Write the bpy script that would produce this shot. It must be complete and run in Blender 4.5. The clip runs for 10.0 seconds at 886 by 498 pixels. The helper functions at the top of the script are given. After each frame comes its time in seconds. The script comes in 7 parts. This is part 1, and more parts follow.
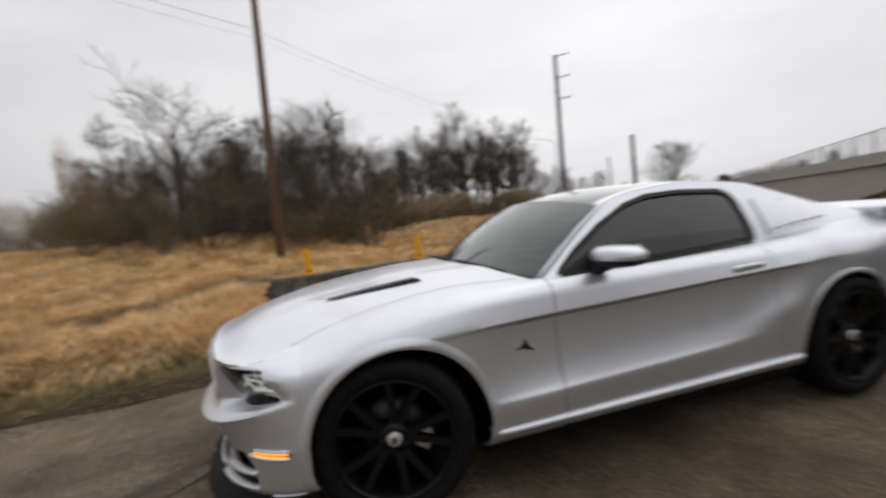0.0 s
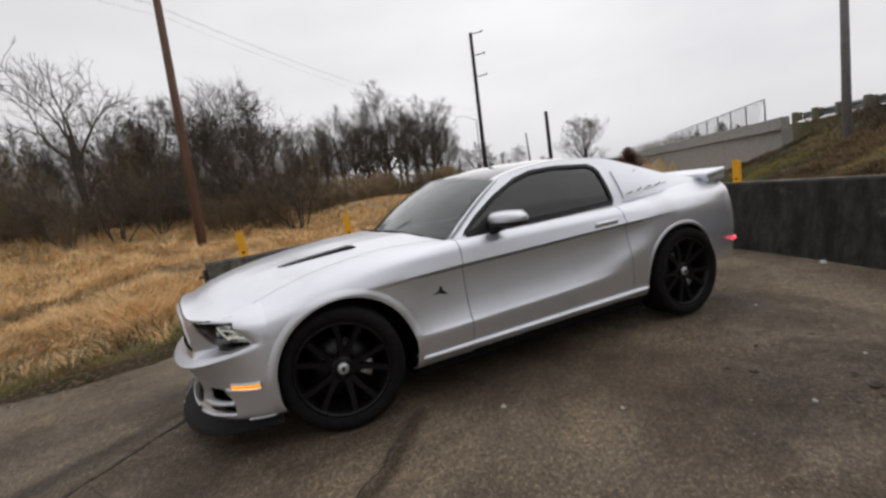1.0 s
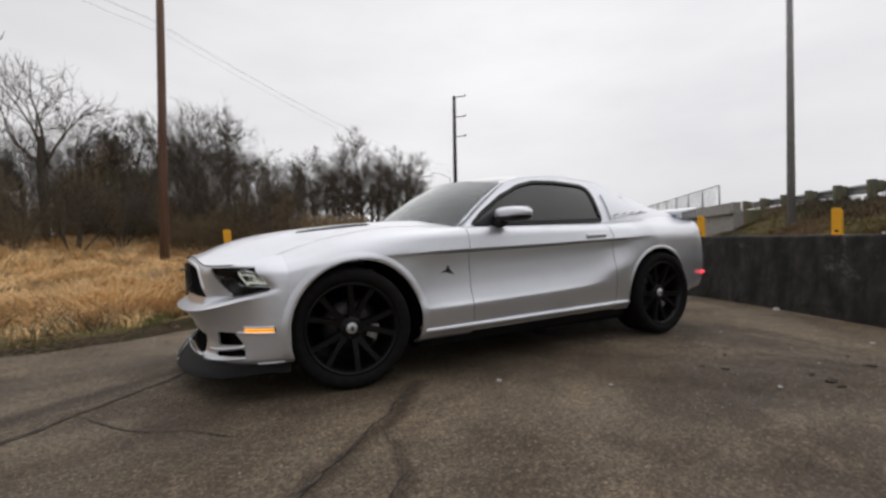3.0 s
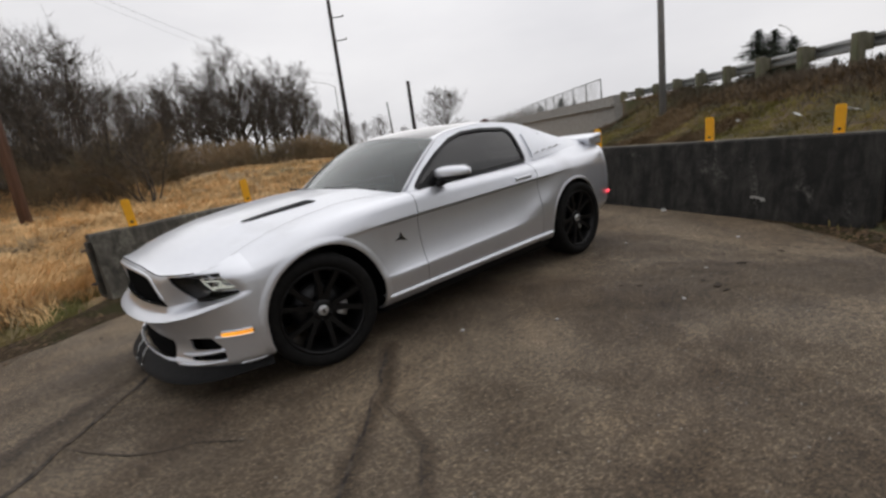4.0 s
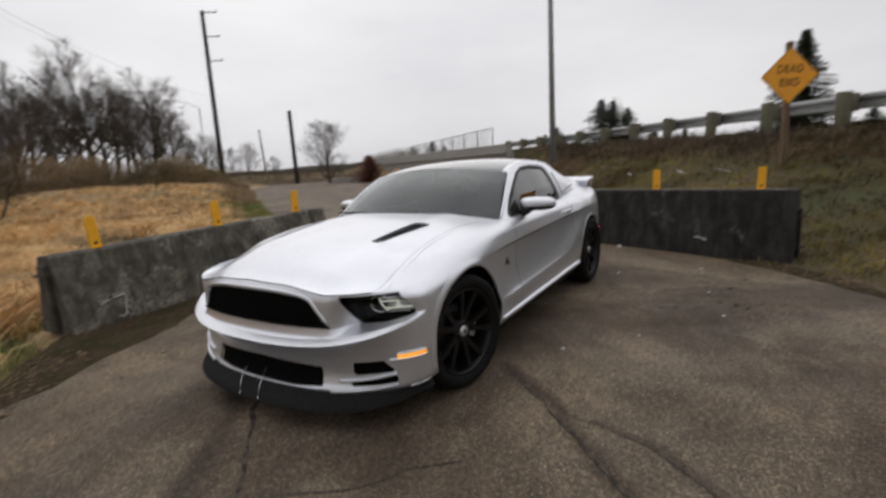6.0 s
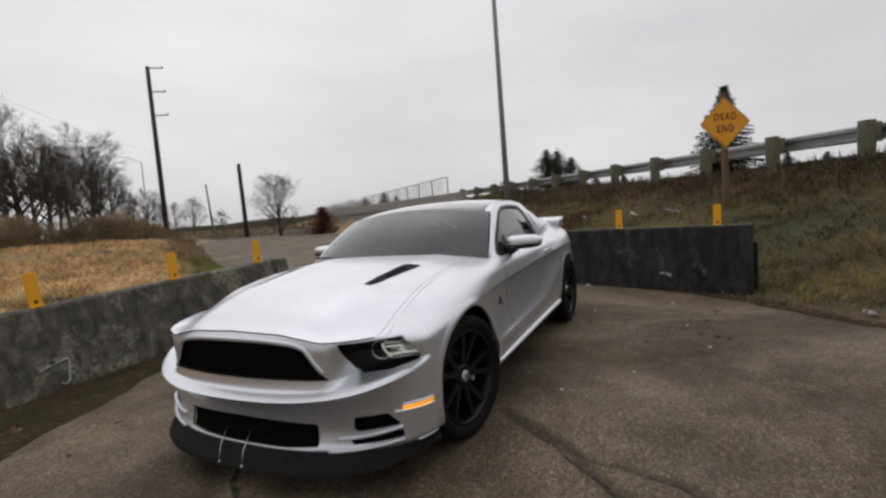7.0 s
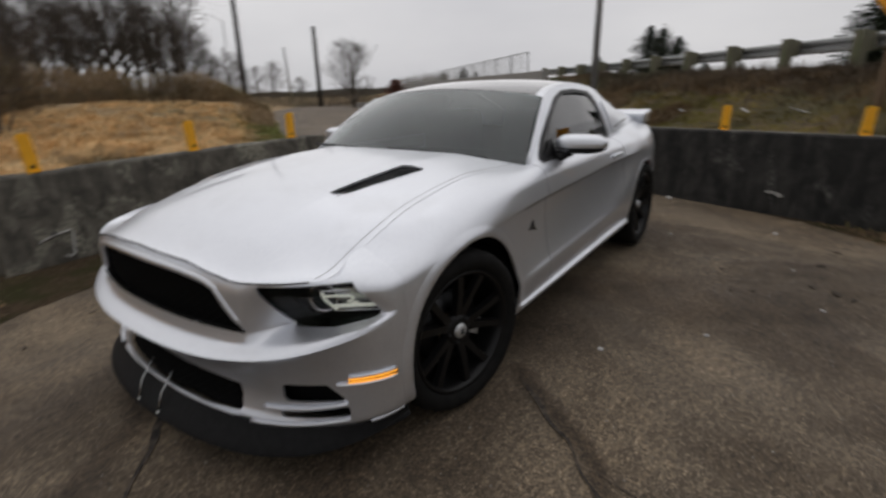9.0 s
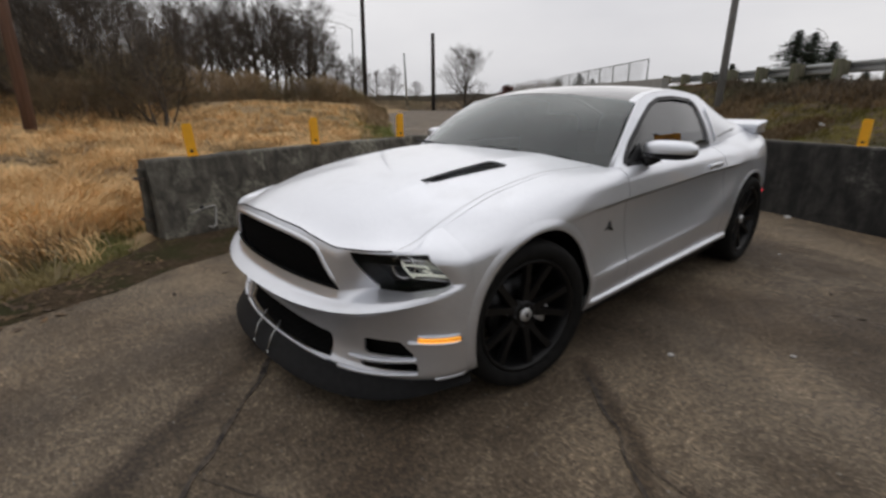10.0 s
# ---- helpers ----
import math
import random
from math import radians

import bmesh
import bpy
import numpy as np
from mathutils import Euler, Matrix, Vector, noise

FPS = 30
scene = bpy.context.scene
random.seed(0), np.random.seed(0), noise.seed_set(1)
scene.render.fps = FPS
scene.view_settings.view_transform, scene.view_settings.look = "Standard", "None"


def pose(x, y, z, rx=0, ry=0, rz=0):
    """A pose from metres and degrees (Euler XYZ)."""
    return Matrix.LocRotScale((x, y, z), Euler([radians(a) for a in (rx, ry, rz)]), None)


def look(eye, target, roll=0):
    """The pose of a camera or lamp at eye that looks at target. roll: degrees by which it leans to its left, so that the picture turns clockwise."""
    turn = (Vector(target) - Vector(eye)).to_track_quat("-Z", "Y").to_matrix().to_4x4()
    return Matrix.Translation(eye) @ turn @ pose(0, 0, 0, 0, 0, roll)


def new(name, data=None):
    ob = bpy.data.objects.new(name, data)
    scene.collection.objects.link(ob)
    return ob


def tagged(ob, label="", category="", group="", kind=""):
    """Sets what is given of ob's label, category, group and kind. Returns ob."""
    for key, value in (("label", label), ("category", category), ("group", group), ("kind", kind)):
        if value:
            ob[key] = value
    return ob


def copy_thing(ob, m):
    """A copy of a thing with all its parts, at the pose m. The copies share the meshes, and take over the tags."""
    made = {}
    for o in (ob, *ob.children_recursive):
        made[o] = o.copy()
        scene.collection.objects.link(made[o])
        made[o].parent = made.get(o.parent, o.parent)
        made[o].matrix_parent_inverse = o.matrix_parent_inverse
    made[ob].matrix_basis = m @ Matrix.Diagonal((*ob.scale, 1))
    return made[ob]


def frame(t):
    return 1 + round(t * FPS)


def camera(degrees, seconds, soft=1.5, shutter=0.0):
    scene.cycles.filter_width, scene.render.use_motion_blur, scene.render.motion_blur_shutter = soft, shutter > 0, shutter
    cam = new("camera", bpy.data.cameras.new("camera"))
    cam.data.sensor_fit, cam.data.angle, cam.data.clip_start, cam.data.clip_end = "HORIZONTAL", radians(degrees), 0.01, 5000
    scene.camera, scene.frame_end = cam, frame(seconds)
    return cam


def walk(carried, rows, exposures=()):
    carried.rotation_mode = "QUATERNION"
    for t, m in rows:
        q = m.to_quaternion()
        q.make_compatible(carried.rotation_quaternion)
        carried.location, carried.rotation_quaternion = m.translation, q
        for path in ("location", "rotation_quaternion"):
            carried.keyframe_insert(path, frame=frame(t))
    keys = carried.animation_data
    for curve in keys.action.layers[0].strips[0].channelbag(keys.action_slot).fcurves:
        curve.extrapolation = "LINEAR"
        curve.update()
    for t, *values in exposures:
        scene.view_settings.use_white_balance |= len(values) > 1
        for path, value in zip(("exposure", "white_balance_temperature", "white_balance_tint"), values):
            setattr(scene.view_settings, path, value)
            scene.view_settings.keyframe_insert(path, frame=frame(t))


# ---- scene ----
cam = camera(85.9, 10.0, soft=2.6, shutter=0.5)
PATH = [
    (0, (-1.634, -2.865, 1.251), (-1.076, -0.948, 1.125), -5.7),
    (0.5, (-1.772, -3.161, 1.263), (-0.784, -1.428, 1.121), -4.3),
    (1, (-1.828, -3.442, 1.233), (-1.003, -1.637, 0.984), -8.0),
    (1.5, (-1.987, -3.557, 1.214), (-1.077, -1.796, 0.952), -5.1),
    (2, (-2.112, -3.507, 1.044), (-1.215, -1.724, 0.913), -4.5),
    (2.2, (-2.104, -3.476, 0.954), (-1.213, -1.687, 0.881), -1.4),
    (3.3, (-2.266, -3.517, 0.818), (-1.214, -1.817, 0.773), -3.6),
    (3.5, (-2.272, -3.5, 0.956), (-1.17, -1.855, 0.672), -4.0),
    (4, (-2.541, -3.449, 1.231), (-1.274, -1.966, 0.787), -7.8),
    (4.5, (-2.88, -3.175, 1.268), (-1.56, -1.716, 0.911), -9.0),
    (5, (-3.247, -2.895, 1.322), (-1.805, -1.538, 1.039), -6.3),
    (5.5, (-3.518, -2.631, 1.328), (-1.941, -1.468, 0.925), -3.4),
    (6, (-3.708, -2.304, 1.34), (-2.052, -1.24, 0.989), -3.6),
    (6.2, (-3.781, -2.203, 1.346), (-2.049, -1.238, 1.081), -3.2),
    (7.3, (-3.657, -2.018, 1.272), (-1.875, -1.123, 1.115), -5.0),
    (7.5, (-3.523, -2.012, 1.284), (-1.747, -1.118, 1.071), -4.1),
    (8, (-3.3, -1.885, 1.319), (-1.561, -0.973, 0.941), -4.3),
    (8.5, (-3.061, -1.814, 1.3), (-1.38, -0.869, 0.767), -7.9),
    (9, (-2.821, -1.893, 1.278), (-1.286, -0.773, 0.656), -1.4),
    (9.5, (-2.877, -1.95, 1.262), (-1.666, -0.456, 0.714), -3.1),
    (10, (-2.922, -2.116, 1.259), (-1.657, -0.686, 0.663), -0.1),
]
walk(cam, [(t, look(eye, target, roll)) for t, eye, target, roll in PATH], [(0, 0.12, 6550, 11), (2, 0.08, 6550, 11), (4.5, 0.08, 6550, 11), (6, 0.04, 6550, 11), (7.5, -0.14, 6550, 11), (9, -0.25, 6550, 11), (10, -0.04, 6550, 11)])

# ---- overcast sky and a broad weak sun ----
world = bpy.data.worlds.new("overcast_sky")
scene.world = world
world.use_nodes = True
wn, wl = world.node_tree.nodes, world.node_tree.links
wn.clear()
SUN_UP, SUN_ROUND = radians(55), radians(50)
sky = wn.new("ShaderNodeTexSky")
sky.sky_type, sky.sun_disc, sky.sun_elevation, sky.sun_rotation = "NISHITA", False, SUN_UP, SUN_ROUND
sky.air_density, sky.dust_density, sky.ozone_density = 1.0, 4.0, 1.0
grey = wn.new("ShaderNodeHueSaturation")
grey.inputs["Saturation"].default_value = 0.06
coord = wn.new("ShaderNodeTexCoord")
stretch = wn.new("ShaderNodeMapping")
stretch.inputs["Scale"].default_value = (1.0, 1.0, 3.2)
cloud = wn.new("ShaderNodeTexNoise")
cloud.inputs["Scale"].default_value, cloud.inputs["Detail"].default_value, cloud.inputs["Roughness"].default_value = 1.7, 5.0, 0.5
tone = wn.new("ShaderNodeValToRGB")
tone.color_ramp.elements[0].position, tone.color_ramp.elements[0].color = 0.25, (7.0, 7.05, 7.4, 1)
tone.color_ramp.elements[1].position, tone.color_ramp.elements[1].color = 0.75, (9.3, 9.3, 9.45, 1)
mixed = wn.new("ShaderNodeMixRGB")
mixed.inputs[0].default_value = 0.88
back = wn.new("ShaderNodeBackground")
back.inputs["Strength"].default_value = 0.098
out = wn.new("ShaderNodeOutputWorld")
wl.new(sky.outputs[0], grey.inputs["Color"])
wl.new(coord.outputs["Generated"], stretch.inputs[0])
wl.new(stretch.outputs[0], cloud.inputs["Vector"])
wl.new(cloud.outputs["Fac"], tone.inputs[0])
wl.new(grey.outputs[0], mixed.inputs[1])
wl.new(tone.outputs[0], mixed.inputs[2])
# the cloud is thinner, and so brighter, round the hidden sun
toward = wn.new("ShaderNodeVectorMath")
toward.operation = "DOT_PRODUCT"
toward.inputs[1].default_value = (math.sin(SUN_ROUND) * math.cos(SUN_UP), math.cos(SUN_ROUND) * math.cos(SUN_UP), math.sin(SUN_UP))
thin = wn.new("ShaderNodeMapRange")
thin.inputs["From Min"].default_value, thin.inputs["From Max"].default_value = 0.10, 0.85
thin.inputs["To Min"].default_value, thin.inputs["To Max"].default_value = 0.72, 1.06
glow = wn.new("ShaderNodeVectorMath")
glow.operation = "SCALE"
wl.new(coord.outputs["Generated"], toward.inputs[0])
wl.new(toward.outputs["Value"], thin.inputs["Value"])
wl.new(mixed.outputs[0], glow.inputs[0])
wl.new(thin.outputs[0], glow.inputs["Scale"])
wl.new(glow.outputs[0], back.inputs["Color"])
wl.new(back.outputs[0], out.inputs["Surface"])

sun_data = bpy.data.lights.new("sun", "SUN")
sun_data.energy, sun_data.angle, sun_data.color = 0.55, radians(120), (1.0, 0.97, 0.93)
sun = new("sun", sun_data)
sun.matrix_world = look((0, 0, 30), (-30 * math.sin(SUN_ROUND) * math.cos(SUN_UP), -30 * math.cos(SUN_ROUND) * math.cos(SUN_UP), 30 - 30 * math.sin(SUN_UP)))


# ---- materials ----
def material(name, color, rough=0.6, metal=0.0, color2=None, scale=8.0, detail=6.0, bump=0.0, bump_scale=None, coat=0.0,
             spread=(0.35, 0.65), color3=None, scale3=0.6, spread3=(0.5, 0.75), rand=0.0, spec=None, stretch=None, rough2=None):
    """A procedural surface: two colours by fine noise, a third by broad noise, relief, and a shift from piece to piece."""
    m = bpy.data.materials.new(name)
    m.use_nodes = True
    n, l = m.node_tree.nodes, m.node_tree.links
    b = n["Principled BSDF"]
    b.inputs["Base Color"].default_value = (*color, 1)
    b.inputs["Roughness"].default_value, b.inputs["Metallic"].default_value = rough, metal
    if coat:
        b.inputs["Coat Weight"].default_value, b.inputs["Coat Roughness"].default_value = coat, 0.03
    if spec is not None:
        b.inputs["Specular IOR Level"].default_value = spec
    where = n.new("ShaderNodeTexCoord").outputs["Object"]
    if stretch:
        mp = n.new("ShaderNodeMapping")
        mp.inputs["Scale"].default_value = stretch
        l.new(where, mp.inputs[0])
        where = mp.outputs[0]

    def noisy(s, d, r=0.6):
        t = n.new("ShaderNodeTexNoise")
        t.inputs["Scale"].default_value, t.inputs["Detail"].default_value, t.inputs["Roughness"].default_value = s, d, r
        l.new(where, t.inputs["Vector"])
        return t.outputs["Fac"]

    def ramp(fac, lo, hi, c0, c1):
        r = n.new("ShaderNodeValToRGB")
        r.color_ramp.elements[0].position, r.color_ramp.elements[1].position = lo, hi
        r.color_ramp.elements[0].color, r.color_ramp.elements[1].color = (*c0, 1), (*c1, 1)
        l.new(fac, r.inputs[0])
        return r.outputs[0]

    def mix(fac, a, c1):
        x = n.new("ShaderNodeMixRGB")
        l.new(fac, x.inputs[0])
        l.new(a, x.inputs[1])
        x.inputs[2].default_value = (*c1, 1)
        return x.outputs[0]

    shade = None
    if color2:
        shade = ramp(noisy(scale, detail), *spread, color, color2)
        if color3:
            shade = mix(ramp(noisy(scale3, 5), *spread3, (0, 0, 0), (1, 1, 1)), shade, color3)
        if rand:
            info = n.new("ShaderNodeObjectInfo")
            isl = n.new("ShaderNodeNewGeometry")
            add = n.new("ShaderNodeMath")
            add.operation = "ADD"
            l.new(info.outputs["Random"], add.inputs[0])
            l.new(isl.outputs["Random Per Island"], add.inputs[1])
            mr = n.new("ShaderNodeMapRange")
            mr.inputs["From Max"].default_value = 2.0
            mr.inputs["To Min"].default_value, mr.inputs["To Max"].default_value = 1 - rand, 1 + rand
            l.new(add.outputs[0], mr.inputs["Value"])
            hs = n.new("ShaderNodeHueSaturation")
            l.new(mr.outputs[0], hs.inputs["Value"])
            l.new(shade, hs.inputs["Color"])
            shade = hs.outputs[0]
        l.new(shade, b.inputs["Base Color"])
    if rough2 is not None:
        l.new(ramp(noisy(scale3 * 1.7, 4), 0.35, 0.65, (rough,) * 3, (rough2,) * 3), b.inputs["Roughness"])
    if bump:
        bp = n.new("ShaderNodeBump")
        bp.inputs["Strength"].default_value, bp.inputs["Distance"].default_value = bump, 0.02
        l.new(noisy(bump_scale or scale, 8, 0.7), bp.inputs["Height"])
        l.new(bp.outputs[0], b.inputs["Normal"])
    return m


def glass(name, tint, rough=0.0, ior=1.5):
    m = bpy.data.materials.new(name)
    m.use_nodes = True
    b = m.node_tree.nodes["Principled BSDF"]
    b.inputs["Base Color"].default_value = (*tint, 1)
    b.inputs["Roughness"].default_value, b.inputs["Transmission Weight"].default_value, b.inputs["IOR"].default_value = rough, 1.0, ior
    return m


def lit(name, color, strength):
    m = material(name, color, 0.3)
    b = m.node_tree.nodes["Principled BSDF"]
    b.inputs["Emission Color"].default_value, b.inputs["Emission Strength"].default_value = (*color, 1), strength
    return m


PAINT = material("silver_paint", (0.63, 0.65, 0.70), 0.36, 0.82, (0.83, 0.85, 0.89), 420, 2, coat=0.5, color3=(0.60, 0.61, 0.64), scale3=3, spread3=(0.55, 0.9))
GLOSS_BLACK = material("gloss_black", (0.012, 0.012, 0.014), 0.08, 0.0, coat=0.8)
SATIN_BLACK = material("satin_black", (0.009, 0.009, 0.010), 0.5, 0.0, (0.012, 0.012, 0.013), 60, 3, bump=0.05, spec=0.3)
SPLITTER = material("black_splitter", (0.0055, 0.0055, 0.006), 0.6, 0.0, (0.010, 0.010, 0.0105), 40, 3, spec=0.16)
RUBBER = material("tyre_rubber", (0.006, 0.006, 0.006), 0.8, 0.0, (0.012, 0.0115, 0.011), 25, 5, bump=0.12, bump_scale=70, spec=0.14)
WHEEL_BLACK = material("wheel_black", (0.005, 0.005, 0.0054), 0.34, 0.0, (0.007, 0.007, 0.0075), 30, 4, spec=0.26)
DARK = material("underbody_dark", (0.005, 0.005, 0.005), 0.9, spec=0.1)
CHROME = material("chrome", (0.75, 0.76, 0.78), 0.12, 1.0)
STEEL = material("brake_steel", (0.06, 0.06, 0.062), 0.45, 1.0, (0.04, 0.04, 0.042), 40, 4)
CALIPER = material("caliper_grey", (0.55, 0.55, 0.55), 0.5, 0.3)
WHITE_LENS = material("cap_silver", (0.62, 0.63, 0.64), 0.3, 0.6)
WINDSCREEN = glass("windscreen_glass", (0.22, 0.29, 0.29), 0.0, 1.66)
TINTED = glass("tinted_glass", (0.035, 0.036, 0.04), 0.0, 1.65)
CLEAR = glass("clear_lens", (0.95, 0.96, 0.97), 0.0, 1.16)
AMBER = lit("amber_lens", (1.0, 0.40, 0.035), 1.25)
RED_LENS = lit("red_lens", (0.90, 0.06, 0.09), 1.2)
LED = lit("light_guide", (0.80, 0.82, 0.72), 0.30)
SADDLE = material("saddle_leather", (0.050, 0.017, 0.011), 0.55, 0.0, (0.085, 0.032, 0.020), 9, 5)
REFLECTOR = material("lamp_reflector", (0.50, 0.51, 0.50), 0.22, 0.9)
CABIN = material("cabin_black", (0.02, 0.02, 0.021), 0.7, 0.0, (0.03, 0.03, 0.03), 30, 3)
def asphalt_surface(name, tone=1.0):
    """Worn asphalt: pale and dark grit, mottling by the hand's breadth, broad damp and dusty patches."""
    m = bpy.data.materials.new(name)
    m.use_nodes = True
    n, l = m.node_tree.nodes, m.node_tree.links
    b = n["Principled BSDF"]
    where = n.new("ShaderNodeTexCoord").outputs["Object"]

    def noisy(scale, detail, rough=0.6, warp=0.0):
        x = n.new("ShaderNodeTexNoise")
        x.inputs["Scale"].default_value, x.inputs["Detail"].default_value, x.inputs["Roughness"].default_value, x.inputs["Distortion"].default_value = scale, detail, rough, warp
        l.new(where, x.inputs["Vector"])
        return x.outputs["Fac"]

    def ramp(fac, *stops):
        r = n.new("ShaderNodeValToRGB")
        e = r.color_ramp.elements
        while len(e) < len(stops):
            e.new(0.5)
        for k, (p, c) in enumerate(stops):
            e[k].position, e[k].color = p, (*[v * tone for v in c], 1)
        l.new(fac, r.inputs[0])
        return r.outputs[0]

    def blend(kind, fac, a, c):
        x = n.new("ShaderNodeMixRGB")
        x.blend_type = kind
        x.inputs[0].default_value = fac
        l.new(a, x.inputs[1])
        l.new(c, x.inputs[2])
        return x.outputs[0]
    grit = ramp(noisy(78, 10, 0.84), (0.36, (0.012, 0.010, 0.008)), (0.47, (0.108, 0.086, 0.062)), (0.54, (0.165, 0.133, 0.099)), (0.64, (0.50, 0.42, 0.33)))
    tone = 1.0
    hand = ramp(noisy(5.5, 7, 0.65, 0.6), (0.30, (0.72, 0.70, 0.68)), (0.68, (1.20, 1.19, 1.17)))
    broad = ramp(noisy(0.62, 6, 0.62, 1.2), (0.36, (0.58, 0.55, 0.52)), (0.50, (0.95, 0.94, 0.93)), (0.66, (1.32, 1.28, 1.22)))
    stains = ramp(noisy(0.30, 5, 0.55, 2.2), (0.40, (0.80, 0.77, 0.74)), (0.52, (1.0, 1.0, 1.0)), (0.7, (1.10, 1.09, 1.07)))
    stone = ramp(noisy(34, 3, 0.7), (0.34, (0.66, 0.65, 0.63)), (0.50, (1.02, 1.01, 0.98)), (0.66, (1.62, 1.58, 1.46)))
    col = blend("MULTIPLY", 1.0, blend("MULTIPLY", 1.0, blend("MULTIPLY", 1.0, blend("MULTIPLY", 1.0, grit, hand), broad), stains), stone)

    def vec(op, a, c, out=0):
        x = n.new("ShaderNodeVectorMath")
        x.operation = op
        for k, v in enumerate((a, c)):
            if v is None:
                continue
            if isinstance(v, tuple):
                x.inputs[k].default_value = v
            else:
                l.new(v, x.inputs[k])
        return x.outputs[out]

    def stained(points, inner, outer, fray, shade):
        """Dirt lying along a line of points, out to a ragged edge."""
        rag = n.new("ShaderNodeTexNoise")
        rag.inputs["Scale"].default_value, rag.inputs["Detail"].default_value, rag.inputs["Roughness"].default_value = 0.35 / fray, 6, 0.65
        l.new(where, rag.inputs["Vector"])
        p = vec("ADD", where, vec("MULTIPLY", vec("SUBTRACT", rag.outputs["Color"], (0.5, 0.5, 0.5)), (fray * 4, fray * 4, 0)))
        best = None
        for (x0, y0), (x1, y1) in zip(points, points[1:]):
            dx, dy = x1 - x0, y1 - y0
            size = dx * dx + dy * dy
            rel = vec("SUBTRACT", p, (x0, y0, 0.0))
            t = n.new("ShaderNodeClamp")
            l.new(vec("DOT_PRODUCT", rel, (dx / size, dy / size, 0.0), 1), t.inputs[0])
            far = vec("LENGTH", vec("SUBTRACT", rel, vec("MULTIPLY", (dx, dy, 0.0), t.outputs[0])), None, 1)
            if best is None:
                best = far
            else:
                k = n.new("ShaderNodeMath")
                k.operation = "MINIMUM"
                l.new(best, k.inputs[0])
                l.new(far, k.inputs[1])
                best = k.outputs[0]
        return ramp(best, (inner, shade), (outer, (1.0, 1.0, 1.0)))
    for old in ((((-0.3, -0.75), (0.3, -1.45), (0.75, -2.05), (1.45, -2.80), (2.3, -3.7)), 0.36, 0.66, 0.10, (0.62, 0.60, 0.58)),
                (((-1.0, -1.0), (-1.34, -1.44), (-1.86, -1.88), (-2.4, -2.5), (-3.0, -3.2)), 0.012, 0.080, 0.03, (0.42, 0.39, 0.36)),
                (((-1.45, -1.70), (-1.53, -2.0), (-1.79, -2.28)), 0.008, 0.05, 0.02, (0.55, 0.52, 0.49)),
                (((-1.7, 0.66), (-2.28, 0.13), (-2.58, -0.12), (-2.90, -0.36), (-3.2, -0.75)), 0.030, 0.125, 0.06, (0.46, 0.44, 0.43))):
        col = blend("MULTIPLY", 1.0, col, stained(*old))
    l.new(col, b.inputs["Base Color"])
    l.new(ramp(noisy(1.1, 5), (0.3, (0.62,) * 3), (0.7, (0.92,) * 3)), b.inputs["Roughness"])
    b.inputs["Specular IOR Level"].default_value = 0.35
    bp = n.new("ShaderNodeBump")
    bp.inputs["Strength"].default_value, bp.inputs["Distance"].default_value = 0.5, 0.012
    l.new(noisy(95, 9, 0.75), bp.inputs["Height"])
    l.new(bp.outputs[0], b.inputs["Normal"])
    return m


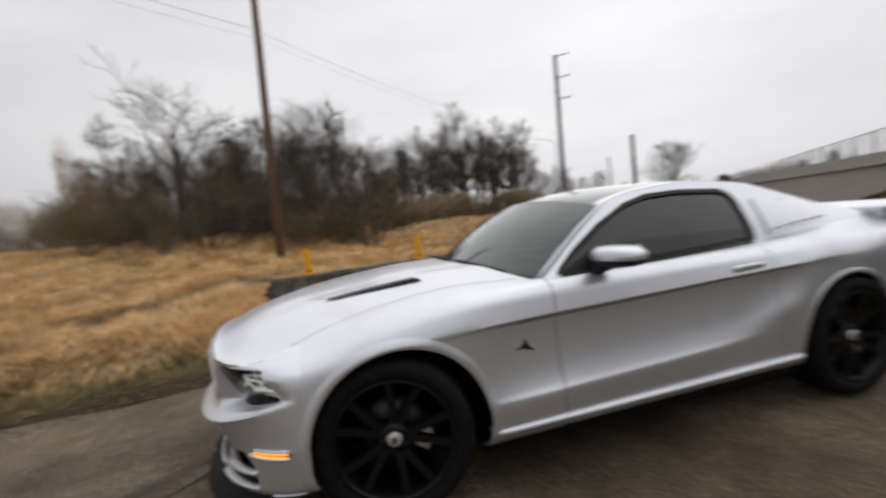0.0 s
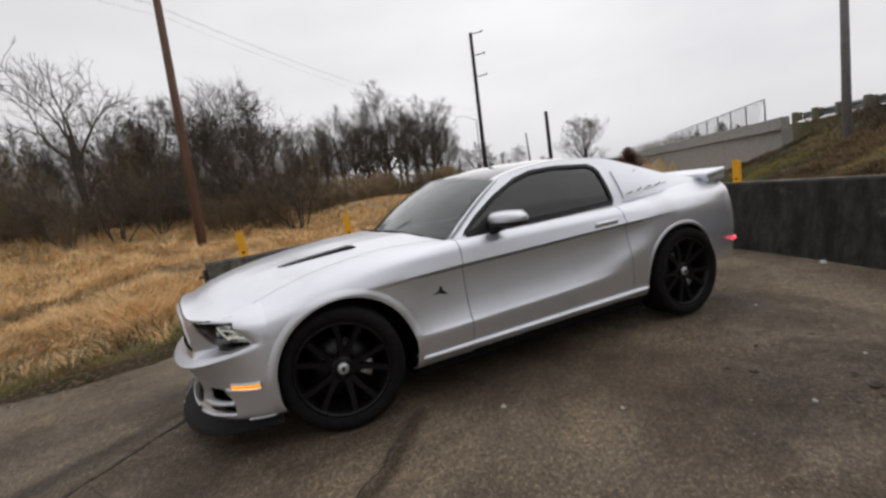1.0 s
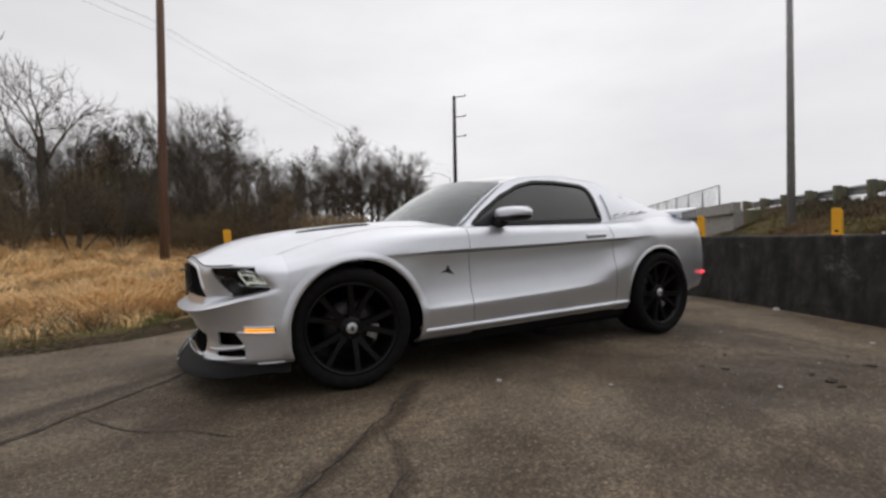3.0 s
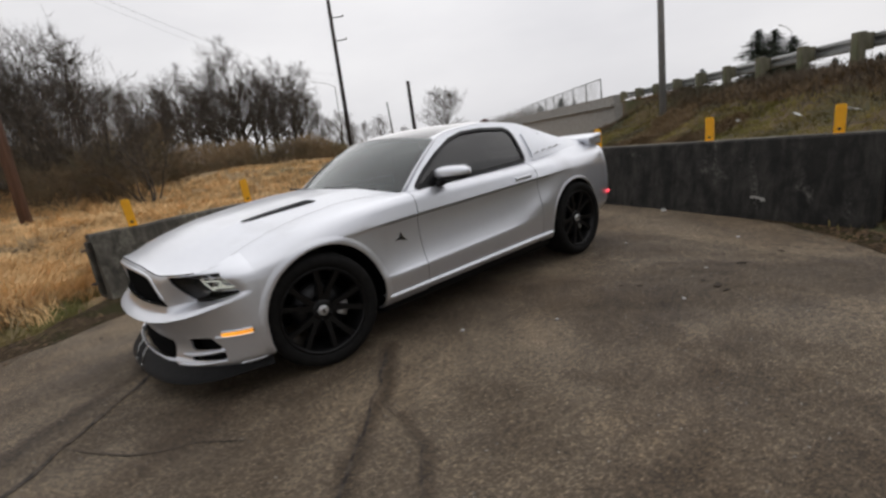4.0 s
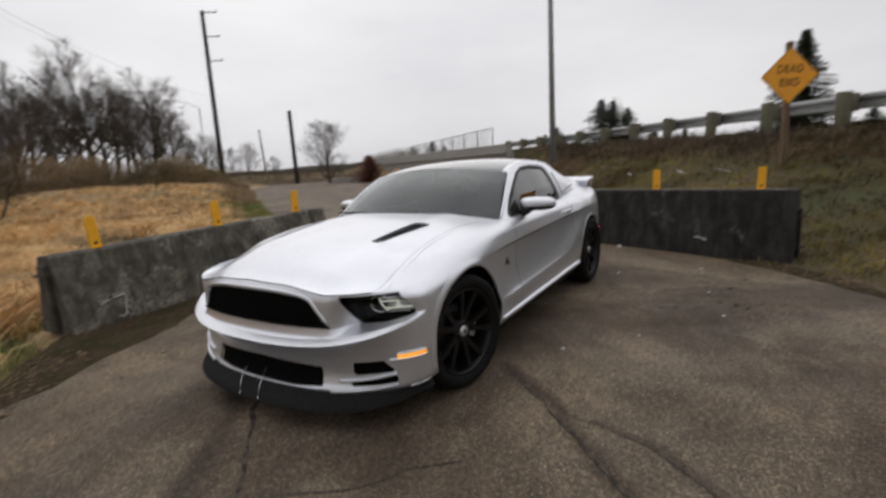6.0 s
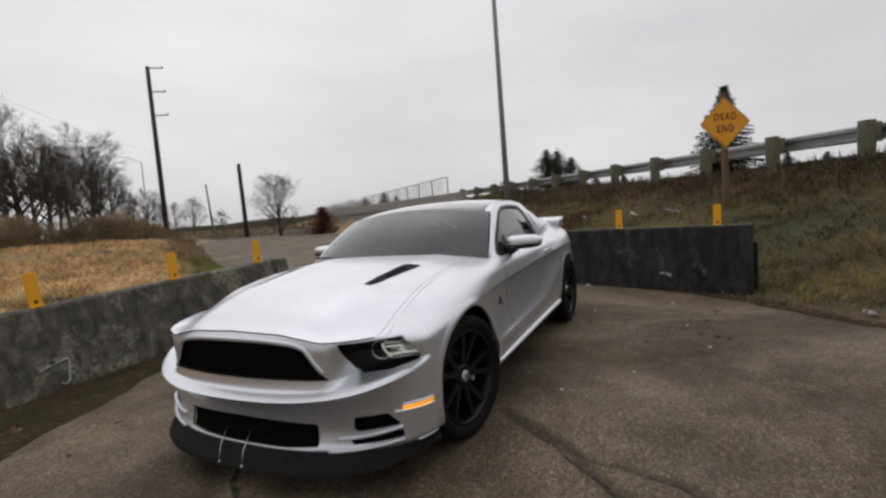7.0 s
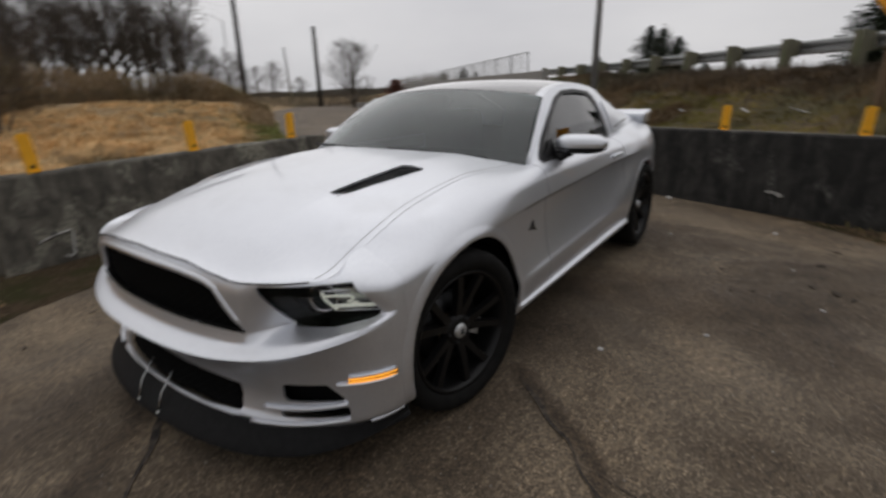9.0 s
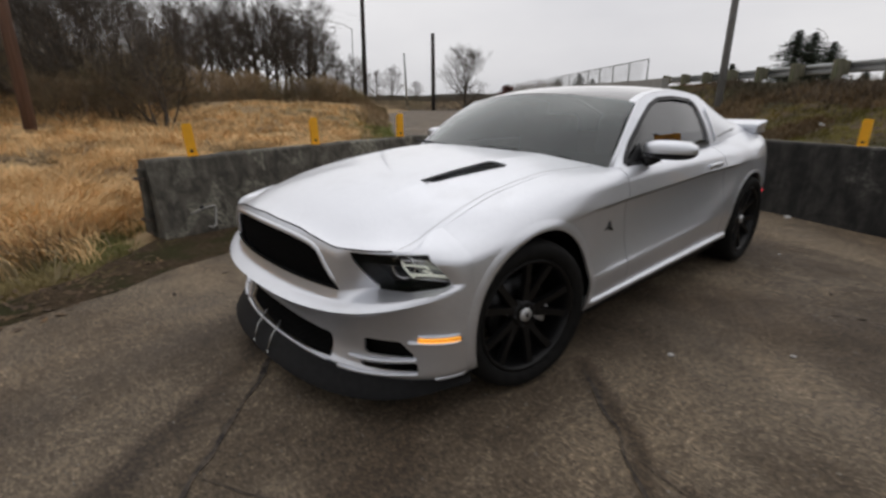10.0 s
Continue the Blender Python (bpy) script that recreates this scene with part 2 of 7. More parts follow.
ASPHALT = asphalt_surface("asphalt")
CRACK = material("crack_dark", (0.016, 0.013, 0.011), 0.95, 0.0, (0.085, 0.068, 0.053), 16, 8, spread=(0.40, 0.58))
DIRT = material("verge_dirt", (0.034, 0.024, 0.014), 1.0, 0.0, (0.088, 0.062, 0.038), 22, 10, bump=1.0, bump_scale=34, color3=(0.036, 0.034, 0.014), scale3=2.6, spread3=(0.45, 0.60), spec=0.1)
def concrete_surface(name, deep, body, pale, patch, amount, streak):
    """Old cast concrete: grain and pores, soot run down in streaks, and broken pale patches where lichen and old paint sit."""
    m = bpy.data.materials.new(name)
    m.use_nodes = True
    n, l = m.node_tree.nodes, m.node_tree.links
    b = n["Principled BSDF"]
    where = n.new("ShaderNodeTexCoord").outputs["Object"]

    def noisy(scale, detail, rough=0.6, stretch=(1, 1, 1), warp=0.0):
        mp = n.new("ShaderNodeMapping")
        mp.inputs["Scale"].default_value = stretch
        l.new(where, mp.inputs[0])
        x = n.new("ShaderNodeTexNoise")
        x.inputs["Scale"].default_value, x.inputs["Detail"].default_value, x.inputs["Roughness"].default_value, x.inputs["Distortion"].default_value = scale, detail, rough, warp
        l.new(mp.outputs[0], x.inputs["Vector"])
        return x.outputs["Fac"]

    def ramp(fac, lo, hi, c0, c1):
        r = n.new("ShaderNodeValToRGB")
        r.color_ramp.elements[0].position, r.color_ramp.elements[1].position = lo, hi
        r.color_ramp.elements[0].color, r.color_ramp.elements[1].color = (*c0, 1), (*c1, 1)
        l.new(fac, r.inputs[0])
        return r.outputs[0]

    def blend(kind, fac, a, c):
        x = n.new("ShaderNodeMixRGB")
        x.blend_type = kind
        if isinstance(fac, float):
            x.inputs[0].default_value = fac
        else:
            l.new(fac, x.inputs[0])
        l.new(a, x.inputs[1])
        if isinstance(c, tuple):
            x.inputs[2].default_value = (*c, 1)
        else:
            l.new(c, x.inputs[2])
        return x.outputs[0]
    col = ramp(noisy(7, 9, 0.68, (1, 1, 0.8), 0.5), 0.36, 0.64, deep, body)
    runs = ramp(noisy(5.5, 5, 0.62, (1.6, 1.6, 0.16), 0.3), 0.40, 0.62, (1 - streak,) * 3, (1.12,) * 3)
    col = blend("MULTIPLY", 1.0, col, runs)
    spots = ramp(noisy(3.1, 4, 0.55, (1, 1, 0.75), 0.8), amount, amount + 0.12, (0, 0, 0), (1, 1, 1))
    broken = ramp(noisy(24, 6, 0.75), 0.42, 0.60, (0, 0, 0), (1, 1, 1))
    both = blend("MULTIPLY", 1.0, spots, broken)
    col = blend("MIX", both, col, pale)
    flecks = ramp(noisy(34, 4, 0.7, (1, 1, 0.7)), patch, patch + 0.05, (0, 0, 0), (0.7, 0.7, 0.7))
    col = blend("MIX", flecks, col, pale)
    pores = ramp(noisy(130, 4, 0.7), 0.34, 0.52, (0.62,) * 3, (1.06,) * 3)
    l.new(blend("MULTIPLY", 1.0, col, pores), b.inputs["Base Color"])
    b.inputs["Roughness"].default_value = 0.93
    bp = n.new("ShaderNodeBump")
    bp.inputs["Strength"].default_value, bp.inputs["Distance"].default_value = 0.55, 0.012
    l.new(noisy(48, 9, 0.75), bp.inputs["Height"])
    l.new(bp.outputs[0], b.inputs["Normal"])
    return m


CONCRETE = concrete_surface("stained_concrete", (0.052, 0.047, 0.038), (0.140, 0.128, 0.104), (0.29, 0.275, 0.22), 0.70, 0.50, 0.45)
CONCRETE_DARK = concrete_surface("sooty_concrete", (0.016, 0.015, 0.0135), (0.046, 0.043, 0.038), (0.125, 0.12, 0.108), 0.71, 0.60, 0.62)
CONCRETE_PALE = material("pale_concrete", (0.28, 0.27, 0.25), 0.9, 0.0, (0.36, 0.35, 0.33), 5, 6, bump=0.2)
YELLOW = material("yellow_plastic", (1.0, 0.49, 0.012), 0.45, 0.0, (0.90, 0.42, 0.012), 14, 5, bump=0.05)
SIGN_YELLOW = material("sign_sheeting", (0.98, 0.43, 0.010), 0.35, 0.0, (0.90, 0.37, 0.010), 6, 5)
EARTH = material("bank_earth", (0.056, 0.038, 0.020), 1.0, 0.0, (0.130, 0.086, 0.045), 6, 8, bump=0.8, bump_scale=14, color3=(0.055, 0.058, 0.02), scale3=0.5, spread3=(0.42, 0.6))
SIGN_BLACK = material("sign_black", (0.012, 0.012, 0.012), 0.5)
SIGN_INK = material("sign_ink", (0.050, 0.020, 0.006), 0.6, 0.0, (0.075, 0.03, 0.008), 12, 4)
WOOD_POST = material("weathered_post", (0.125, 0.080, 0.045), 0.85, 0.0, (0.195, 0.130, 0.078), 14, 7, bump=0.4, stretch=(1, 1, 0.12))
MOSSY_POST = material("mossy_post", (0.13, 0.125, 0.085), 0.9, 0.0, (0.20, 0.19, 0.14), 16, 7, bump=0.4, stretch=(1, 1, 0.2), color3=(0.09, 0.11, 0.04), scale3=3)
POLE_WOOD = material("pole_wood", (0.105, 0.062, 0.045), 0.9, 0.0, (0.17, 0.105, 0.08), 10, 7, bump=0.4, stretch=(1, 1, 0.06))
POLE_DARK = material("tarred_pole", (0.030, 0.026, 0.024), 0.9, 0.0, (0.055, 0.048, 0.044), 10, 7, bump=0.3, stretch=(1, 1, 0.06))
GALVANISED = material("galvanised_steel", (0.30, 0.31, 0.31), 0.5, 0.8, (0.40, 0.41, 0.41), 14, 5, bump=0.08)
LAMP_STEEL = material("lamp_pole_steel", (0.24, 0.245, 0.25), 0.6, 0.0, (0.31, 0.315, 0.32), 6, 5)
GROUND = material("field_soil", (0.26, 0.175, 0.088), 1.0, 0.0, (0.42, 0.295, 0.155), 7, 8, bump=0.8, bump_scale=14, color3=(0.10, 0.095, 0.038), scale3=0.16, spread3=(0.5, 0.68))
STRAW = material("dry_grass", (0.64, 0.41, 0.185), 0.9, 0.0, (0.94, 0.655, 0.335), 1.3, 6, color3=(0.36, 0.23, 0.105), scale3=0.8, spread3=(0.54, 0.70), rand=0.35)
GREEN = material("green_grass", (0.125, 0.135, 0.034), 0.9, 0.0, (0.24, 0.19, 0.075), 0.7, 5, color3=(0.19, 0.13, 0.065), scale3=0.5, spread3=(0.45, 0.6), rand=0.3)
BANK_GREEN = material("bank_grass", (0.150, 0.138, 0.024), 0.9, 0.0, (0.270, 0.205, 0.060), 0.7, 5, color3=(0.085, 0.060, 0.034), scale3=0.5, spread3=(0.45, 0.6), rand=0.3)
BARK = material("bare_bark", (0.038, 0.033, 0.027), 0.95, 0.0, (0.075, 0.065, 0.052), 12, 6, bump=0.4)
BRUSH_BARK = material("shrub_bark", (0.138, 0.104, 0.064), 0.95, 0.0, (0.225, 0.172, 0.106), 3, 6, color3=(0.105, 0.106, 0.052), scale3=0.6)
TWIG = material("bare_twigs", (0.062, 0.052, 0.042), 0.95, 0.0, (0.110, 0.093, 0.075), 4, 4)
BRUSH = material("brown_brush", (0.205, 0.145, 0.084), 0.95, 0.0, (0.350, 0.255, 0.150), 1.2, 4, color3=(0.130, 0.128, 0.060), scale3=0.3, rand=0.3)
BRUSH_DARK = material("dark_brush", (0.085, 0.064, 0.044), 0.95, 0.0, (0.15, 0.112, 0.075), 0.9, 4, color3=(0.075, 0.080, 0.040), scale3=0.2, rand=0.25)
NEEDLE = material("conifer_needles", (0.018, 0.028, 0.016), 0.9, 0.0, (0.04, 0.055, 0.03), 3, 5, rand=0.3)
RED_LEAF = material("red_brown_leaves", (0.10, 0.028, 0.018), 0.9, 0.0, (0.16, 0.05, 0.03), 3, 5, rand=0.3)
FAR_WOOD = material("far_woods", (0.10, 0.10, 0.095), 1.0, 0.0, (0.14, 0.135, 0.125), 0.05, 6, color3=(0.09, 0.10, 0.08), scale3=0.02)
BLACK_DECAL = material("black_decal", (0.012, 0.012, 0.013), 0.4)
STRIPE = material("grey_stripe", (0.17, 0.175, 0.18), 0.35, 0.3)
WIRE = material("wire_grey", (0.05, 0.05, 0.052), 0.6)
PEBBLE = material("pale_stone", (0.55, 0.54, 0.52), 0.9, 0.0, (0.42, 0.41, 0.39), 60, 4)


# ---- mesh helpers ----
def link(name, bm, mat, parent=None, smooth=True, m=None, label=""):
    me = bpy.data.meshes.new(name)
    bm.to_mesh(me)
    bm.free()
    for f in me.polygons:
        f.use_smooth = smooth
    me.materials.append(mat)
    ob = new(name, me)
    if parent:
        ob.parent = parent
    if m is not None:
        ob.matrix_basis = m
    if label:
        ob["label"] = label
    return ob


def part(name, bm, mat, parent, label="", smooth=True, m=None):
    return link(name, bm, mat, parent, smooth, m, label)


def from_lists(name, verts, faces, mat, parent=None, smooth=True):
    me = bpy.data.meshes.new(name)
    me.from_pydata(verts, [], faces)
    me.update()
    me.materials.append(mat)
    me.polygons.foreach_set("use_smooth", [smooth] * len(me.polygons))
    ob = new(name, me)
    if parent:
        ob.parent = parent
    return ob


def box(sx, sy, sz, bevel=0.0, at=(0, 0, 0), bm=None, seg=2):
    own = bmesh.new()
    bmesh.ops.create_cube(own, size=1.0)
    for v in own.verts:
        v.co = Vector((v.co.x * sx, v.co.y * sy, v.co.z * sz))
    if bevel:
        bmesh.ops.bevel(own, geom=own.edges[:], offset=bevel, segments=seg, affect="EDGES", profile=0.6)
    for v in own.verts:
        v.co += Vector(at)
    if bm is None:
        return own
    me = bpy.data.meshes.new("tmp")
    own.to_mesh(me)
    own.free()
    bm.from_mesh(me)
    bpy.data.meshes.remove(me)
    return bm


def tube(points, radii, sides=8, bm=None, caps=True):
    """A tapered tube along points."""
    bm = bm or bmesh.new()
    pts = [Vector(p) for p in points]
    if not isinstance(radii, (list, tuple)):
        radii = [radii] * len(pts)
    rings, side = [], None
    for i, p in enumerate(pts):
        d = (pts[min(i + 1, len(pts) - 1)] - pts[max(i - 1, 0)]).normalized()
        if side is None:
            side = d.orthogonal().normalized()
        side = (side - d * side.dot(d)).normalized()
        other = d.cross(side)
        rings.append([bm.verts.new(p + (side * math.cos(a) + other * math.sin(a)) * radii[i])
                      for a in (2 * math.pi * k / sides for k in range(sides))])
    for a, b in zip(rings, rings[1:]):
        for k in range(sides):
            bm.faces.new((a[k], a[(k + 1) % sides], b[(k + 1) % sides], b[k]))
    if caps:
        bm.faces.new(rings[0][::-1])
        bm.faces.new(rings[-1])
    return bm


def lathe(profile, seg=48, bm=None):
    """Turns (radius, y) pairs round the y axis."""
    bm = bm or bmesh.new()
    rings = [[bm.verts.new((r * math.cos(2 * math.pi * k / seg), y, r * math.sin(2 * math.pi * k / seg))) for k in range(seg)] for r, y in profile]
    for a, b in zip(rings, rings[1:]):
        for k in range(seg):
            bm.faces.new((a[k], a[(k + 1) % seg], b[(k + 1) % seg], b[k]))
    return bm


def plate(outline, depth, bm=None, bevel=0.0):
    """A flat plate: an outline in x and z, given depth along y."""
    own = bmesh.new()
    front = own.faces.new([own.verts.new((x, 0, z)) for x, z in outline])
    got = bmesh.ops.extrude_face_region(own, geom=[front])
    for v in got["geom"]:
        if isinstance(v, bmesh.types.BMVert):
            v.co.y += depth
    bmesh.ops.recalc_face_normals(own, faces=own.faces[:])
    if bevel:
        bmesh.ops.bevel(own, geom=own.edges[:], offset=bevel, segments=1, affect="EDGES")
    if bm is None:
        return own
    me = bpy.data.meshes.new("tmp")
    own.to_mesh(me)
    own.free()
    bm.from_mesh(me)
    bpy.data.meshes.remove(me)
    return bm


def curve1(xs, ys):
    """A smooth curve through knots that never overshoots."""
    n = len(xs)
    h = [xs[i + 1] - xs[i] for i in range(n - 1)]
    d = [(ys[i + 1] - ys[i]) / h[i] for i in range(n - 1)]
    m = [d[0]] + [0.0 if d[i - 1] * d[i] <= 0 else 2 * d[i - 1] * d[i] / (d[i - 1] + d[i] + 1e-12) for i in range(1, n - 1)] + [d[-1]]

    def at(x):
        if x <= xs[0]:
            return ys[0] + (x - xs[0]) * m[0]
        if x >= xs[-1]:
            return ys[-1] + (x - xs[-1]) * m[-1]
        i = 0
        while x > xs[i + 1]:
            i += 1
        t = (x - xs[i]) / h[i]
        return (ys[i] * (1 + 2 * t) * (1 - t) ** 2 + m[i] * h[i] * t * (1 - t) ** 2
                + ys[i + 1] * t * t * (3 - 2 * t) + m[i + 1] * h[i] * t * t * (t - 1))
    return at


def polygon_distance(poly):
    """Signed distance to a polygon in two coordinates: below nought inside."""
    def at(a, b):
        best, inside, n = 1e9, False, len(poly)
        for i in range(n):
            (x0, y0), (x1, y1) = poly[i], poly[(i + 1) % n]
            dx, dy = x1 - x0, y1 - y0
            t = max(0.0, min(1.0, ((a - x0) * dx + (b - y0) * dy) / (dx * dx + dy * dy + 1e-12)))
            best = min(best, math.hypot(a - x0 - t * dx, b - y0 - t * dy))
            if (y0 > b) != (y1 > b) and a < (x1 - x0) * (b - y0) / (y1 - y0) + x0:
                inside = not inside
        return -best if inside else best
    return at


def steps(a, b, n):
    return [a + (b - a) * i / n for i in range(n + 1)]


def sheet(P, us, vs, hole=None, lift=0.0, thick=0.0, heart=(0, 0, 0.6), wall=0.0):
    """A curved panel P(u, v) with its holes (hole(point) below nought inside) cut to their outline, turned outward from heart."""
    nu, nv = len(us), len(vs)
    par = [[[u, v] for v in vs] for u in us]
    pts = [[Vector(P(u, v)) for v in vs] for u in us]
    cut = [[False] * nv for _ in us]
    if hole:
        val = [[hole(p) for p in row] for row in pts]
        cut = [[x < 0 for x in row] for row in val]
        for i in range(nu):
            for j in range(nv):
                if not cut[i][j]:
                    continue
                near = any(not cut[a][b] for a in (i - 1, i, i + 1) for b in (j - 1, j, j + 1) if 0 <= a < nu and 0 <= b < nv)
                if not near:
                    continue
                u, v = par[i][j]
                du = (us[-1] - us[0]) / nu * 0.05
                dv = (vs[-1] - vs[0]) / nv * 0.05
                for _ in range(6):
                    g = hole(Vector(P(u, v)))
                    if abs(g) < 1e-4:
                        break
                    gu = (hole(Vector(P(u + du, v))) - hole(Vector(P(u - du, v)))) / (2 * du)
                    gv = (hole(Vector(P(u, v + dv))) - hole(Vector(P(u, v - dv)))) / (2 * dv)
                    su, sv = us[-1] - us[0], vs[-1] - vs[0]
                    k = (gu * su) ** 2 + (gv * sv) ** 2 + 1e-9
                    u -= max(-0.05, min(0.05, g * gu * su / k)) * su
                    v -= max(-0.05, min(0.05, g * gv * sv / k)) * sv
                u, v = max(min(us[0], us[-1]), min(max(us[0], us[-1]), u)), max(min(vs[0], vs[-1]), min(max(vs[0], vs[-1]), v))
                pts[i][j] = Vector(P(u, v))
    bm = bmesh.new()
    made = {}

    def vert(i, j):
        if (i, j) not in made:
            made[i, j] = bm.verts.new(pts[i][j])
        return made[i, j]
    for i in range(nu - 1):
        for j in range(nv - 1):
            q = ((i, j), (i + 1, j), (i + 1, j + 1), (i, j + 1))
            if all(cut[a][b] for a, b in q):
                continue
            bm.faces.new([vert(a, b) for a, b in q])
    bmesh.ops.remove_doubles(bm, verts=bm.verts[:], dist=1e-5)
    bmesh.ops.dissolve_degenerate(bm, edges=bm.edges[:], dist=1e-6)
    bm.normal_update()
    score = sum(f.normal.dot(f.calc_center_median() - Vector(heart)) * f.calc_area() for f in bm.faces)
    if score < 0:
        bmesh.ops.reverse_faces(bm, faces=bm.faces[:])
    bm.normal_update()
    if lift:
        for v, nrm in [(v, v.normal.copy()) for v in bm.verts]:
            v.co += nrm * lift
    if thick:
        inner = {v: bm.verts.new(v.co - v.normal * thick) for v in bm.verts[:]}
        rim = [e for e in bm.edges if len(e.link_faces) == 1]
        loops = [(l.vert, l.link_loop_next.vert) for e in rim for l in e.link_loops]
        for f in bm.faces[:]:
            bm.faces.new([inner[v] for v in f.verts][::-1])
        for a, b in loops:
            bm.faces.new([bm.verts.new(v.co) for v in (b, a, inner[a], inner[b])])
    return bm


def thing(name, label, category, m=None, group="", kind=""):
    ob = new(name)
    ob.empty_display_size = 0.1
    if m is not None:
        ob.matrix_basis = m
    return tagged(ob, label, category, group, kind)

# ---- the lie of the land ----
LEFT_X = (-60, -25, -12, -6, -3.7, -2.7, -2.1, -1.2, 1.7, 3.2, 8.7, 14.0, 30, 60)
LEFT_Y = (-14, -4.5, -0.7, 1.0, 1.68, 2.1, 2.85, 3.25, 3.72, 5.6, 14.1, 21.6, 45, 80)
left_edge = curve1(LEFT_X, LEFT_Y)
RAIL_AT, RAIL_WAY, RAIL_OUT = Vector((13.74, 0.32)), Vector((-0.735, -0.68)), Vector((-0.68, 0.735))
bank = curve1((-60, -6, -0.5, 0.5, 1.35, 2.6, 3.8, 4.8, 5.5), (1.5, 1.64, 1.62, 1.56, 1.25, 0.66, 0.25, 0.03, 0.0))


CREST = [Vector(p) for p in ((-49, -55), (9.11, -3.91), (11.93, -1.42), (14.66, 1.18), (17.3, 3.86), (18.5, 5.7), (19.1, 7.9), (24.5, 15.2), (90, 90.6))]


def from_rail(x, y):
    """Distance from the crest of the bank, above nought on the car's side."""
    p, best, sign = Vector((x, y)), 1e9, 1
    for a, b in zip(CREST, CREST[1:]):
        d = b - a
        t = max(0.0, min(1.0, (p - a).dot(d) / d.length_squared))
        off = p - a - d * t
        if off.length < best:
            best, sign = off.length, (1 if d.x * (p.y - a.y) - d.y * (p.x - a.x) > 0 else -1)
    return best * sign


def soft_step(a, b, v):
    t = max(0.0, min(1.0, (v - a) / (b - a)))
    return t * t * (3 - 2 * t)


def dip(x, y):
    """The asphalt falls away a hand's breadth towards the foot of the bank."""
    return -0.125 * soft_step(0.4, 3.1, x) * soft_step(0.6, -3.0, y)


def land(x, y):
    """The height of the ground."""
    d = y - left_edge(x)
    if x > 2.5:
        d *= 0.55
    if d > 0:
        rise = 0.026 * min(11.8, max(0.0, d - 1.2)) + 0.112 * min(11.0, max(0.0, d - 13.5)) - 0.03 * min(1.0, d)
        # towards the grove the field climbs to a low brow
        k = max(0.0, min(1.0, (x - 1.0) / 7.0)) * max(0.0, min(1.0, (math.hypot(x + 2.6, y + 3.0) - 15.0) / 18.0)) * min(1.0, d / 2.6)
        rise += 0.95 * k * k * (3 - 2 * k)
        rough = 0.16 * min(1.0, d / 3.0)
        z = rise + rough * noise.noise((x * 0.45, y * 0.45, 0)) + rough * 0.5 * noise.noise((x * 1.3, y * 1.3, 4))
        return z - 0.03
    e = from_rail(x, y)
    if e < 5.5:
        # the bank ends at the wall of the ramp, past which the old road runs level
        along = (Vector((x, y)) - Vector((17.9, 7.6))).dot(Vector((0.655, 0.755)))
        z = bank(e) * (1 + 0.15 * soft_step(15.5, 19.0, x))
        if along > -1.4 and e > -0.3:
            z *= max(0.0, min(1.0, (1.6 - along) / 3.0))
        return z + 0.07 * min(1.0, (5.5 - e) / 2) * noise.noise((x * 0.8, y * 0.8, 9)) - 0.03 + dip(x, y)
    return -0.03 + dip(x, y)


def spaced(near, far, n_near, n_far, mid=0.0):
    a = [mid - near + 2 * near * i / n_near for i in range(n_near + 1)]
    g = [near + (far - near) * ((i / n_far) ** 2.6) for i in range(1, n_far + 1)]
    return [mid - v for v in g[::-1]] + a + [mid + v for v in g]


gx, gy = spaced(26, 1500, 118, 26, 4), spaced(28, 1500, 126, 26, 8)
verts = [(x, y, land(x, y) if max(abs(x), abs(y)) < 120 else land(x, y) * 0.6) for x in gx for y in gy]
ny = len(gy)
faces = [(i * ny + j, (i + 1) * ny + j, (i + 1) * ny + j + 1, i * ny + j + 1) for i in range(len(gx) - 1) for j in range(ny - 1)]
tagged(from_lists("ground", verts, faces, GROUND), "uneven brown and green earth of field and bank", "ground", kind="structure")


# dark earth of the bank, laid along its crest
crest_run = [0.0]
for a, b in zip(CREST, CREST[1:]):
    crest_run.append(crest_run[-1] + (b - a).length)


def along_crest(s):
    for k in range(len(CREST) - 1):
        if s <= crest_run[k + 1] or k == len(CREST) - 2:
            d = (CREST[k + 1] - CREST[k]).normalized()
            return CREST[k] + d * (s - crest_run[k]), Vector((-d.y, d.x))


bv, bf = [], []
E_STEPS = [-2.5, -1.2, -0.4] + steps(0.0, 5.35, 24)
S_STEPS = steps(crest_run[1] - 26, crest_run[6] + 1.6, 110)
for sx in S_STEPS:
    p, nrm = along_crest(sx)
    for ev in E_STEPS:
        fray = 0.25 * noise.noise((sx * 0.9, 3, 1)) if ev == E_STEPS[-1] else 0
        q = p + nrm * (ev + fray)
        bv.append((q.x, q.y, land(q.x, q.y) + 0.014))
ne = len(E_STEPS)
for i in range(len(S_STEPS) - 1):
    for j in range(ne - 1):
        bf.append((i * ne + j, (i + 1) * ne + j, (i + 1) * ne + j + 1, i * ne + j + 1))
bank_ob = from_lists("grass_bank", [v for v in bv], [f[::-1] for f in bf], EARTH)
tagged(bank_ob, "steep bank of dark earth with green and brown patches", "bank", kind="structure")


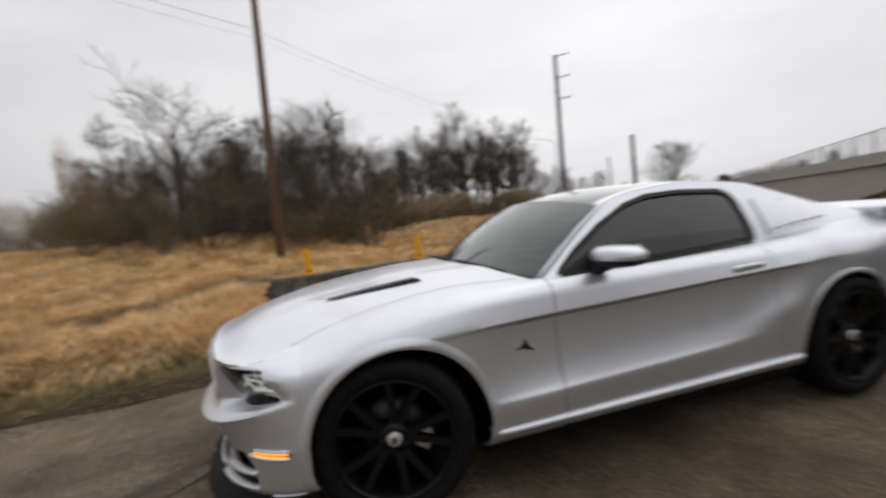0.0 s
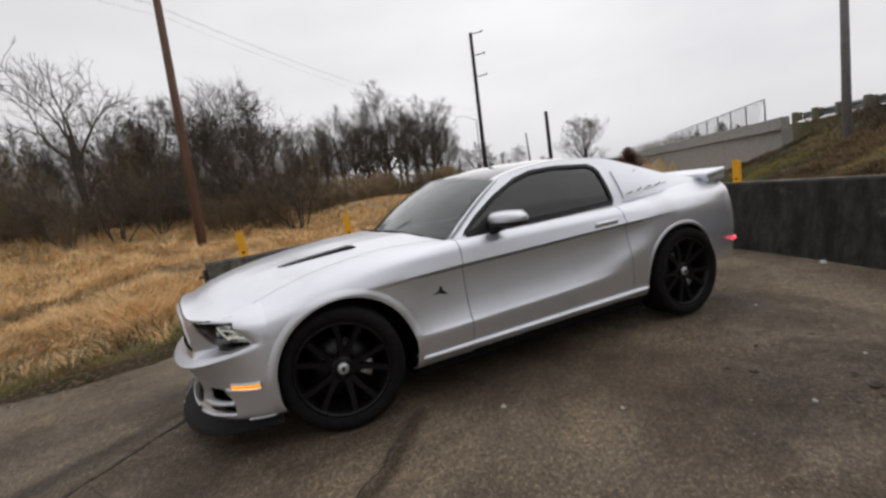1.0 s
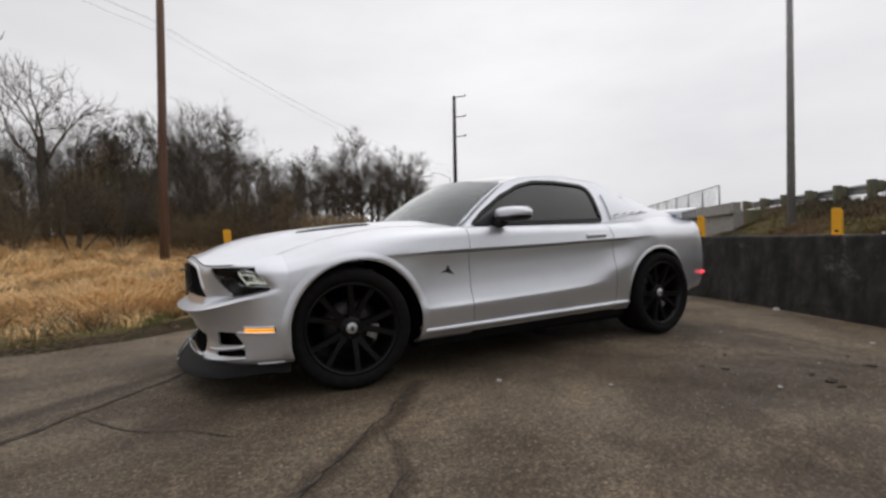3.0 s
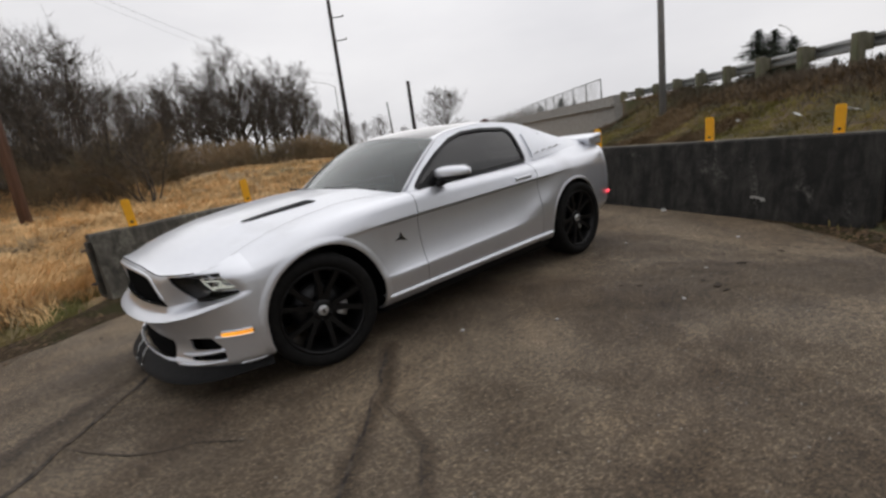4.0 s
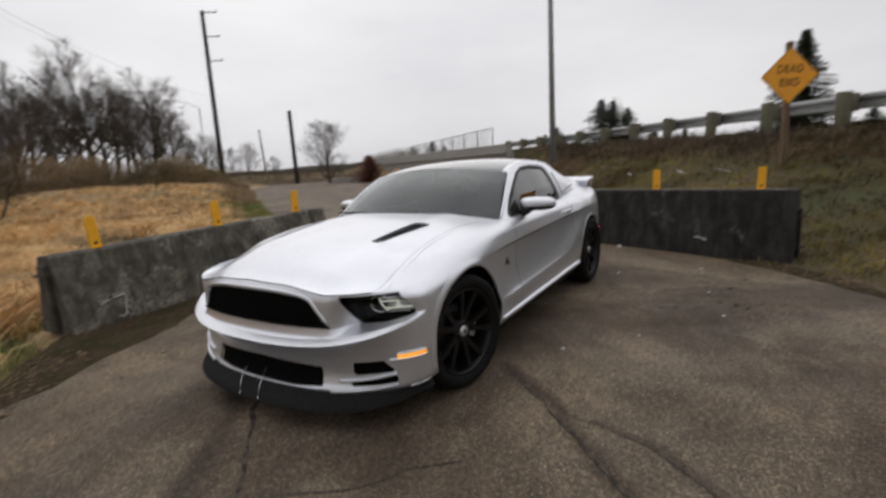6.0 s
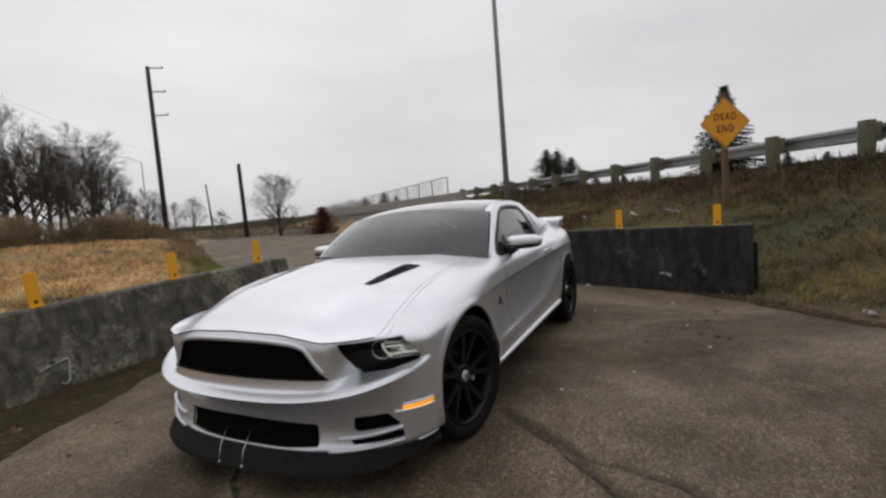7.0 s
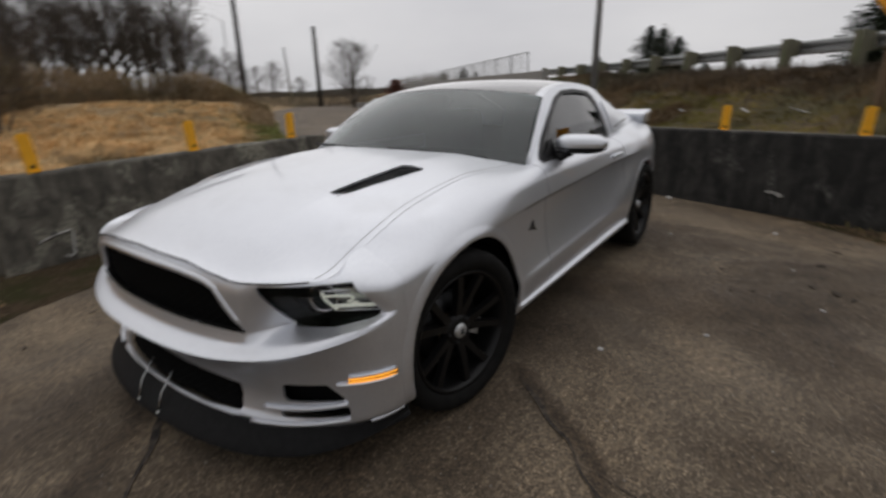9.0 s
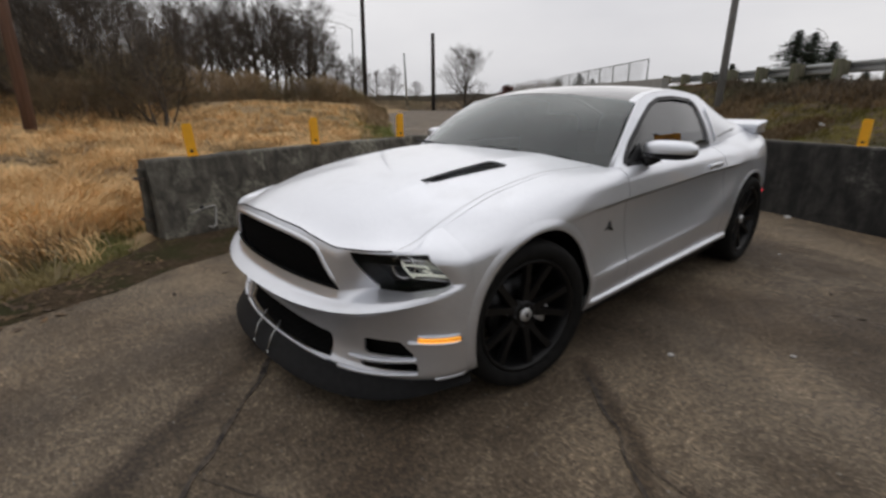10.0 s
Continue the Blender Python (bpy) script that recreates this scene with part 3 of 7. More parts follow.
def flat_fill(name, outline, z, mat, sag=False):
    """A sheet with that outline; sag lets it follow the fall towards the bank."""
    bm = bmesh.new()
    vs = [bm.verts.new((x, y, z)) for x, y in outline]
    f = bm.faces.new(vs)
    if f.normal.z < 0:
        f.normal_flip()
    bmesh.ops.triangulate(bm, faces=bm.faces[:])
    if sag:
        for k in range(16):
            for at, way in (((0.4 + 0.34 * k, 0, 0), (1, 0, 0)), ((0, 0.7 - 0.34 * k, 0), (0, 1, 0))):
                bmesh.ops.bisect_plane(bm, geom=bm.verts[:] + bm.edges[:] + bm.faces[:], plane_co=at, plane_no=way)
        for v in bm.verts:
            v.co.z += dip(v.co.x, v.co.y)
    bm.normal_update()
    for fc in bm.faces:
        if fc.normal.z < 0:
            fc.normal_flip()
    return link(name, bm, mat, smooth=sag)


def wavy(pts, step, size, seed):
    """The line through pts, cut fine and frayed."""
    res = []
    for (x0, y0), (x1, y1) in zip(pts, pts[1:]):
        n = max(1, int(math.hypot(x1 - x0, y1 - y0) / step))
        nx, nyy = (y1 - y0), -(x1 - x0)
        ln = math.hypot(nx, nyy) or 1
        for i in range(n):
            t = i / n
            x, y = x0 + (x1 - x0) * t, y0 + (y1 - y0) * t
            k = size * (noise.noise((x * 1.1, y * 1.1, seed)) + 0.6 * noise.noise((x * 4.5, y * 4.5, seed)))
            res.append((x + nx / ln * k, y + nyy / ln * k))
    return res + [pts[-1]]


left_line = wavy([(x, left_edge(x)) for x in (-60, -40, -25, -16, -12, -8, -6, -4.5, -3.7, -3.2, -2.7, -2.4, -2.1, -1.2, 1.7, 2.4, 3.2, 4.5, 6, 8.7, 11, 14, 20, 30)], 0.25, 0.10, 3)
far_line = [(45, 58), (60, 62), (62, 52), (50, 44), (35, 31)]
right_line = wavy([(35, 31), (24, 18.0), (18.2, 11.0), (13.0, 7.4), (9.0, 4.3), (6.3, 1.6), (4.6, -0.8), (3.7, -2.2), (2.9, -2.85), (2.35, -3.25), (1.74, -3.6), (0.2, -5.1), (-3, -8.0), (-12, -16), (-30, -32), (-60, -58)], 0.25, 0.09, 5)
road = flat_fill("road", left_line + far_line + right_line, 0.0, ASPHALT, True)
tagged(road, "worn brown-grey asphalt with patches and loose grit", "road", kind="structure")

verge_in = curve1((-25, -8, -4.5, -3.7, -3.15, -2.6, -2.2, -1.75, -1.2, 1.7), (0.12, 0.10, 0.10, 0.14, 0.38, 0.52, 0.81, 0.98, 0.86, 0.56))
verge = flat_fill("verge", wavy([(x, left_edge(x) + 0.10) for x in (-25, -16, -12, -8, -6, -4.5, -3.7, -3.2, -2.7, -2.4, -2.1, -1.2, 1.7)], 0.2, 0.12, 11)
                  + wavy([(x, left_edge(x) - verge_in(x)) for x in (1.7, -0.4, -1.2, -1.75, -2.2, -2.6, -3.15, -3.7, -4.5, -6, -8, -12, -16, -25)], 0.15, 0.06, 13), 0.004, DIRT)
tagged(verge, "dark damp dirt along the edge of the asphalt", "ground", kind="structure")
toe = flat_fill("verge", wavy([(4.1, -1.4), (3.25, -2.75), (2.5, -3.35), (1.85, -3.75), (0.4, -5.2)], 0.15, 0.08, 17)
                + wavy([(0.1, -4.9), (1.6, -3.4), (2.3, -3.1), (2.85, -2.65), (3.3, -2.1), (3.9, -1.2)], 0.15, 0.08, 19), 0.006, DIRT, True)
tagged(toe, "dark damp dirt below the grass bank", "ground", kind="structure")


def crack(points, width, seed):
    line = wavy(points, 0.035, 0.055, seed)
    bm = bmesh.new()
    prev = None
    for i, (x, y) in enumerate(line):
        a, b = line[max(0, i - 1)], line[min(len(line) - 1, i + 1)]
        d = Vector((b[0] - a[0], b[1] - a[1])).normalized()
        w = 0.75 * width * (0.30 + 0.55 * abs(noise.noise((x * 14, y * 14, seed))) + 0.9 * abs(noise.noise((x * 3, y * 3, seed)) + 0.3)) * min(1.0, 0.2 + i / 5, 0.2 + (len(line) - 1 - i) / 5)
        row = (bm.verts.new((x - d.y * w, y + d.x * w, 0.004)), bm.verts.new((x + d.y * w, y - d.x * w, 0.004)))
        if prev:
            bm.faces.new((prev[0], prev[1], row[1], row[0]))
        prev = row
    bmesh.ops.recalc_face_normals(bm, faces=bm.faces[:])
    for f in bm.faces:
        f.normal_update()
        if f.normal.z < 0:
            f.normal_flip()
    tagged(link("asphalt_crack", bm, CRACK), "dark ragged crack in the asphalt", "crack", "cracks in the road", "structure")


crack([(-1.0, 1.5), (-1.6, 0.6), (-2.19, 0.03), (-2.52, -0.32), (-2.72, -0.54), (-3.1, -1.0), (-3.8, -1.6)], 0.020, 1)
crack([(-2.68, -0.50), (-2.6, -0.72), (-2.45, -0.9), (-2.2, -1.05), (-1.95, -1.3)], 0.007, 2)
crack([(-1.05, -1.05), (-1.32, -1.38), (-1.5, -1.55), (-1.7, -1.71), (-1.96, -2.0), (-2.4, -2.5), (-3.0, -3.2)], 0.013, 3)
crack([(-1.45, -1.75), (-1.53, -2.0), (-1.79, -2.28), (-2.1, -2.7)], 0.007, 4)
crack([(-1.4, -1.5), (-1.45, -1.75)], 0.006, 5)

# pebbles and litter on the asphalt
random.seed(5)
for (x, y, s) in ((-0.602, -1.26, 0.016), (-0.149, -1.686, 0.014), (3.57, -0.75, 0.035), (0.55, -2.2, 0.012), (1.35, -2.05, 0.010), (2.6, -1.9, 0.02), (1.9, -1.1, 0.012)):
    bm = bmesh.new()
    bmesh.ops.create_icosphere(bm, subdivisions=1, radius=s)
    for v in bm.verts:
        v.co = Vector((v.co.x * random.uniform(0.8, 1.3), v.co.y * random.uniform(0.8, 1.3), v.co.z * 0.6)) * random.uniform(0.85, 1.15)
    tagged(link("pebble", bm, PEBBLE, smooth=False, m=pose(x, y, s * 0.45 + dip(x, y))), "small pale stone lying on the asphalt", "stone", "pebbles on the road")

gv, gf = [], []
for k in range(2600):
    x, y = random.uniform(-4.5, 3.5), random.uniform(-4.2, 2.4)
    if y > left_edge(x) - 0.2 or from_rail(x, y) < 6.0:
        continue
    s = random.uniform(0.0025, 0.007)
    a = random.uniform(0, 6.28)
    b0 = len(gv)
    low = dip(x, y)
    gv += [(x + s * math.cos(a + 2.09 * q), y + s * math.sin(a + 2.09 * q), low + 0.001) for q in range(3)] + [(x, y, low + s * 0.9)]
    gf += [(b0, b0 + 1, b0 + 3), (b0 + 1, b0 + 2, b0 + 3), (b0 + 2, b0, b0 + 3)]
tagged(from_lists("grit", gv, gf, material("grit_stone", (0.10, 0.09, 0.08), 0.9, 0, (0.30, 0.28, 0.25), 30, 2, rand=0.5), smooth=False), "loose grit scattered over the asphalt", "gravel", kind="stuff")


# clods and rotten bark kicked about beside the car
clod = material("damp_clod", (0.030, 0.022, 0.016), 0.95, 0.0, (0.060, 0.045, 0.032), 40, 4)
for (x, y, s) in ((0.92, -2.28, 0.030), (0.98, -2.16, 0.022), (0.68, -1.84, 0.016), (0.84, -2.36, 0.022), (1.62, -2.22, 0.026), (1.05, -1.62, 0.018), (1.84, -2.02, 0.014), (2.20, -2.35, 0.018), (0.62, -1.72, 0.012), (1.50, -1.70, 0.012), (-2.3, 1.35, 0.018), (-1.9, 1.55, 0.014)):
    bm = bmesh.new()
    bmesh.ops.create_icosphere(bm, subdivisions=2, radius=s)
    for v in bm.verts:
        v.co = Vector((v.co.x * 2.0, v.co.y * 0.9, v.co.z * 0.35)) * (0.8 + 0.5 * noise.noise((v.co.x * 60, v.co.y * 60, x * 9)))
    tagged(link("clod", bm, clod, smooth=False, m=pose(x, y, s * 0.25 + dip(x, y), 0, 0, x * 200)), "flat dark clod of dirt and bark on the asphalt", "debris", "debris on the road")


# ---- concrete barriers with reflector posts ----
def barrier(m, mat, label, high=0.745):
    """A barrier 3.81 m long from its origin along +x; its face looks to -y."""
    ob = thing("concrete_barrier", label, "barrier", m, "barriers across the road")
    long = 3.81
    bm = bmesh.new()
    prof = ((-0.27, 0.0), (-0.265, 0.05), (-0.105, high - 0.02), (-0.085, high), (0.085, high), (0.105, high - 0.02), (0.265, 0.05), (0.27, 0.0))
    rows = []
    for i in range(39):
        x = long * i / 38
        row = []
        for y, z in prof:
            j = 0.006 * noise.noise((x * 3, y * 9, z * 9 + 3))
            chip = 0.03 * max(0.0, noise.noise((x * 2.2, 5, z * 2)) - 0.25) if z > high - 0.03 else 0
            row.append(bm.verts.new((x + (0.012 * noise.noise((y * 9, z * 12, 1)) if i in (0, 38) else 0), y + j, z - chip)))
        rows.append(row)
    for a, b in zip(rows, rows[1:]):
        for k in range(len(prof)):
            bm.faces.new((a[k], b[k], b[(k + 1) % len(prof)], a[(k + 1) % len(prof)]))
    bm.faces.new(rows[0])
    bm.faces.new(rows[-1][::-1])
    bmesh.ops.recalc_face_normals(bm, faces=bm.faces[:])
    part("body", bm, mat, ob, smooth=False)
    # the key moulded into each end, with its steel loops
    for x, s in ((0.0, -1), (long, 1)):
        part("end_key", box(0.05, 0.11, 0.62, 0.015, (x + s * 0.02, 0, 0.36)), mat, ob, smooth=False)
        for z in (0.19, 0.58):
            loop = [(x + s * (0.02 + 0.075 * math.sin(math.pi * q / 8)), -0.09 + 0.18 * q / 8, z) for q in range(9)]
            part("steel_loop", tube(loop, 0.010, 6), material("rusty_steel", (0.07, 0.05, 0.04), 0.8, 0.3, (0.12, 0.09, 0.07), 30), ob, "rusty steel connecting loop")
    return ob


def reflector_post(m):
    ob = thing("reflector_post", "short flat yellow plastic marker post on a concrete barrier", "marker post", m, "yellow markers on the barriers")
    bm = bmesh.new()
    w, h = 0.046, 0.318
    outline = [(-w, 0), (w, 0), (w, h - 0.015), (w - 0.015, h), (-w + 0.015, h), (-w, h - 0.015)]
    plate(outline, 0.012, bm, 0.002)
    for s in (-1, 1):
        box(0.012, 0.035, h - 0.03, 0.003, (s * (w - 0.006), 0.028, (h - 0.03) / 2), bm)
    part("blade", bm, YELLOW, ob, smooth=False)
    part("foot", box(0.088, 0.09, 0.012, 0.003, (0, 0.03, 0.006)), YELLOW, ob, smooth=False)
    part("bolt_hole", lathe([(0.0001, -0.0015), (0.016, -0.0015), (0.016, 0.001)], 16), SIGN_BLACK, ob, m=pose(0, 0, 0.05))
    return ob


B1 = pose(-2.05, 3.11, -0.014, 0, -0.7, 6.6)
B2 = pose(3.56, -2.86, -0.135, 0, -0.5, 80.1)
barrier(B1, CONCRETE, "grey stained concrete road barrier with chipped ends")
# the second one faces the car with its other side
dark_one = barrier(B2, CONCRETE_DARK, "soot-dark concrete road barrier at the foot of a grass bank", 0.905)
splash = plate([(-0.085, -0.016), (-0.04, -0.030), (-0.015, -0.004), (0.03, 0.004), (0.075, 0.000), (0.085, 0.026), (0.03, 0.034), (-0.02, 0.022), (-0.06, 0.014)], 0.002)
# thin plate of the paler concrete over the whole top
edge = box(3.77, 0.150, 0.012, 0.003, (1.905, 0, 0.9015))
part("worn_top", edge, CONCRETE, dark_one, "paler top of the barrier", False)
part("paint_splash", splash, CONCRETE_PALE, dark_one, "pale splash of old paint", False, pose(1.02, 0.2385, 0.262, 11.5, 0, 0))
post = reflector_post(B1 @ pose(0.46, -0.02, 0.742, 0, -3, -12))
for at, tilt, turn in ((1.90, -2, -10), (3.30, 1, -14)):
    copy_thing(post, B1 @ pose(at, -0.02, 0.742, 0, tilt, turn))
for at, tilt, turn in ((0.40, 1, 14), (1.69, 0, 12), (3.38, 0, 10)):
    copy_thing(post, B2 @ pose(at, 0.0, 0.902, 0, tilt, turn + 180) @ Matrix.Diagonal((0.98, 0.92, 0.90, 1)))
# a bent piece of wire hanging on the pale barrier
hook = [(0.27, -0.237, 0.215), (0.385, -0.230, 0.250), (0.50, -0.226, 0.262), (0.515, -0.232, 0.24), (0.49, -0.258, 0.14), (0.473, -0.277, 0.078), (0.44, -0.282, 0.055), (0.405, -0.280, 0.075)]
hk = tagged(link("bent_wire", tube(hook, 0.009, 6), material("pale_wire", (0.35, 0.34, 0.32), 0.6), m=B1), "bent pale wire fixed to the barrier face", "wire")
# black disc set in for the dark of a bolt hole
part("anchor", lathe([(0.0001, -0.012), (0.022, -0.010), (0.026, 0.004)], 12), SIGN_BLACK, hk, "black disc for a dark bolt hole", m=pose(0.385, -0.226, 0.256, 13))


# ---- dead-end sign ----
def letters(text, size, mat, parent, m):
    data = bpy.data.curves.new("lettering", "FONT")
    data.body, data.size, data.align_x, data.align_y, data.extrude = text, size, "CENTER", "CENTER", 0.0008
    data.space_character = 1.28
    data.offset = 0.0025
    data.materials.append(mat)
    ob = new("lettering", data)
    ob.parent = parent
    ob.matrix_basis = m
    ob["label"] = "black letters " + text
    return ob


sign = thing("road_sign", "yellow diamond dead end sign on a wooden post", "road sign", pose(7.42, -2.90, land(7.42, -2.9) - 0.1, 0, 0, -63))
base_z = land(7.42, -2.9) - 0.1
part("post", box(0.10, 0.09, 3.13 - base_z, 0.008, (0, 0.05, (3.13 - base_z) / 2)), WOOD_POST, sign, smooth=False)
bm = bmesh.new()
r = 0.495
dia = []
for a in range(4):
    for q in (-1, 0, 1):
        th = math.pi / 2 * a + q * 0.05
        rr = r if q == 0 else r - 0.012
        dia.append((rr * math.cos(th), rr * math.sin(th)))
plate(dia, 0.004, bm)
panel = part("panel", bm, SIGN_YELLOW, sign, "orange-yellow diamond panel", False, pose(0, -0.004, 2.53 - base_z))
rim = bmesh.new()
for a in range(4):
    p0 = Vector(((r - 0.014) * math.cos(math.pi / 2 * a), -0.003, (r - 0.014) * math.sin(math.pi / 2 * a)))
    p1 = Vector(((r - 0.014) * math.cos(math.pi / 2 * (a + 1)), -0.003, (r - 0.014) * math.sin(math.pi / 2 * (a + 1))))
    nrm = Vector((-(p1 - p0).z, 0, (p1 - p0).x)).normalized() * 0.0045
    rim.faces.new([rim.verts.new(v) for v in (p0 + nrm, p1 + nrm, p1 - nrm, p0 - nrm)])
part("border", rim, SIGN_BLACK, panel, "thin black border line", False)
letters("DEAD", 0.155, SIGN_INK, panel, pose(0, -0.004, 0.115, 90) @ Matrix.Diagonal((0.95, 1.3, 1, 1)))
letters("END", 0.155, SIGN_INK, panel, pose(0, -0.004, -0.118, 90) @ Matrix.Diagonal((0.95, 1.3, 1, 1)))
for z in (0.27, -0.27):
    part("bolt", lathe([(0.0001, -0.008), (0.012, -0.008), (0.012, 0)], 10), GALVANISED, panel, m=pose(0, 0, z))


# ---- guard rail on the bank ----
rail = thing("guard_rail", "galvanised guard rail on mossy wooden posts along the bank", "guard rail")


def on_rail(k):
    """The head of the k-th post, counted from the near end, and the way on; the line swings slowly to the left."""
    p, n = Vector((9.106, -3.915, 2.276)), abs(k)
    i = 0
    while i < n:
        d = min(1.0, n - i)
        h = 0.708 + 0.017 * (i + 0.5) if k > 0 else 0.708
        p += Vector((math.cos(h), math.sin(h), 0.008)) * (1.884 * d if k > 0 else -1.884 * d)
        i += 1
    h = 0.708 + 0.017 * max(0.0, k)
    return p, Vector((-math.cos(h), -math.sin(h)))


rp = box(0.20, 0.20, 1.25, 0.015, (0, 0, -0.125))
me_post = None
block = None
for k in range(-6, 11):
    p, w = on_rail(k)
    turn = math.degrees(math.atan2(w.y, w.x))
    out = Vector((w.y, -w.x))
    top = p.z
    if me_post is None:
        ob = part("post", rp, MOSSY_POST, rail, smooth=False)
        me_post = ob.data
        bo = part("spacer_block", box(0.18, 0.16, 0.36, 0.012), MOSSY_POST, rail, smooth=False)
        block = bo.data
    else:
        ob, bo = new("post", me_post), new("spacer_block", block)
        ob.parent = bo.parent = rail
    ob.matrix_basis = pose(p.x, p.y, top - 0.5, random.uniform(-1.5, 1.5), random.uniform(-1.5, 1.5), turn)
    q = p - Vector((out.x, out.y, 0)) * 0.18
    bo.matrix_basis = pose(q.x, q.y, top - 0.22, 0, 0, turn)
bm = bmesh.new()
wprof = ((0.00, 0.155), (-0.075, 0.12), (-0.075, 0.055), (0.0, 0.02), (0.0, -0.02), (-0.075, -0.055), (-0.075, -0.12), (0.0, -0.155))
rows = []
for i in range(-12, 21):
    p, w = on_rail(i / 2)
    out = Vector((w.y, -w.x, 0))
    p = p - out * 0.33
    rows.append([bm.verts.new((p.x - out.x * dy, p.y - out.y * dy, p.z - 0.21 + dz)) for dy, dz in wprof])
for a, b in zip(rows, rows[1:]):
    for k in range(len(wprof) - 1):
        bm.faces.new((a[k], b[k], b[k + 1], a[k + 1]))
beam = part("beam", bm, GALVANISED, rail, "ribbed steel rail", False)
beam.modifiers.new("thickness", "SOLIDIFY").thickness = 0.012

# the road deck of the ramp behind the rail
deck = flat_fill("ramp_road", [(23.0, 8.9), (20.6, 6.0), (18.0, 3.2), (15.3, 0.45), (9.8, -4.65), (-11, -23.2), (-6, -28), (34, 6)], 1.69, ASPHALT)
tagged(deck, "grey asphalt of the ramp above the bank", "road", kind="structure")

# ---- ramp wall and chain-link fence ----
WALL_A, WALL_B = Vector((17.7, 7.3)), Vector((46.0, 40.0))
way = (WALL_B - WALL_A).normalized()
turn = math.degrees(math.atan2(way.y, way.x))
long = (WALL_B - WALL_A).length
wall = thing("ramp_wall", "pale concrete ramp wall with a parapet", "wall", pose(WALL_A.x, WALL_A.y, 0, 0, 0, turn), kind="structure")
for k in range(12):
    part("wall_panel", box(long / 12 - 0.02, 0.35, 1.75, 0.01, (long / 12 * (k + 0.5), 0, 0.82)), CONCRETE_PALE, wall, smooth=False)
    part("parapet", box(long / 12 - 0.015, 0.30, 0.40 + 0.03 * k, 0.012, (long / 12 * (k + 0.5), 0.05, 1.92 + 0.015 * k)), CONCRETE_PALE, wall, smooth=False)
part("ledge", box(long, 0.5, 0.10, 0.01, (long / 2, 0.08, 1.705)), CONCRETE_PALE, wall, smooth=False)
fence = thing("chain_link_fence", "grey chain-link fence on top of the ramp wall", "fence", pose(WALL_A.x, WALL_A.y, 2.05, 0, 0, turn))
for k in range(10):
    part("post", tube([(1.9 + 2.2 * k, 0.05, 0), (1.9 + 2.2 * k, 0.05, 0.95)], 0.035, 8), GALVANISED, fence)
part("top_rail", tube([(1.9, 0.05, 0.95), (21.7, 0.05, 0.95)], 0.022, 6), GALVANISED, fence)
bm = bmesh.new()
for k in range(-4, 98):
    for s in (1, -1):
        x0 = 1.9 + 0.2 * k
        a, b = (x0, 0.0), (x0 + s * 0.95, 0.95)
        pts = [(a[0], a[1]), (b[0], b[1])]
        if min(a[0], b[0]) < 1.9 or max(a[0], b[0]) > 21.7:
            continue
        tube([(pts[0][0], 0.05, pts[0][1]), (pts[1][0], 0.05, pts[1][1])], 0.006, 3, bm, False)
part("wire_mesh", bm, GALVANISED, fence)


# ---- poles and wires ----
def wood_pole(name, m, high, r0, r1, mat, label, arms=0, side=1):
    ob = thing(name, label, "pole", m)
    part("shaft", tube([(0, 0, -0.3), (0, 0, high * 0.5), (0, 0, high)], [r0, (r0 + r1) / 2, r1], 12), mat, ob)
    for k in range(arms):
        z = high - 0.12 - k * 2.15
        part("cross_arm", tube([(0, 0, z), (side * 1.25, 0, z + 0.05)], 0.05, 6), mat, ob)
        part("insulator", lathe([(0.0001, 0), (0.06, 0.0), (0.09, 0.08), (0.05, 0.16), (0.0001, 0.2)], 10), GALVANISED, ob, "grey insulator", m=pose(side * 1.2, 0, z + 0.05, 90))
    return ob


P1, P2, P3 = Vector((-2.47, 15.8, 0.3)), Vector((24.9, 41.2, 0.9)), Vector((29.9, 36.4, 0.6))
wood_pole("utility_pole", pose(*P1, 0, 0.8, 0), 10.6, 0.165, 0.12, POLE_WOOD, "tall reddish wooden utility pole in the dry grass")
wood_pole("utility_pole", pose(*P2, 0, 0.6, -40), 15.8, 0.24, 0.17, POLE_DARK, "tall dark wooden utility pole with short side arms", 3)
wood_pole("utility_pole", pose(*P3, 0, -0.4, 0), 6.9, 0.22, 0.17, POLE_DARK, "short dark wooden pole beside the bend")
wood_pole("utility_pole", pose(46.5, 62.5, 0.6, 0, -3, 0), 7.8, 0.20, 0.14, GALVANISED, "thin pale pole leaning near the bend")
for k, (za, zb, off) in enumerate(((8.75, 8.9, 0.0), (8.25, 8.35, 0.25), (8.9, 9.2, -0.25))):
    pts = []
    for i in range(-14, 25):
        t = i / 24
        p = P1.lerp(P2, t)
        pts.append((p.x + off, p.y - off, za + (zb - za) * t - 0.9 * 4 * (t * (1 - t) if t > 0 else -t * (t + 1) * 0.6)))
    tagged(link("overhead_wire", tube(pts, 0.0032, 5), WIRE), "thin dark overhead wire between the poles", "wire", "overhead wires")


def street_lamp(m, high, arm, mat, label, rise=0.8, r=0.09):
    ob = thing("street_lamp", label, "street lamp", m)
    part("pole", tube([(0, 0, -0.5), (0, 0, high)], [r, r * 0.6], 12), mat, ob)
    part("arm", tube([(0, 0, high - 0.05), (arm * 0.5, 0, high + rise * 0.75), (arm, 0, high + rise)], [0.05, 0.045, 0.04], 8), mat, ob)
    part("lamp_head", box(0.6, 0.24, 0.12, 0.04, (arm + 0.25, 0, high + rise)), mat, ob)
    return ob


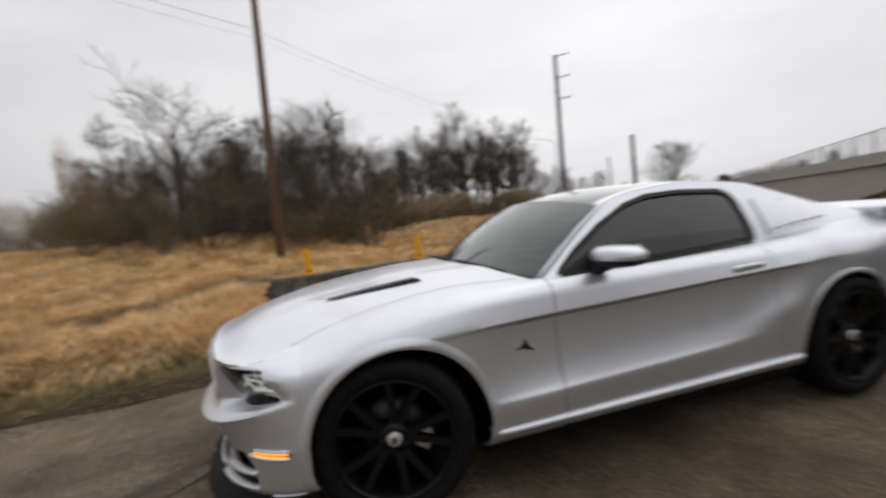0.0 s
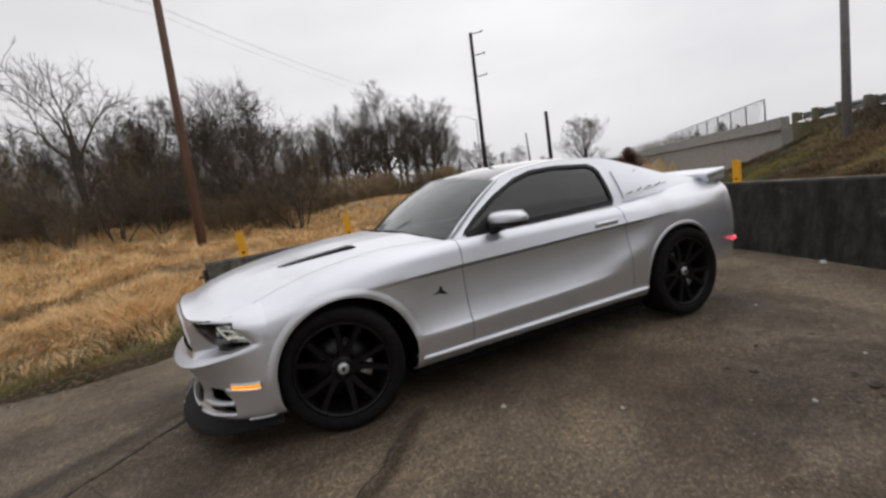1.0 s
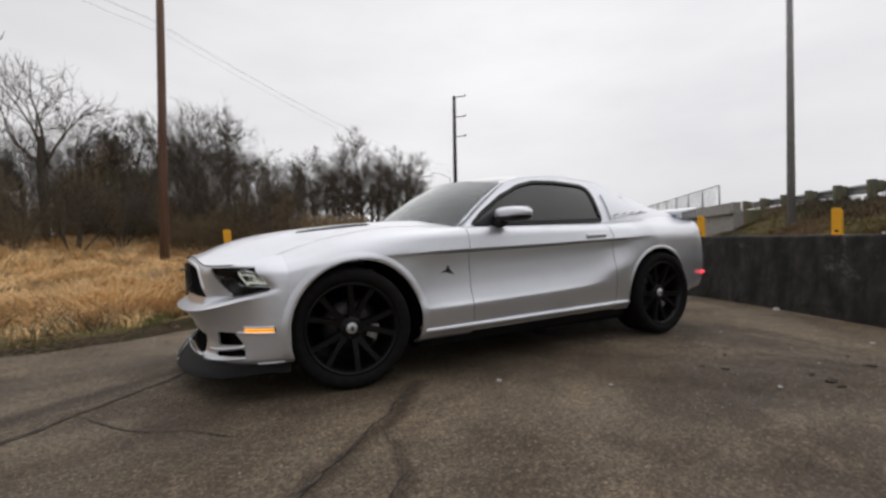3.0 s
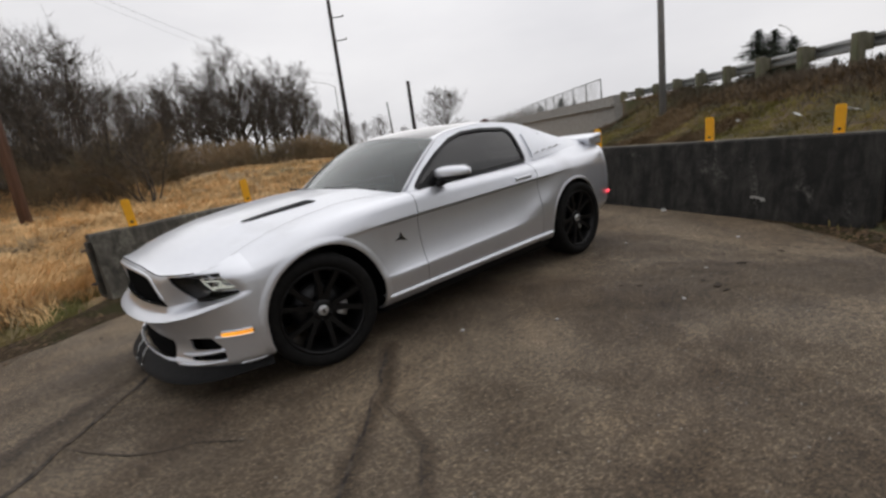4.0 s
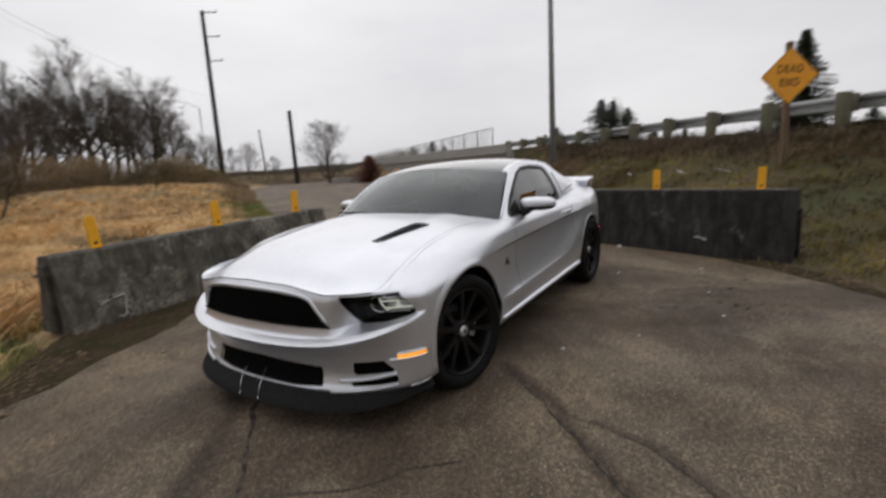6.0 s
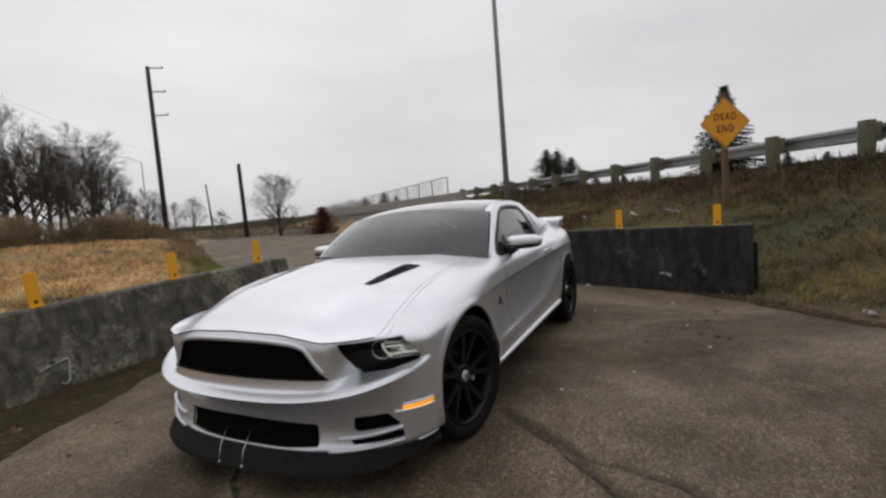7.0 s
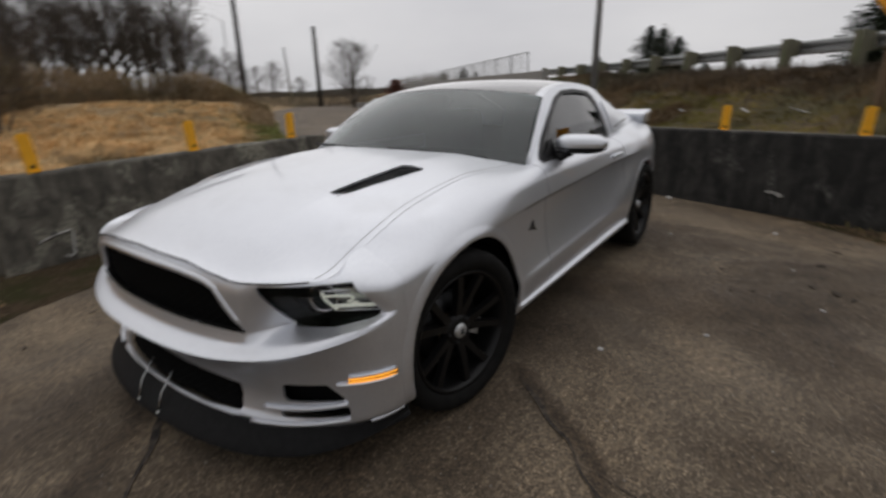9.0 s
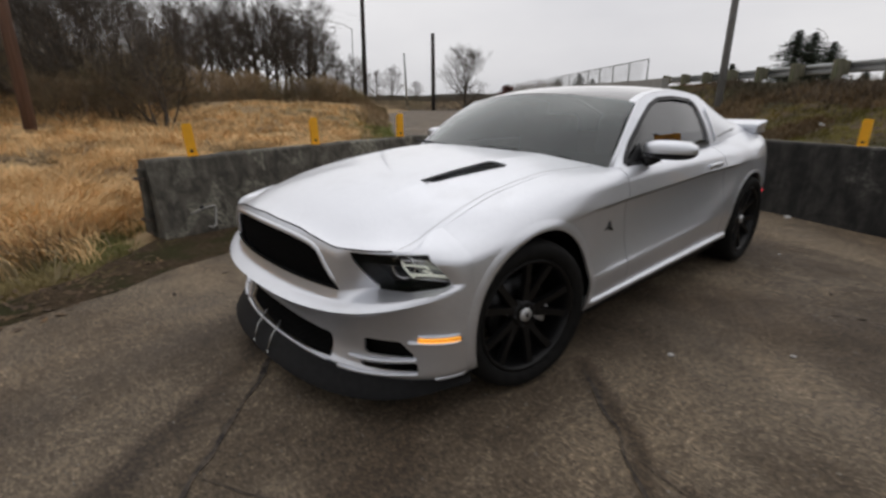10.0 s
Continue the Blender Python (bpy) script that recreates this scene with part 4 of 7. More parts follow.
street_lamp(pose(15.35, 4.37, land(15.35, 4.37), 0, -0.5, 160), 11.3, 2.2, LAMP_STEEL, "tall grey steel street lamp on top of the bank", 0.6, 0.125)
street_lamp(pose(41.5, 70.5, 0.8, 0, -1.0, 150), 11.5, 3.0, GALVANISED, "grey street lamp beside the far road", 0.9, 0.13)
street_lamp(pose(86, 16.5, 1.5, 0, 0, 170), 8.2, 3.2, GALVANISED, "distant grey street lamp beyond the ramp", 0.8, 0.10)


# ---- the car: front to -x, wheels at x -1.36 and 1.36 ----
car = thing("car", "silver two-door coupe with black wheels parked on asphalt", "car")

# lines along the body: (distance out, height) over x, from the sill up to the belt or the bonnet gap
SIDE = [
    (curve1((-1.75, -1.0, 0.8, 1.36, 2.05), (0.895, 0.872, 0.865, 0.895, 0.76)), curve1((-1.75, -0.9, 1.1, 1.36, 1.75, 2.05), (0.20, 0.208, 0.235, 0.24, 0.28, 0.33))),
    (curve1((-1.75, -1.36, -0.8, 0.8, 1.36, 2.05), (0.925, 0.945, 0.928, 0.918, 0.945, 0.80)), curve1((-1.75, -0.9, 1.1, 1.36, 1.75, 2.05), (0.235, 0.240, 0.268, 0.27, 0.32, 0.37))),
    (curve1((-1.75, -1.36, -0.86, -0.3, 0.5, 0.95, 1.36, 1.75, 2.05), (0.93, 0.965, 0.962, 0.952, 0.950, 0.955, 0.952, 0.905, 0.815)), curve1((-1.75, -0.86, 0.0, 0.5, 1.0, 2.05), (0.385, 0.402, 0.428, 0.452, 0.49, 0.49))),
    (curve1((-1.75, -1.36, -0.95, -0.6, 0.2, 0.60, 0.85, 1.36, 1.75, 2.05), (0.925, 0.972, 0.954, 0.940, 0.936, 0.940, 0.952, 0.955, 0.910, 0.823)), curve1((-1.75, -0.86, 0.0, 0.5, 0.75, 1.0, 2.05), (0.445, 0.450, 0.476, 0.505, 0.57, 0.61, 0.60))),
    (curve1((-1.75, -1.36, -0.95, -0.5, 0.3, 0.8, 1.1, 1.36, 1.75, 2.05), (0.905, 0.962, 0.932, 0.906, 0.899, 0.918, 0.940, 0.946, 0.897, 0.812)), curve1((-1.75, -1.36, -0.95, 0.0, 0.9, 1.36, 2.05), (0.63, 0.70, 0.735, 0.762, 0.795, 0.805, 0.79))),
    (curve1((-1.75, -1.36, -0.95, -0.5, 0.3, 0.8, 1.1, 1.36, 1.75, 2.05), (0.895, 0.956, 0.940, 0.924, 0.918, 0.932, 0.942, 0.942, 0.893, 0.806)), curve1((-1.75, -1.36, -0.95, 0.0, 0.9, 1.36, 2.05), (0.67, 0.735, 0.758, 0.784, 0.815, 0.83, 0.82))),
    (curve1((-1.75, -1.36, -0.95, -0.5, 0.3, 0.8, 1.1, 1.36, 1.75, 2.05), (0.85, 0.912, 0.915, 0.905, 0.898, 0.900, 0.905, 0.904, 0.862, 0.78)), curve1((-1.75, -1.66, -1.36, -0.95, -0.5, 0.3, 0.8, 1.36, 2.05), (0.712, 0.724, 0.806, 0.850, 0.865, 0.875, 0.885, 0.905, 0.91))),
    (curve1((-1.75, -1.36, -0.95, -0.5, 0.3, 0.8, 1.36, 1.75, 2.05), (0.79, 0.825, 0.835, 0.868, 0.853, 0.83, 0.812, 0.782, 0.73)), curve1((-1.75, -1.66, -1.36, -0.95, -0.5, 0.3, 0.8, 1.36, 2.05), (0.740, 0.754, 0.852, 0.900, 0.908, 0.918, 0.932, 0.955, 0.96))),
    (curve1((-1.95, -1.75, -1.36, -0.95, -0.62, -0.5, 0.3, 0.8, 1.36, 1.75, 2.05), (0.755, 0.735, 0.72, 0.735, 0.80, 0.838, 0.812, 0.775, 0.735, 0.69, 0.65)), curve1((-1.95, -1.86, -1.80, -1.75, -1.68, -1.36, -0.95, -0.62, -0.5, 0.3, 0.8, 1.36, 1.75, 2.05), (0.692, 0.712, 0.732, 0.752, 0.779, 0.870, 0.922, 0.922, 0.922, 0.935, 0.948, 0.98, 1.0, 1.0))),
]
NV = len(SIDE) - 1
sections = {}


def section(x):
    """The line up the side at x; between the wheels it folds sharply at the shoulder over a hollow door."""
    key = round(x, 4)
    if key not in sections:
        ys, zs = [a(x) for a, _ in SIDE], [b(x) for _, b in SIDE]
        k = list(range(len(SIDE)))
        yc, zc = curve1(k, ys), curve1(k, zs)
        fold = soft_step(-1.02, -0.86, x) * soft_step(1.08, 0.82, x)

        def y(v):
            base = yc(v)
            if v <= 3 or v >= 6:
                return base
            if v < 4:
                return base - 0.012 * fold * math.sin(math.pi * (v - 3))
            flat = ys[4] + (ys[5] - ys[4]) * max(0.0, (v - 4.5) / 0.5) if v < 5 else ys[5] + (ys[6] - ys[5]) * (v - 5)
            return base + (flat - base) * fold

        def z(v):
            base = zc(v)
            if v <= 4 or v >= 6:
                return base
            i = int(v)
            return base + (zs[i] + (zs[i + 1] - zs[i]) * (v - i) - base) * fold
        sections[key] = (y, z)
    return sections[key]


def side_panel(s):
    def P(x, v):
        y, z = section(x)
        return (x, s * y(v), z(v))
    return P


FRONT, REAR, HUB = -1.36, 1.35, 0.345


def arches(p):
    return min(math.hypot(p.x + 1.316, p.z - HUB), math.hypot(p.x - 1.318, p.z - HUB + 0.012)) - 0.390


SKIRT_Y = curve1((0, 0.22, 0.32, 0.42, 0.75, 1.0), (0.912, 0.950, 0.960, 0.957, 0.905, 0.865))
SKIRT_Z = curve1((0, 0.22, 0.32, 0.42, 0.75, 1.0), (0.066, 0.054, 0.045, 0.032, 0.000, -0.015))
LIP_OUT = curve1((0, 0.25, 0.6, 1.0), (0.001, 0.005, 0.003, -0.001))
VS = sorted(set([i / 5 for i in range(0, NV * 5 + 1)] + [4.5, 4.9, 5.06]))
NOSE = -1.70


def grid(a, b, step):
    return steps(a, b, max(2, round((b - a) / step)))


for s in (-1, 1):
    part("fender", sheet(side_panel(s), grid(NOSE, -0.560, 0.022), VS, arches, thick=0.012), PAINT, car)
    door = part("door", sheet(side_panel(s), grid(-0.555, 0.777, 0.05), [v for v in VS if v >= 1.0], thick=0.012), PAINT, car)
    part("quarter_panel", sheet(side_panel(s), grid(0.783, 2.05, 0.022), VS, arches, thick=0.012), PAINT, car)

    def skirt(x, w, s=s):
        k = max(0.0, min(1.0, (x + 0.93) / 0.05, (0.935 - x) / 0.05))
        base = SIDE[1][1](x)
        y, up = SKIRT_Y(w), SKIRT_Z(w)
        return (x, s * (0.915 + (y - 0.915) * (0.55 + 0.45 * k)), base + up)
    part("side_skirt", sheet(skirt, grid(-0.93, 0.935, 0.05), steps(0, 1, 14), thick=0.010, heart=(0, 0, 0.3)), PAINT, car, "silver side skirt with an outward ledge")

    # black strip stands in for the shaded silver of the lower skirt
    def under(x, w, s=s):
        return (x, s * (0.905 - 0.03 * w), SIDE[1][1](x) + 0.004 - 0.072 * w)
    part("skirt_strip", sheet(under, grid(-0.92, 0.93, 0.1), steps(0, 1, 3), thick=0.008, heart=(0, 0, 0.3)), SPLITTER, car, "black strip for the shade under the side skirt")
    for cx, cz in ((-1.316, HUB), (1.318, HUB - 0.012)):
        def lip(a, w, s=s, cx=cx, cz=cz):
            r = 0.388 + (0.050 if cx < 0 else 0.030) * w
            x, z = cx + r * math.cos(a), cz + r * math.sin(a)
            y, zz = section(max(NOSE, x))
            out = float(np.interp(z, [zz(v) for v in VS], [y(v) for v in VS]))
            return (x, s * (out + LIP_OUT(w)), z)
        part("arch_lip", sheet(lip, steps(radians(-18), radians(198), 56), steps(0, 1, 6), thick=0.006, heart=(cx, 0, 0.4)), PAINT, car, "flared lip of the wheel arch")
    # thin dark strip that paints the shadow line under the shoulder crease
    def stripe(x, w, s=s):
        y, z = section(x)
        v = 4.60 - 0.45 * w * min(1.0, max(0.05, (x + 0.97) / 0.22))
        return (x, s * (y(v)), z(v))
    part("accent_stripe", sheet(stripe, grid(-0.96, 0.93, 0.05), steps(0, 1, 4), lift=0.003), STRIPE, car, "dark grey strip for the shade under the crease")
    # small black decal behind the front wheel
    y, z = section(-0.73)
    skin = float(np.interp(0.645, [z(v) for v in VS], [y(v) for v in VS]))
    badge = plate([(-0.780, 0.628), (-0.738, 0.646), (-0.723, 0.675), (-0.712, 0.648), (-0.680, 0.614), (-0.706, 0.620), (-0.740, 0.630)], 0.007)
    part("side_badge", badge, BLACK_DECAL, car, "small black triangular badge", False, pose(0, s * skin - (0.005 if s < 0 else 0.002), 0))
    # flush handle; a black box paints the shade of its shallow scoop
    y, z = section(0.60)
    grip = bmesh.new()
    box(0.20, 0.022, 0.032, 0.010, (0, 0, 0), grip, 3)
    hd = part("door_handle", grip, PAINT, door, "silver pull handle", m=pose(0.60, s * 0.918, 0.838, 0, -1.5, 0))
    part("handle_scoop", box(0.13, 0.010, 0.030, 0.003, (0.015, 0, -0.024)), SATIN_BLACK, hd, "black box for the shade behind the handle", m=pose(0, -s * 0.006, 0))
    # round liner of each wheel well
    for wx in (FRONT, REAR):
        liner = bmesh.new()
        ring = []
        for k in range(25):
            a = math.pi * (-0.12 + 1.24 * k / 24)
            ring.append([liner.verts.new((wx * 0.97 + 0.398 * math.cos(a), s * yy, HUB + 0.396 * math.sin(a))) for yy in (0.90, 0.52)])
        for a, b in zip(ring, ring[1:]):
            liner.faces.new((a[0], a[1], b[1], b[0]))
        part("wheel_well", liner, DARK, car, "dark wheel-well liner")

# ---- nose: plan curves round the front, one over the other ----
CREASE = 0.464
nose_low = curve1((0.17, 0.205, 0.235, 0.30, 0.36, 0.43, 0.456, CREASE), (-2.13, -2.145, -2.122, -2.108, -2.126, -2.172, -2.200, -2.214))
nose_up = curve1((CREASE, 0.476, 0.490, 0.497, 0.552, 0.62, 0.70, 0.74, 0.76, 0.80), (-2.214, -2.192, -2.160, -2.150, -2.142, -2.144, -2.148, -2.146, -2.136, -2.10))


def nose_x(z):
    return nose_low(z) if z < CREASE else nose_up(z)


crease_fade = curve1((0.30, 0.40, 0.58, 0.68), (0.0, 1.0, 1.0, 0.0))
NOSE_Z = [section(NOSE)[1](k / 4) for k in range(NV * 4 + 1)]
NOSE_Y = [section(NOSE)[0](k / 4) for k in range(NV * 4 + 1)]


def nose_half(z):
    return float(np.interp(z, NOSE_Z, NOSE_Y))


top_edge = curve1((0, 0.38, 0.52, 0.63, 0.75, 0.865, 0.94, 1.0), (0.776, 0.764, 0.742, 0.720, 0.721, 0.724, 0.730, NOSE_Z[-1]))
LOW = NOSE_Z[0]


def nose_at(sn, z):
    b = nose_half(z)
    fade = max(0.0, min(1.0, crease_fade(z)))
    rise = 0.105 * sn ** 4
    xn = nose_x(z - rise * fade)
    x = NOSE + (xn - NOSE) * max(0.0, 1 - abs(sn) ** 2.25) ** (1 / 2.25)
    # the headlamps lie back over a shelf, their lower edge deepest
    y = abs(b * sn)
    if y > 0.542 and z > CREASE:
        edge = 0.553 + 0.15 * (y - 0.626)
        start = CREASE + rise + 0.45 * max(0.02, edge - CREASE - rise)
        h = (z - start) / max(0.01, edge - start) if z < edge else (0.722 - z) / (0.722 - edge)
        h = max(0.0, min(1.0, h))
        x += 0.095 * min(1.0, (y - 0.542) / 0.084) * h * (1 - abs(sn) ** 26)
    return (min(x, NOSE), b * sn, z)


def nose(th, w):
    sn = math.sin(th)
    hi, mid = top_edge(abs(sn)), CREASE + 0.105 * sn ** 4
    z = LOW + (mid - LOW) * w * 2 if w <= 0.5 else mid + (hi - mid) * (w * 2 - 1)
    return nose_at(sn, z)


# openings, as seen from the front: out from the middle, and up
half_grille = [(0.0, 0.738), (0.20, 0.734), (0.36, 0.718), (0.440, 0.692), (0.480, 0.63), (0.541, 0.553), (0.30, 0.551), (0.0, 0.551)]
half_intake = [(0.0, 0.338), (0.449, 0.326), (0.455, 0.222), (0.30, 0.214), (0.0, 0.211)]
GRILLE = polygon_distance([(-a, b) for a, b in half_grille[::-1]] + half_grille)
INTAKE = polygon_distance([(-a, b) for a, b in half_intake[::-1]] + half_intake)
FOG_UP = polygon_distance([(0.632, 0.362), (0.775, 0.370), (0.826, 0.306), (0.622, 0.288)])
FOG_LOW = polygon_distance([(0.610, 0.262), (0.826, 0.286), (0.832, 0.246), (0.605, 0.230)])
LAMP = polygon_distance([(0.592, 0.711), (0.66, 0.712), (0.762, 0.716), (0.828, 0.715), (0.862, 0.674), (0.885, 0.602), (0.875, 0.586), (0.78, 0.564), (0.634, 0.551)])


def nose_holes(p):
    a = abs(p.y)
    return min(GRILLE(p.y, p.z), INTAKE(p.y, p.z), FOG_UP(a, p.z), FOG_LOW(a, p.z), LAMP(a, p.z), arches(p))


thetas = [math.asin(max(-1, min(1, t))) for t in steps(-0.80, 0.80, 96)]
rest = [math.asin(0.80) + (math.pi / 2 - math.asin(0.80)) * k / 34 for k in range(1, 35)]
thetas = [-t for t in rest[::-1]] + thetas + rest
bumper = part("front_bumper", sheet(nose, thetas, steps(0, 1, 84), nose_holes, thick=0.010, heart=(-1.2, 0, 0.5)), PAINT, car, "silver front bumper with crease and openings")
bumper.data.set_sharp_from_angle(angle=radians(33))


def behind(depth, shrink=0.0):
    def P(y, z):
        b = nose_half(min(0.78, z))
        sn = max(-0.999, min(0.999, y / b))
        q = nose_at(sn, z)
        return (q[0] + depth, y, z)
    return P


part("grille_backing", sheet(behind(0.028), steps(-0.58, 0.58, 60), steps(0.53, 0.75, 24), lambda p: -(GRILLE(p.y, p.z) - 0.012), heart=(0, 0, 0.6)), DARK, car, "black recess behind the grille")
part("intake_backing", sheet(behind(0.030), steps(-0.52, 0.52, 60), steps(0.19, 0.36, 20), lambda p: -(INTAKE(p.y, p.z) - 0.012), heart=(0, 0, 0.6)), DARK, car, "black recess behind the lower intake")
# woven black mesh in both openings
for nm, dist, y1, z0, z1 in (("grille_mesh", GRILLE, 0.56, 0.55, 0.74), ("intake_mesh", INTAKE, 0.49, 0.21, 0.34)):
    bm = bmesh.new()
    P = behind(0.018)
    step = 0.03
    for s in (-1, 1):
        c0 = z0 - y1 - 0.2
        while c0 < z1 + y1 + 0.2:
            run = []
            for y in steps(-y1, y1, 60):
                z = c0 + s * y * 0.6
                if z0 < z < z1 and dist(y, z) < 0.01:
                    run.append(P(y, z))
                else:
                    if len(run) > 1:
                        tube(run[::max(1, len(run) // 6)] + [run[-1]] if len(run) > 6 else run, 0.0018, 3, bm, False)
                    run = []
            if len(run) > 1:
                tube(run, 0.0018, 3, bm, False)
            c0 += step
    part(nm, bm, DARK, car, "black wire mesh insert")
# rounded surround of the grille
ring_pts = [(0.541, 0.553), (0.510, 0.590), (0.480, 0.630), (0.462, 0.662), (0.440, 0.692), (0.405, 0.708), (0.36, 0.718), (0.28, 0.728), (0.20, 0.734), (0.10, 0.737)]
around = [(-y, z) for y, z in ring_pts] + [(0.0, 0.738)] + ring_pts[::-1]
on_nose = lambda y, z, out: (nose_at(max(-0.999, min(0.999, y / nose_half(z))), z)[0] + out, y, z)
part("grille_surround", tube([on_nose(y, z + 0.004, 0.006) for y, z in around], [0.004] + [0.013] * (len(around) - 2) + [0.004], 10), PAINT, car, "rounded silver rim of the grille")
# dark tube added to cover pale specks along the cut edge
part("grille_seal", tube([on_nose(y, 0.5535, 0.003) for y in steps(-0.54, 0.54, 24)], 0.0075, 6), DARK, car, "dark tube over the lower edge of the grille")
# slats of the fog openings, pockets behind
for s in (-1, 1):
    bm = bmesh.new()
    P = behind(0.07)
    grid_bm = sheet(lambda y, z: (P(y, z)[0], s * y, z), steps(0.58, 0.87, 12), steps(0.215, 0.385, 6), heart=(0, 0, 0.6))
    part("fog_recess", grid_bm, DARK, car, "black recess beside the intake")
    for za, zb, y0, y1, sc in ((0.258, 0.297, 0.550, 0.828, 0.009), (0.205, 0.237, 0.510, 0.832, 0.008)):
        run = []
        for y in steps(y0, y1, 14):
            z = za + (zb - za) * (y - y0) / (y1 - y0) + 0.010 * math.sin(math.pi * (y - y0) / (y1 - y0)) * -0.6
            q = nose_at(min(0.999, y / nose_half(z)), z)
            run.append((q[0] - 0.006, s * y, z))
        part("fog_blade", tube(run, sc, 8), PAINT, car, "slim silver blade across the opening")
    # amber marker lamp in a silver ledge
    run, led = [], []
    for y in steps(0.834, 0.925, 10):
        b = nose_half(0.386)
        q = nose_at(min(0.9999, y / b), 0.386)
        run.append((q[0] - 0.004, s * (y + 0.003), 0.386))
    for y in steps(0.800, 0.925, 12):
        q = nose_at(min(0.9999, y / nose_half(0.36)), 0.358)
        led.append((q[0] - 0.003, s * (y + 0.003), 0.370))
    part("marker_housing", tube([(a + 0.007, b * 0.996, c) for a, b, c in run], 0.0095, 8), SATIN_BLACK, car, "black frame of the side marker")
    lens = tube([(a, b, c + 0.0052) for a, b, c in run], 0.0034, 8)
    mk = part("marker_lamp", tube([(a, b, c - 0.0048) for a, b, c in run], 0.0034, 8, lens), AMBER, car, "lit amber side marker")
    part("marker_ledge", tube(led, 0.008, 8), PAINT, mk)
    top = [(a - 0.001, b, 0.401) for a, b, _ in run]
    part("marker_ledge", tube(top, 0.006, 8), PAINT, mk)

    # headlamp: dark bowl, projector, bright guides, clear cover
    PB = behind(0.085)
    bowl = sheet(lambda y, z: (PB(y, z)[0], s * y, z), steps(0.565, 0.900, 20), steps(0.535, 0.742, 16), lambda p: -(LAMP(abs(p.y), p.z) - 0.001), heart=(0, 0, 0.6))
    lamp = part("headlamp", bowl, SPLITTER, car, "black headlamp with projector and bright guides")

    def on_lamp(y, z, dep):
        q = nose_at(min(0.999, y / nose_half(z)), z)
        return (q[0] + dep, s * y, z)
    inner = on_lamp(0.735, 0.655, 0.05)
    ring = lathe([(0.042, 0.0), (0.046, -0.008), (0.050, -0.002), (0.048, 0.02)], 32)
    part("projector_ring", ring, CHROME, lamp, "chrome ring round the lens", m=pose(*inner, 0, 0, -60 * (-s)) if s < 0 else pose(*inner, 0, 0, -120))
    lens = bmesh.new()
    bmesh.ops.create_uvsphere(lens, u_segments=20, v_segments=10, radius=0.040)
    part("projector_lens", lens, CLEAR, lamp, "clear round lens", m=pose(*inner))
    # bright reflector behind the outer half, and the guides in front of it
    PR = behind(0.052)
    part("lamp_reflector", sheet(lambda y, z: (PR(y, z)[0], s * y, z), steps(0.772, 0.876, 10), steps(0.604, 0.690, 8), lambda p: -(LAMP(abs(p.y), p.z) + 0.006), heart=(0, 0, 0.6)), REFLECTOR, lamp, "bright ribbed reflector")
    for pts, rad, mat in (([(0.768, 0.690), (0.80, 0.691), (0.838, 0.688)], 0.0042, CHROME),
                          ([(0.772, 0.692), (0.772, 0.662), (0.778, 0.632), (0.784, 0.614)], 0.0050, LED),
                          ([(0.778, 0.672), (0.806, 0.672), (0.836, 0.668), (0.842, 0.658), (0.822, 0.648), (0.846, 0.640)], 0.0042, LED),
                          ([(0.782, 0.628), (0.83, 0.630), (0.884, 0.624)], 0.0068, LED),
                          ([(0.786, 0.608), (0.83, 0.609), (0.886, 0.603)], 0.0038, CHROME)):
        part("light_guide", tube([on_lamp(y - 0.013, z, 0.020) for y, z in pts], rad, 8), mat, lamp, "pale bright light guide")

    def cover(t, w, s=s):
        q = nose_at(min(0.9995, t), w)
        return (q[0] + 0.004, s * q[1], q[2])
    part("lens_cover", sheet(cover, steps(0.62, 0.998, 50), steps(0.540, 0.736, 32), lambda p: -(LAMP(abs(p.y), p.z) - 0.004), thick=0.003, heart=(-1.2, 0, 0.5)), CLEAR, lamp, "clear headlamp cover")

# black chin splitter and its two stays
def splitter(th, w):
    """The dam leans out from under the bumper, then a thin blade runs forward from its foot."""
    sn = math.sin(th)
    up = 0.045 * abs(sn) ** 5
    out = (0.0, 0.024, 0.050, 0.072, 0.077)[round(w * 4)] * (1 - 0.75 * abs(sn) ** 8)
    z = (0.207, 0.178, 0.150, 0.127, 0.115)[round(w * 4)] + up * (w * 1.1)
    b = nose_half(LOW) + 0.004 + out * 0.35
    return (NOSE + (nose_x(0.21) - 0.006 - out - NOSE) * max(0.0, 1 - abs(sn) ** 2.3) ** (1 / 2.3), b * sn, z)


part("chin_splitter", sheet(splitter, steps(-math.pi / 2, math.pi / 2, 56), [0, 0.25, 0.5, 0.75, 1.0], thick=0.012, heart=(-1.2, 0, 0.3)), SPLITTER, car, "black chin splitter and air dam")
for y0, y1 in ((-0.042, -0.070), (0.128, 0.090)):
    p0 = nose_at(y0 / 0.9, 0.26)
    part("splitter_stay", tube([(p0[0] - 0.004, y0, 0.262), (-2.186, (y0 + y1) / 2, 0.196), (-2.217, y1, 0.134)], 0.0036, 8), REFLECTOR, car, "thin bright support rod")
    part("stay_foot", lathe([(0.0001, -0.005), (0.006, -0.004), (0.007, 0.004)], 10), REFLECTOR, car, m=pose(-2.217, y1, 0.132, -90))
for t0, t1 in ((-0.50, 0.50), (-0.9995, -0.955), (0.955, 0.9995)):
    part("lip_moulding", tube([(nose_at(t, 0.210)[0] - 0.003, nose_at(t, 0.210)[1] * 1.003, 0.210) for t in steps(t0, t1, 40)], [0.002] + [0.006] * 39 + [0.002], 6), PAINT, car, "raised silver edge under the bumper")

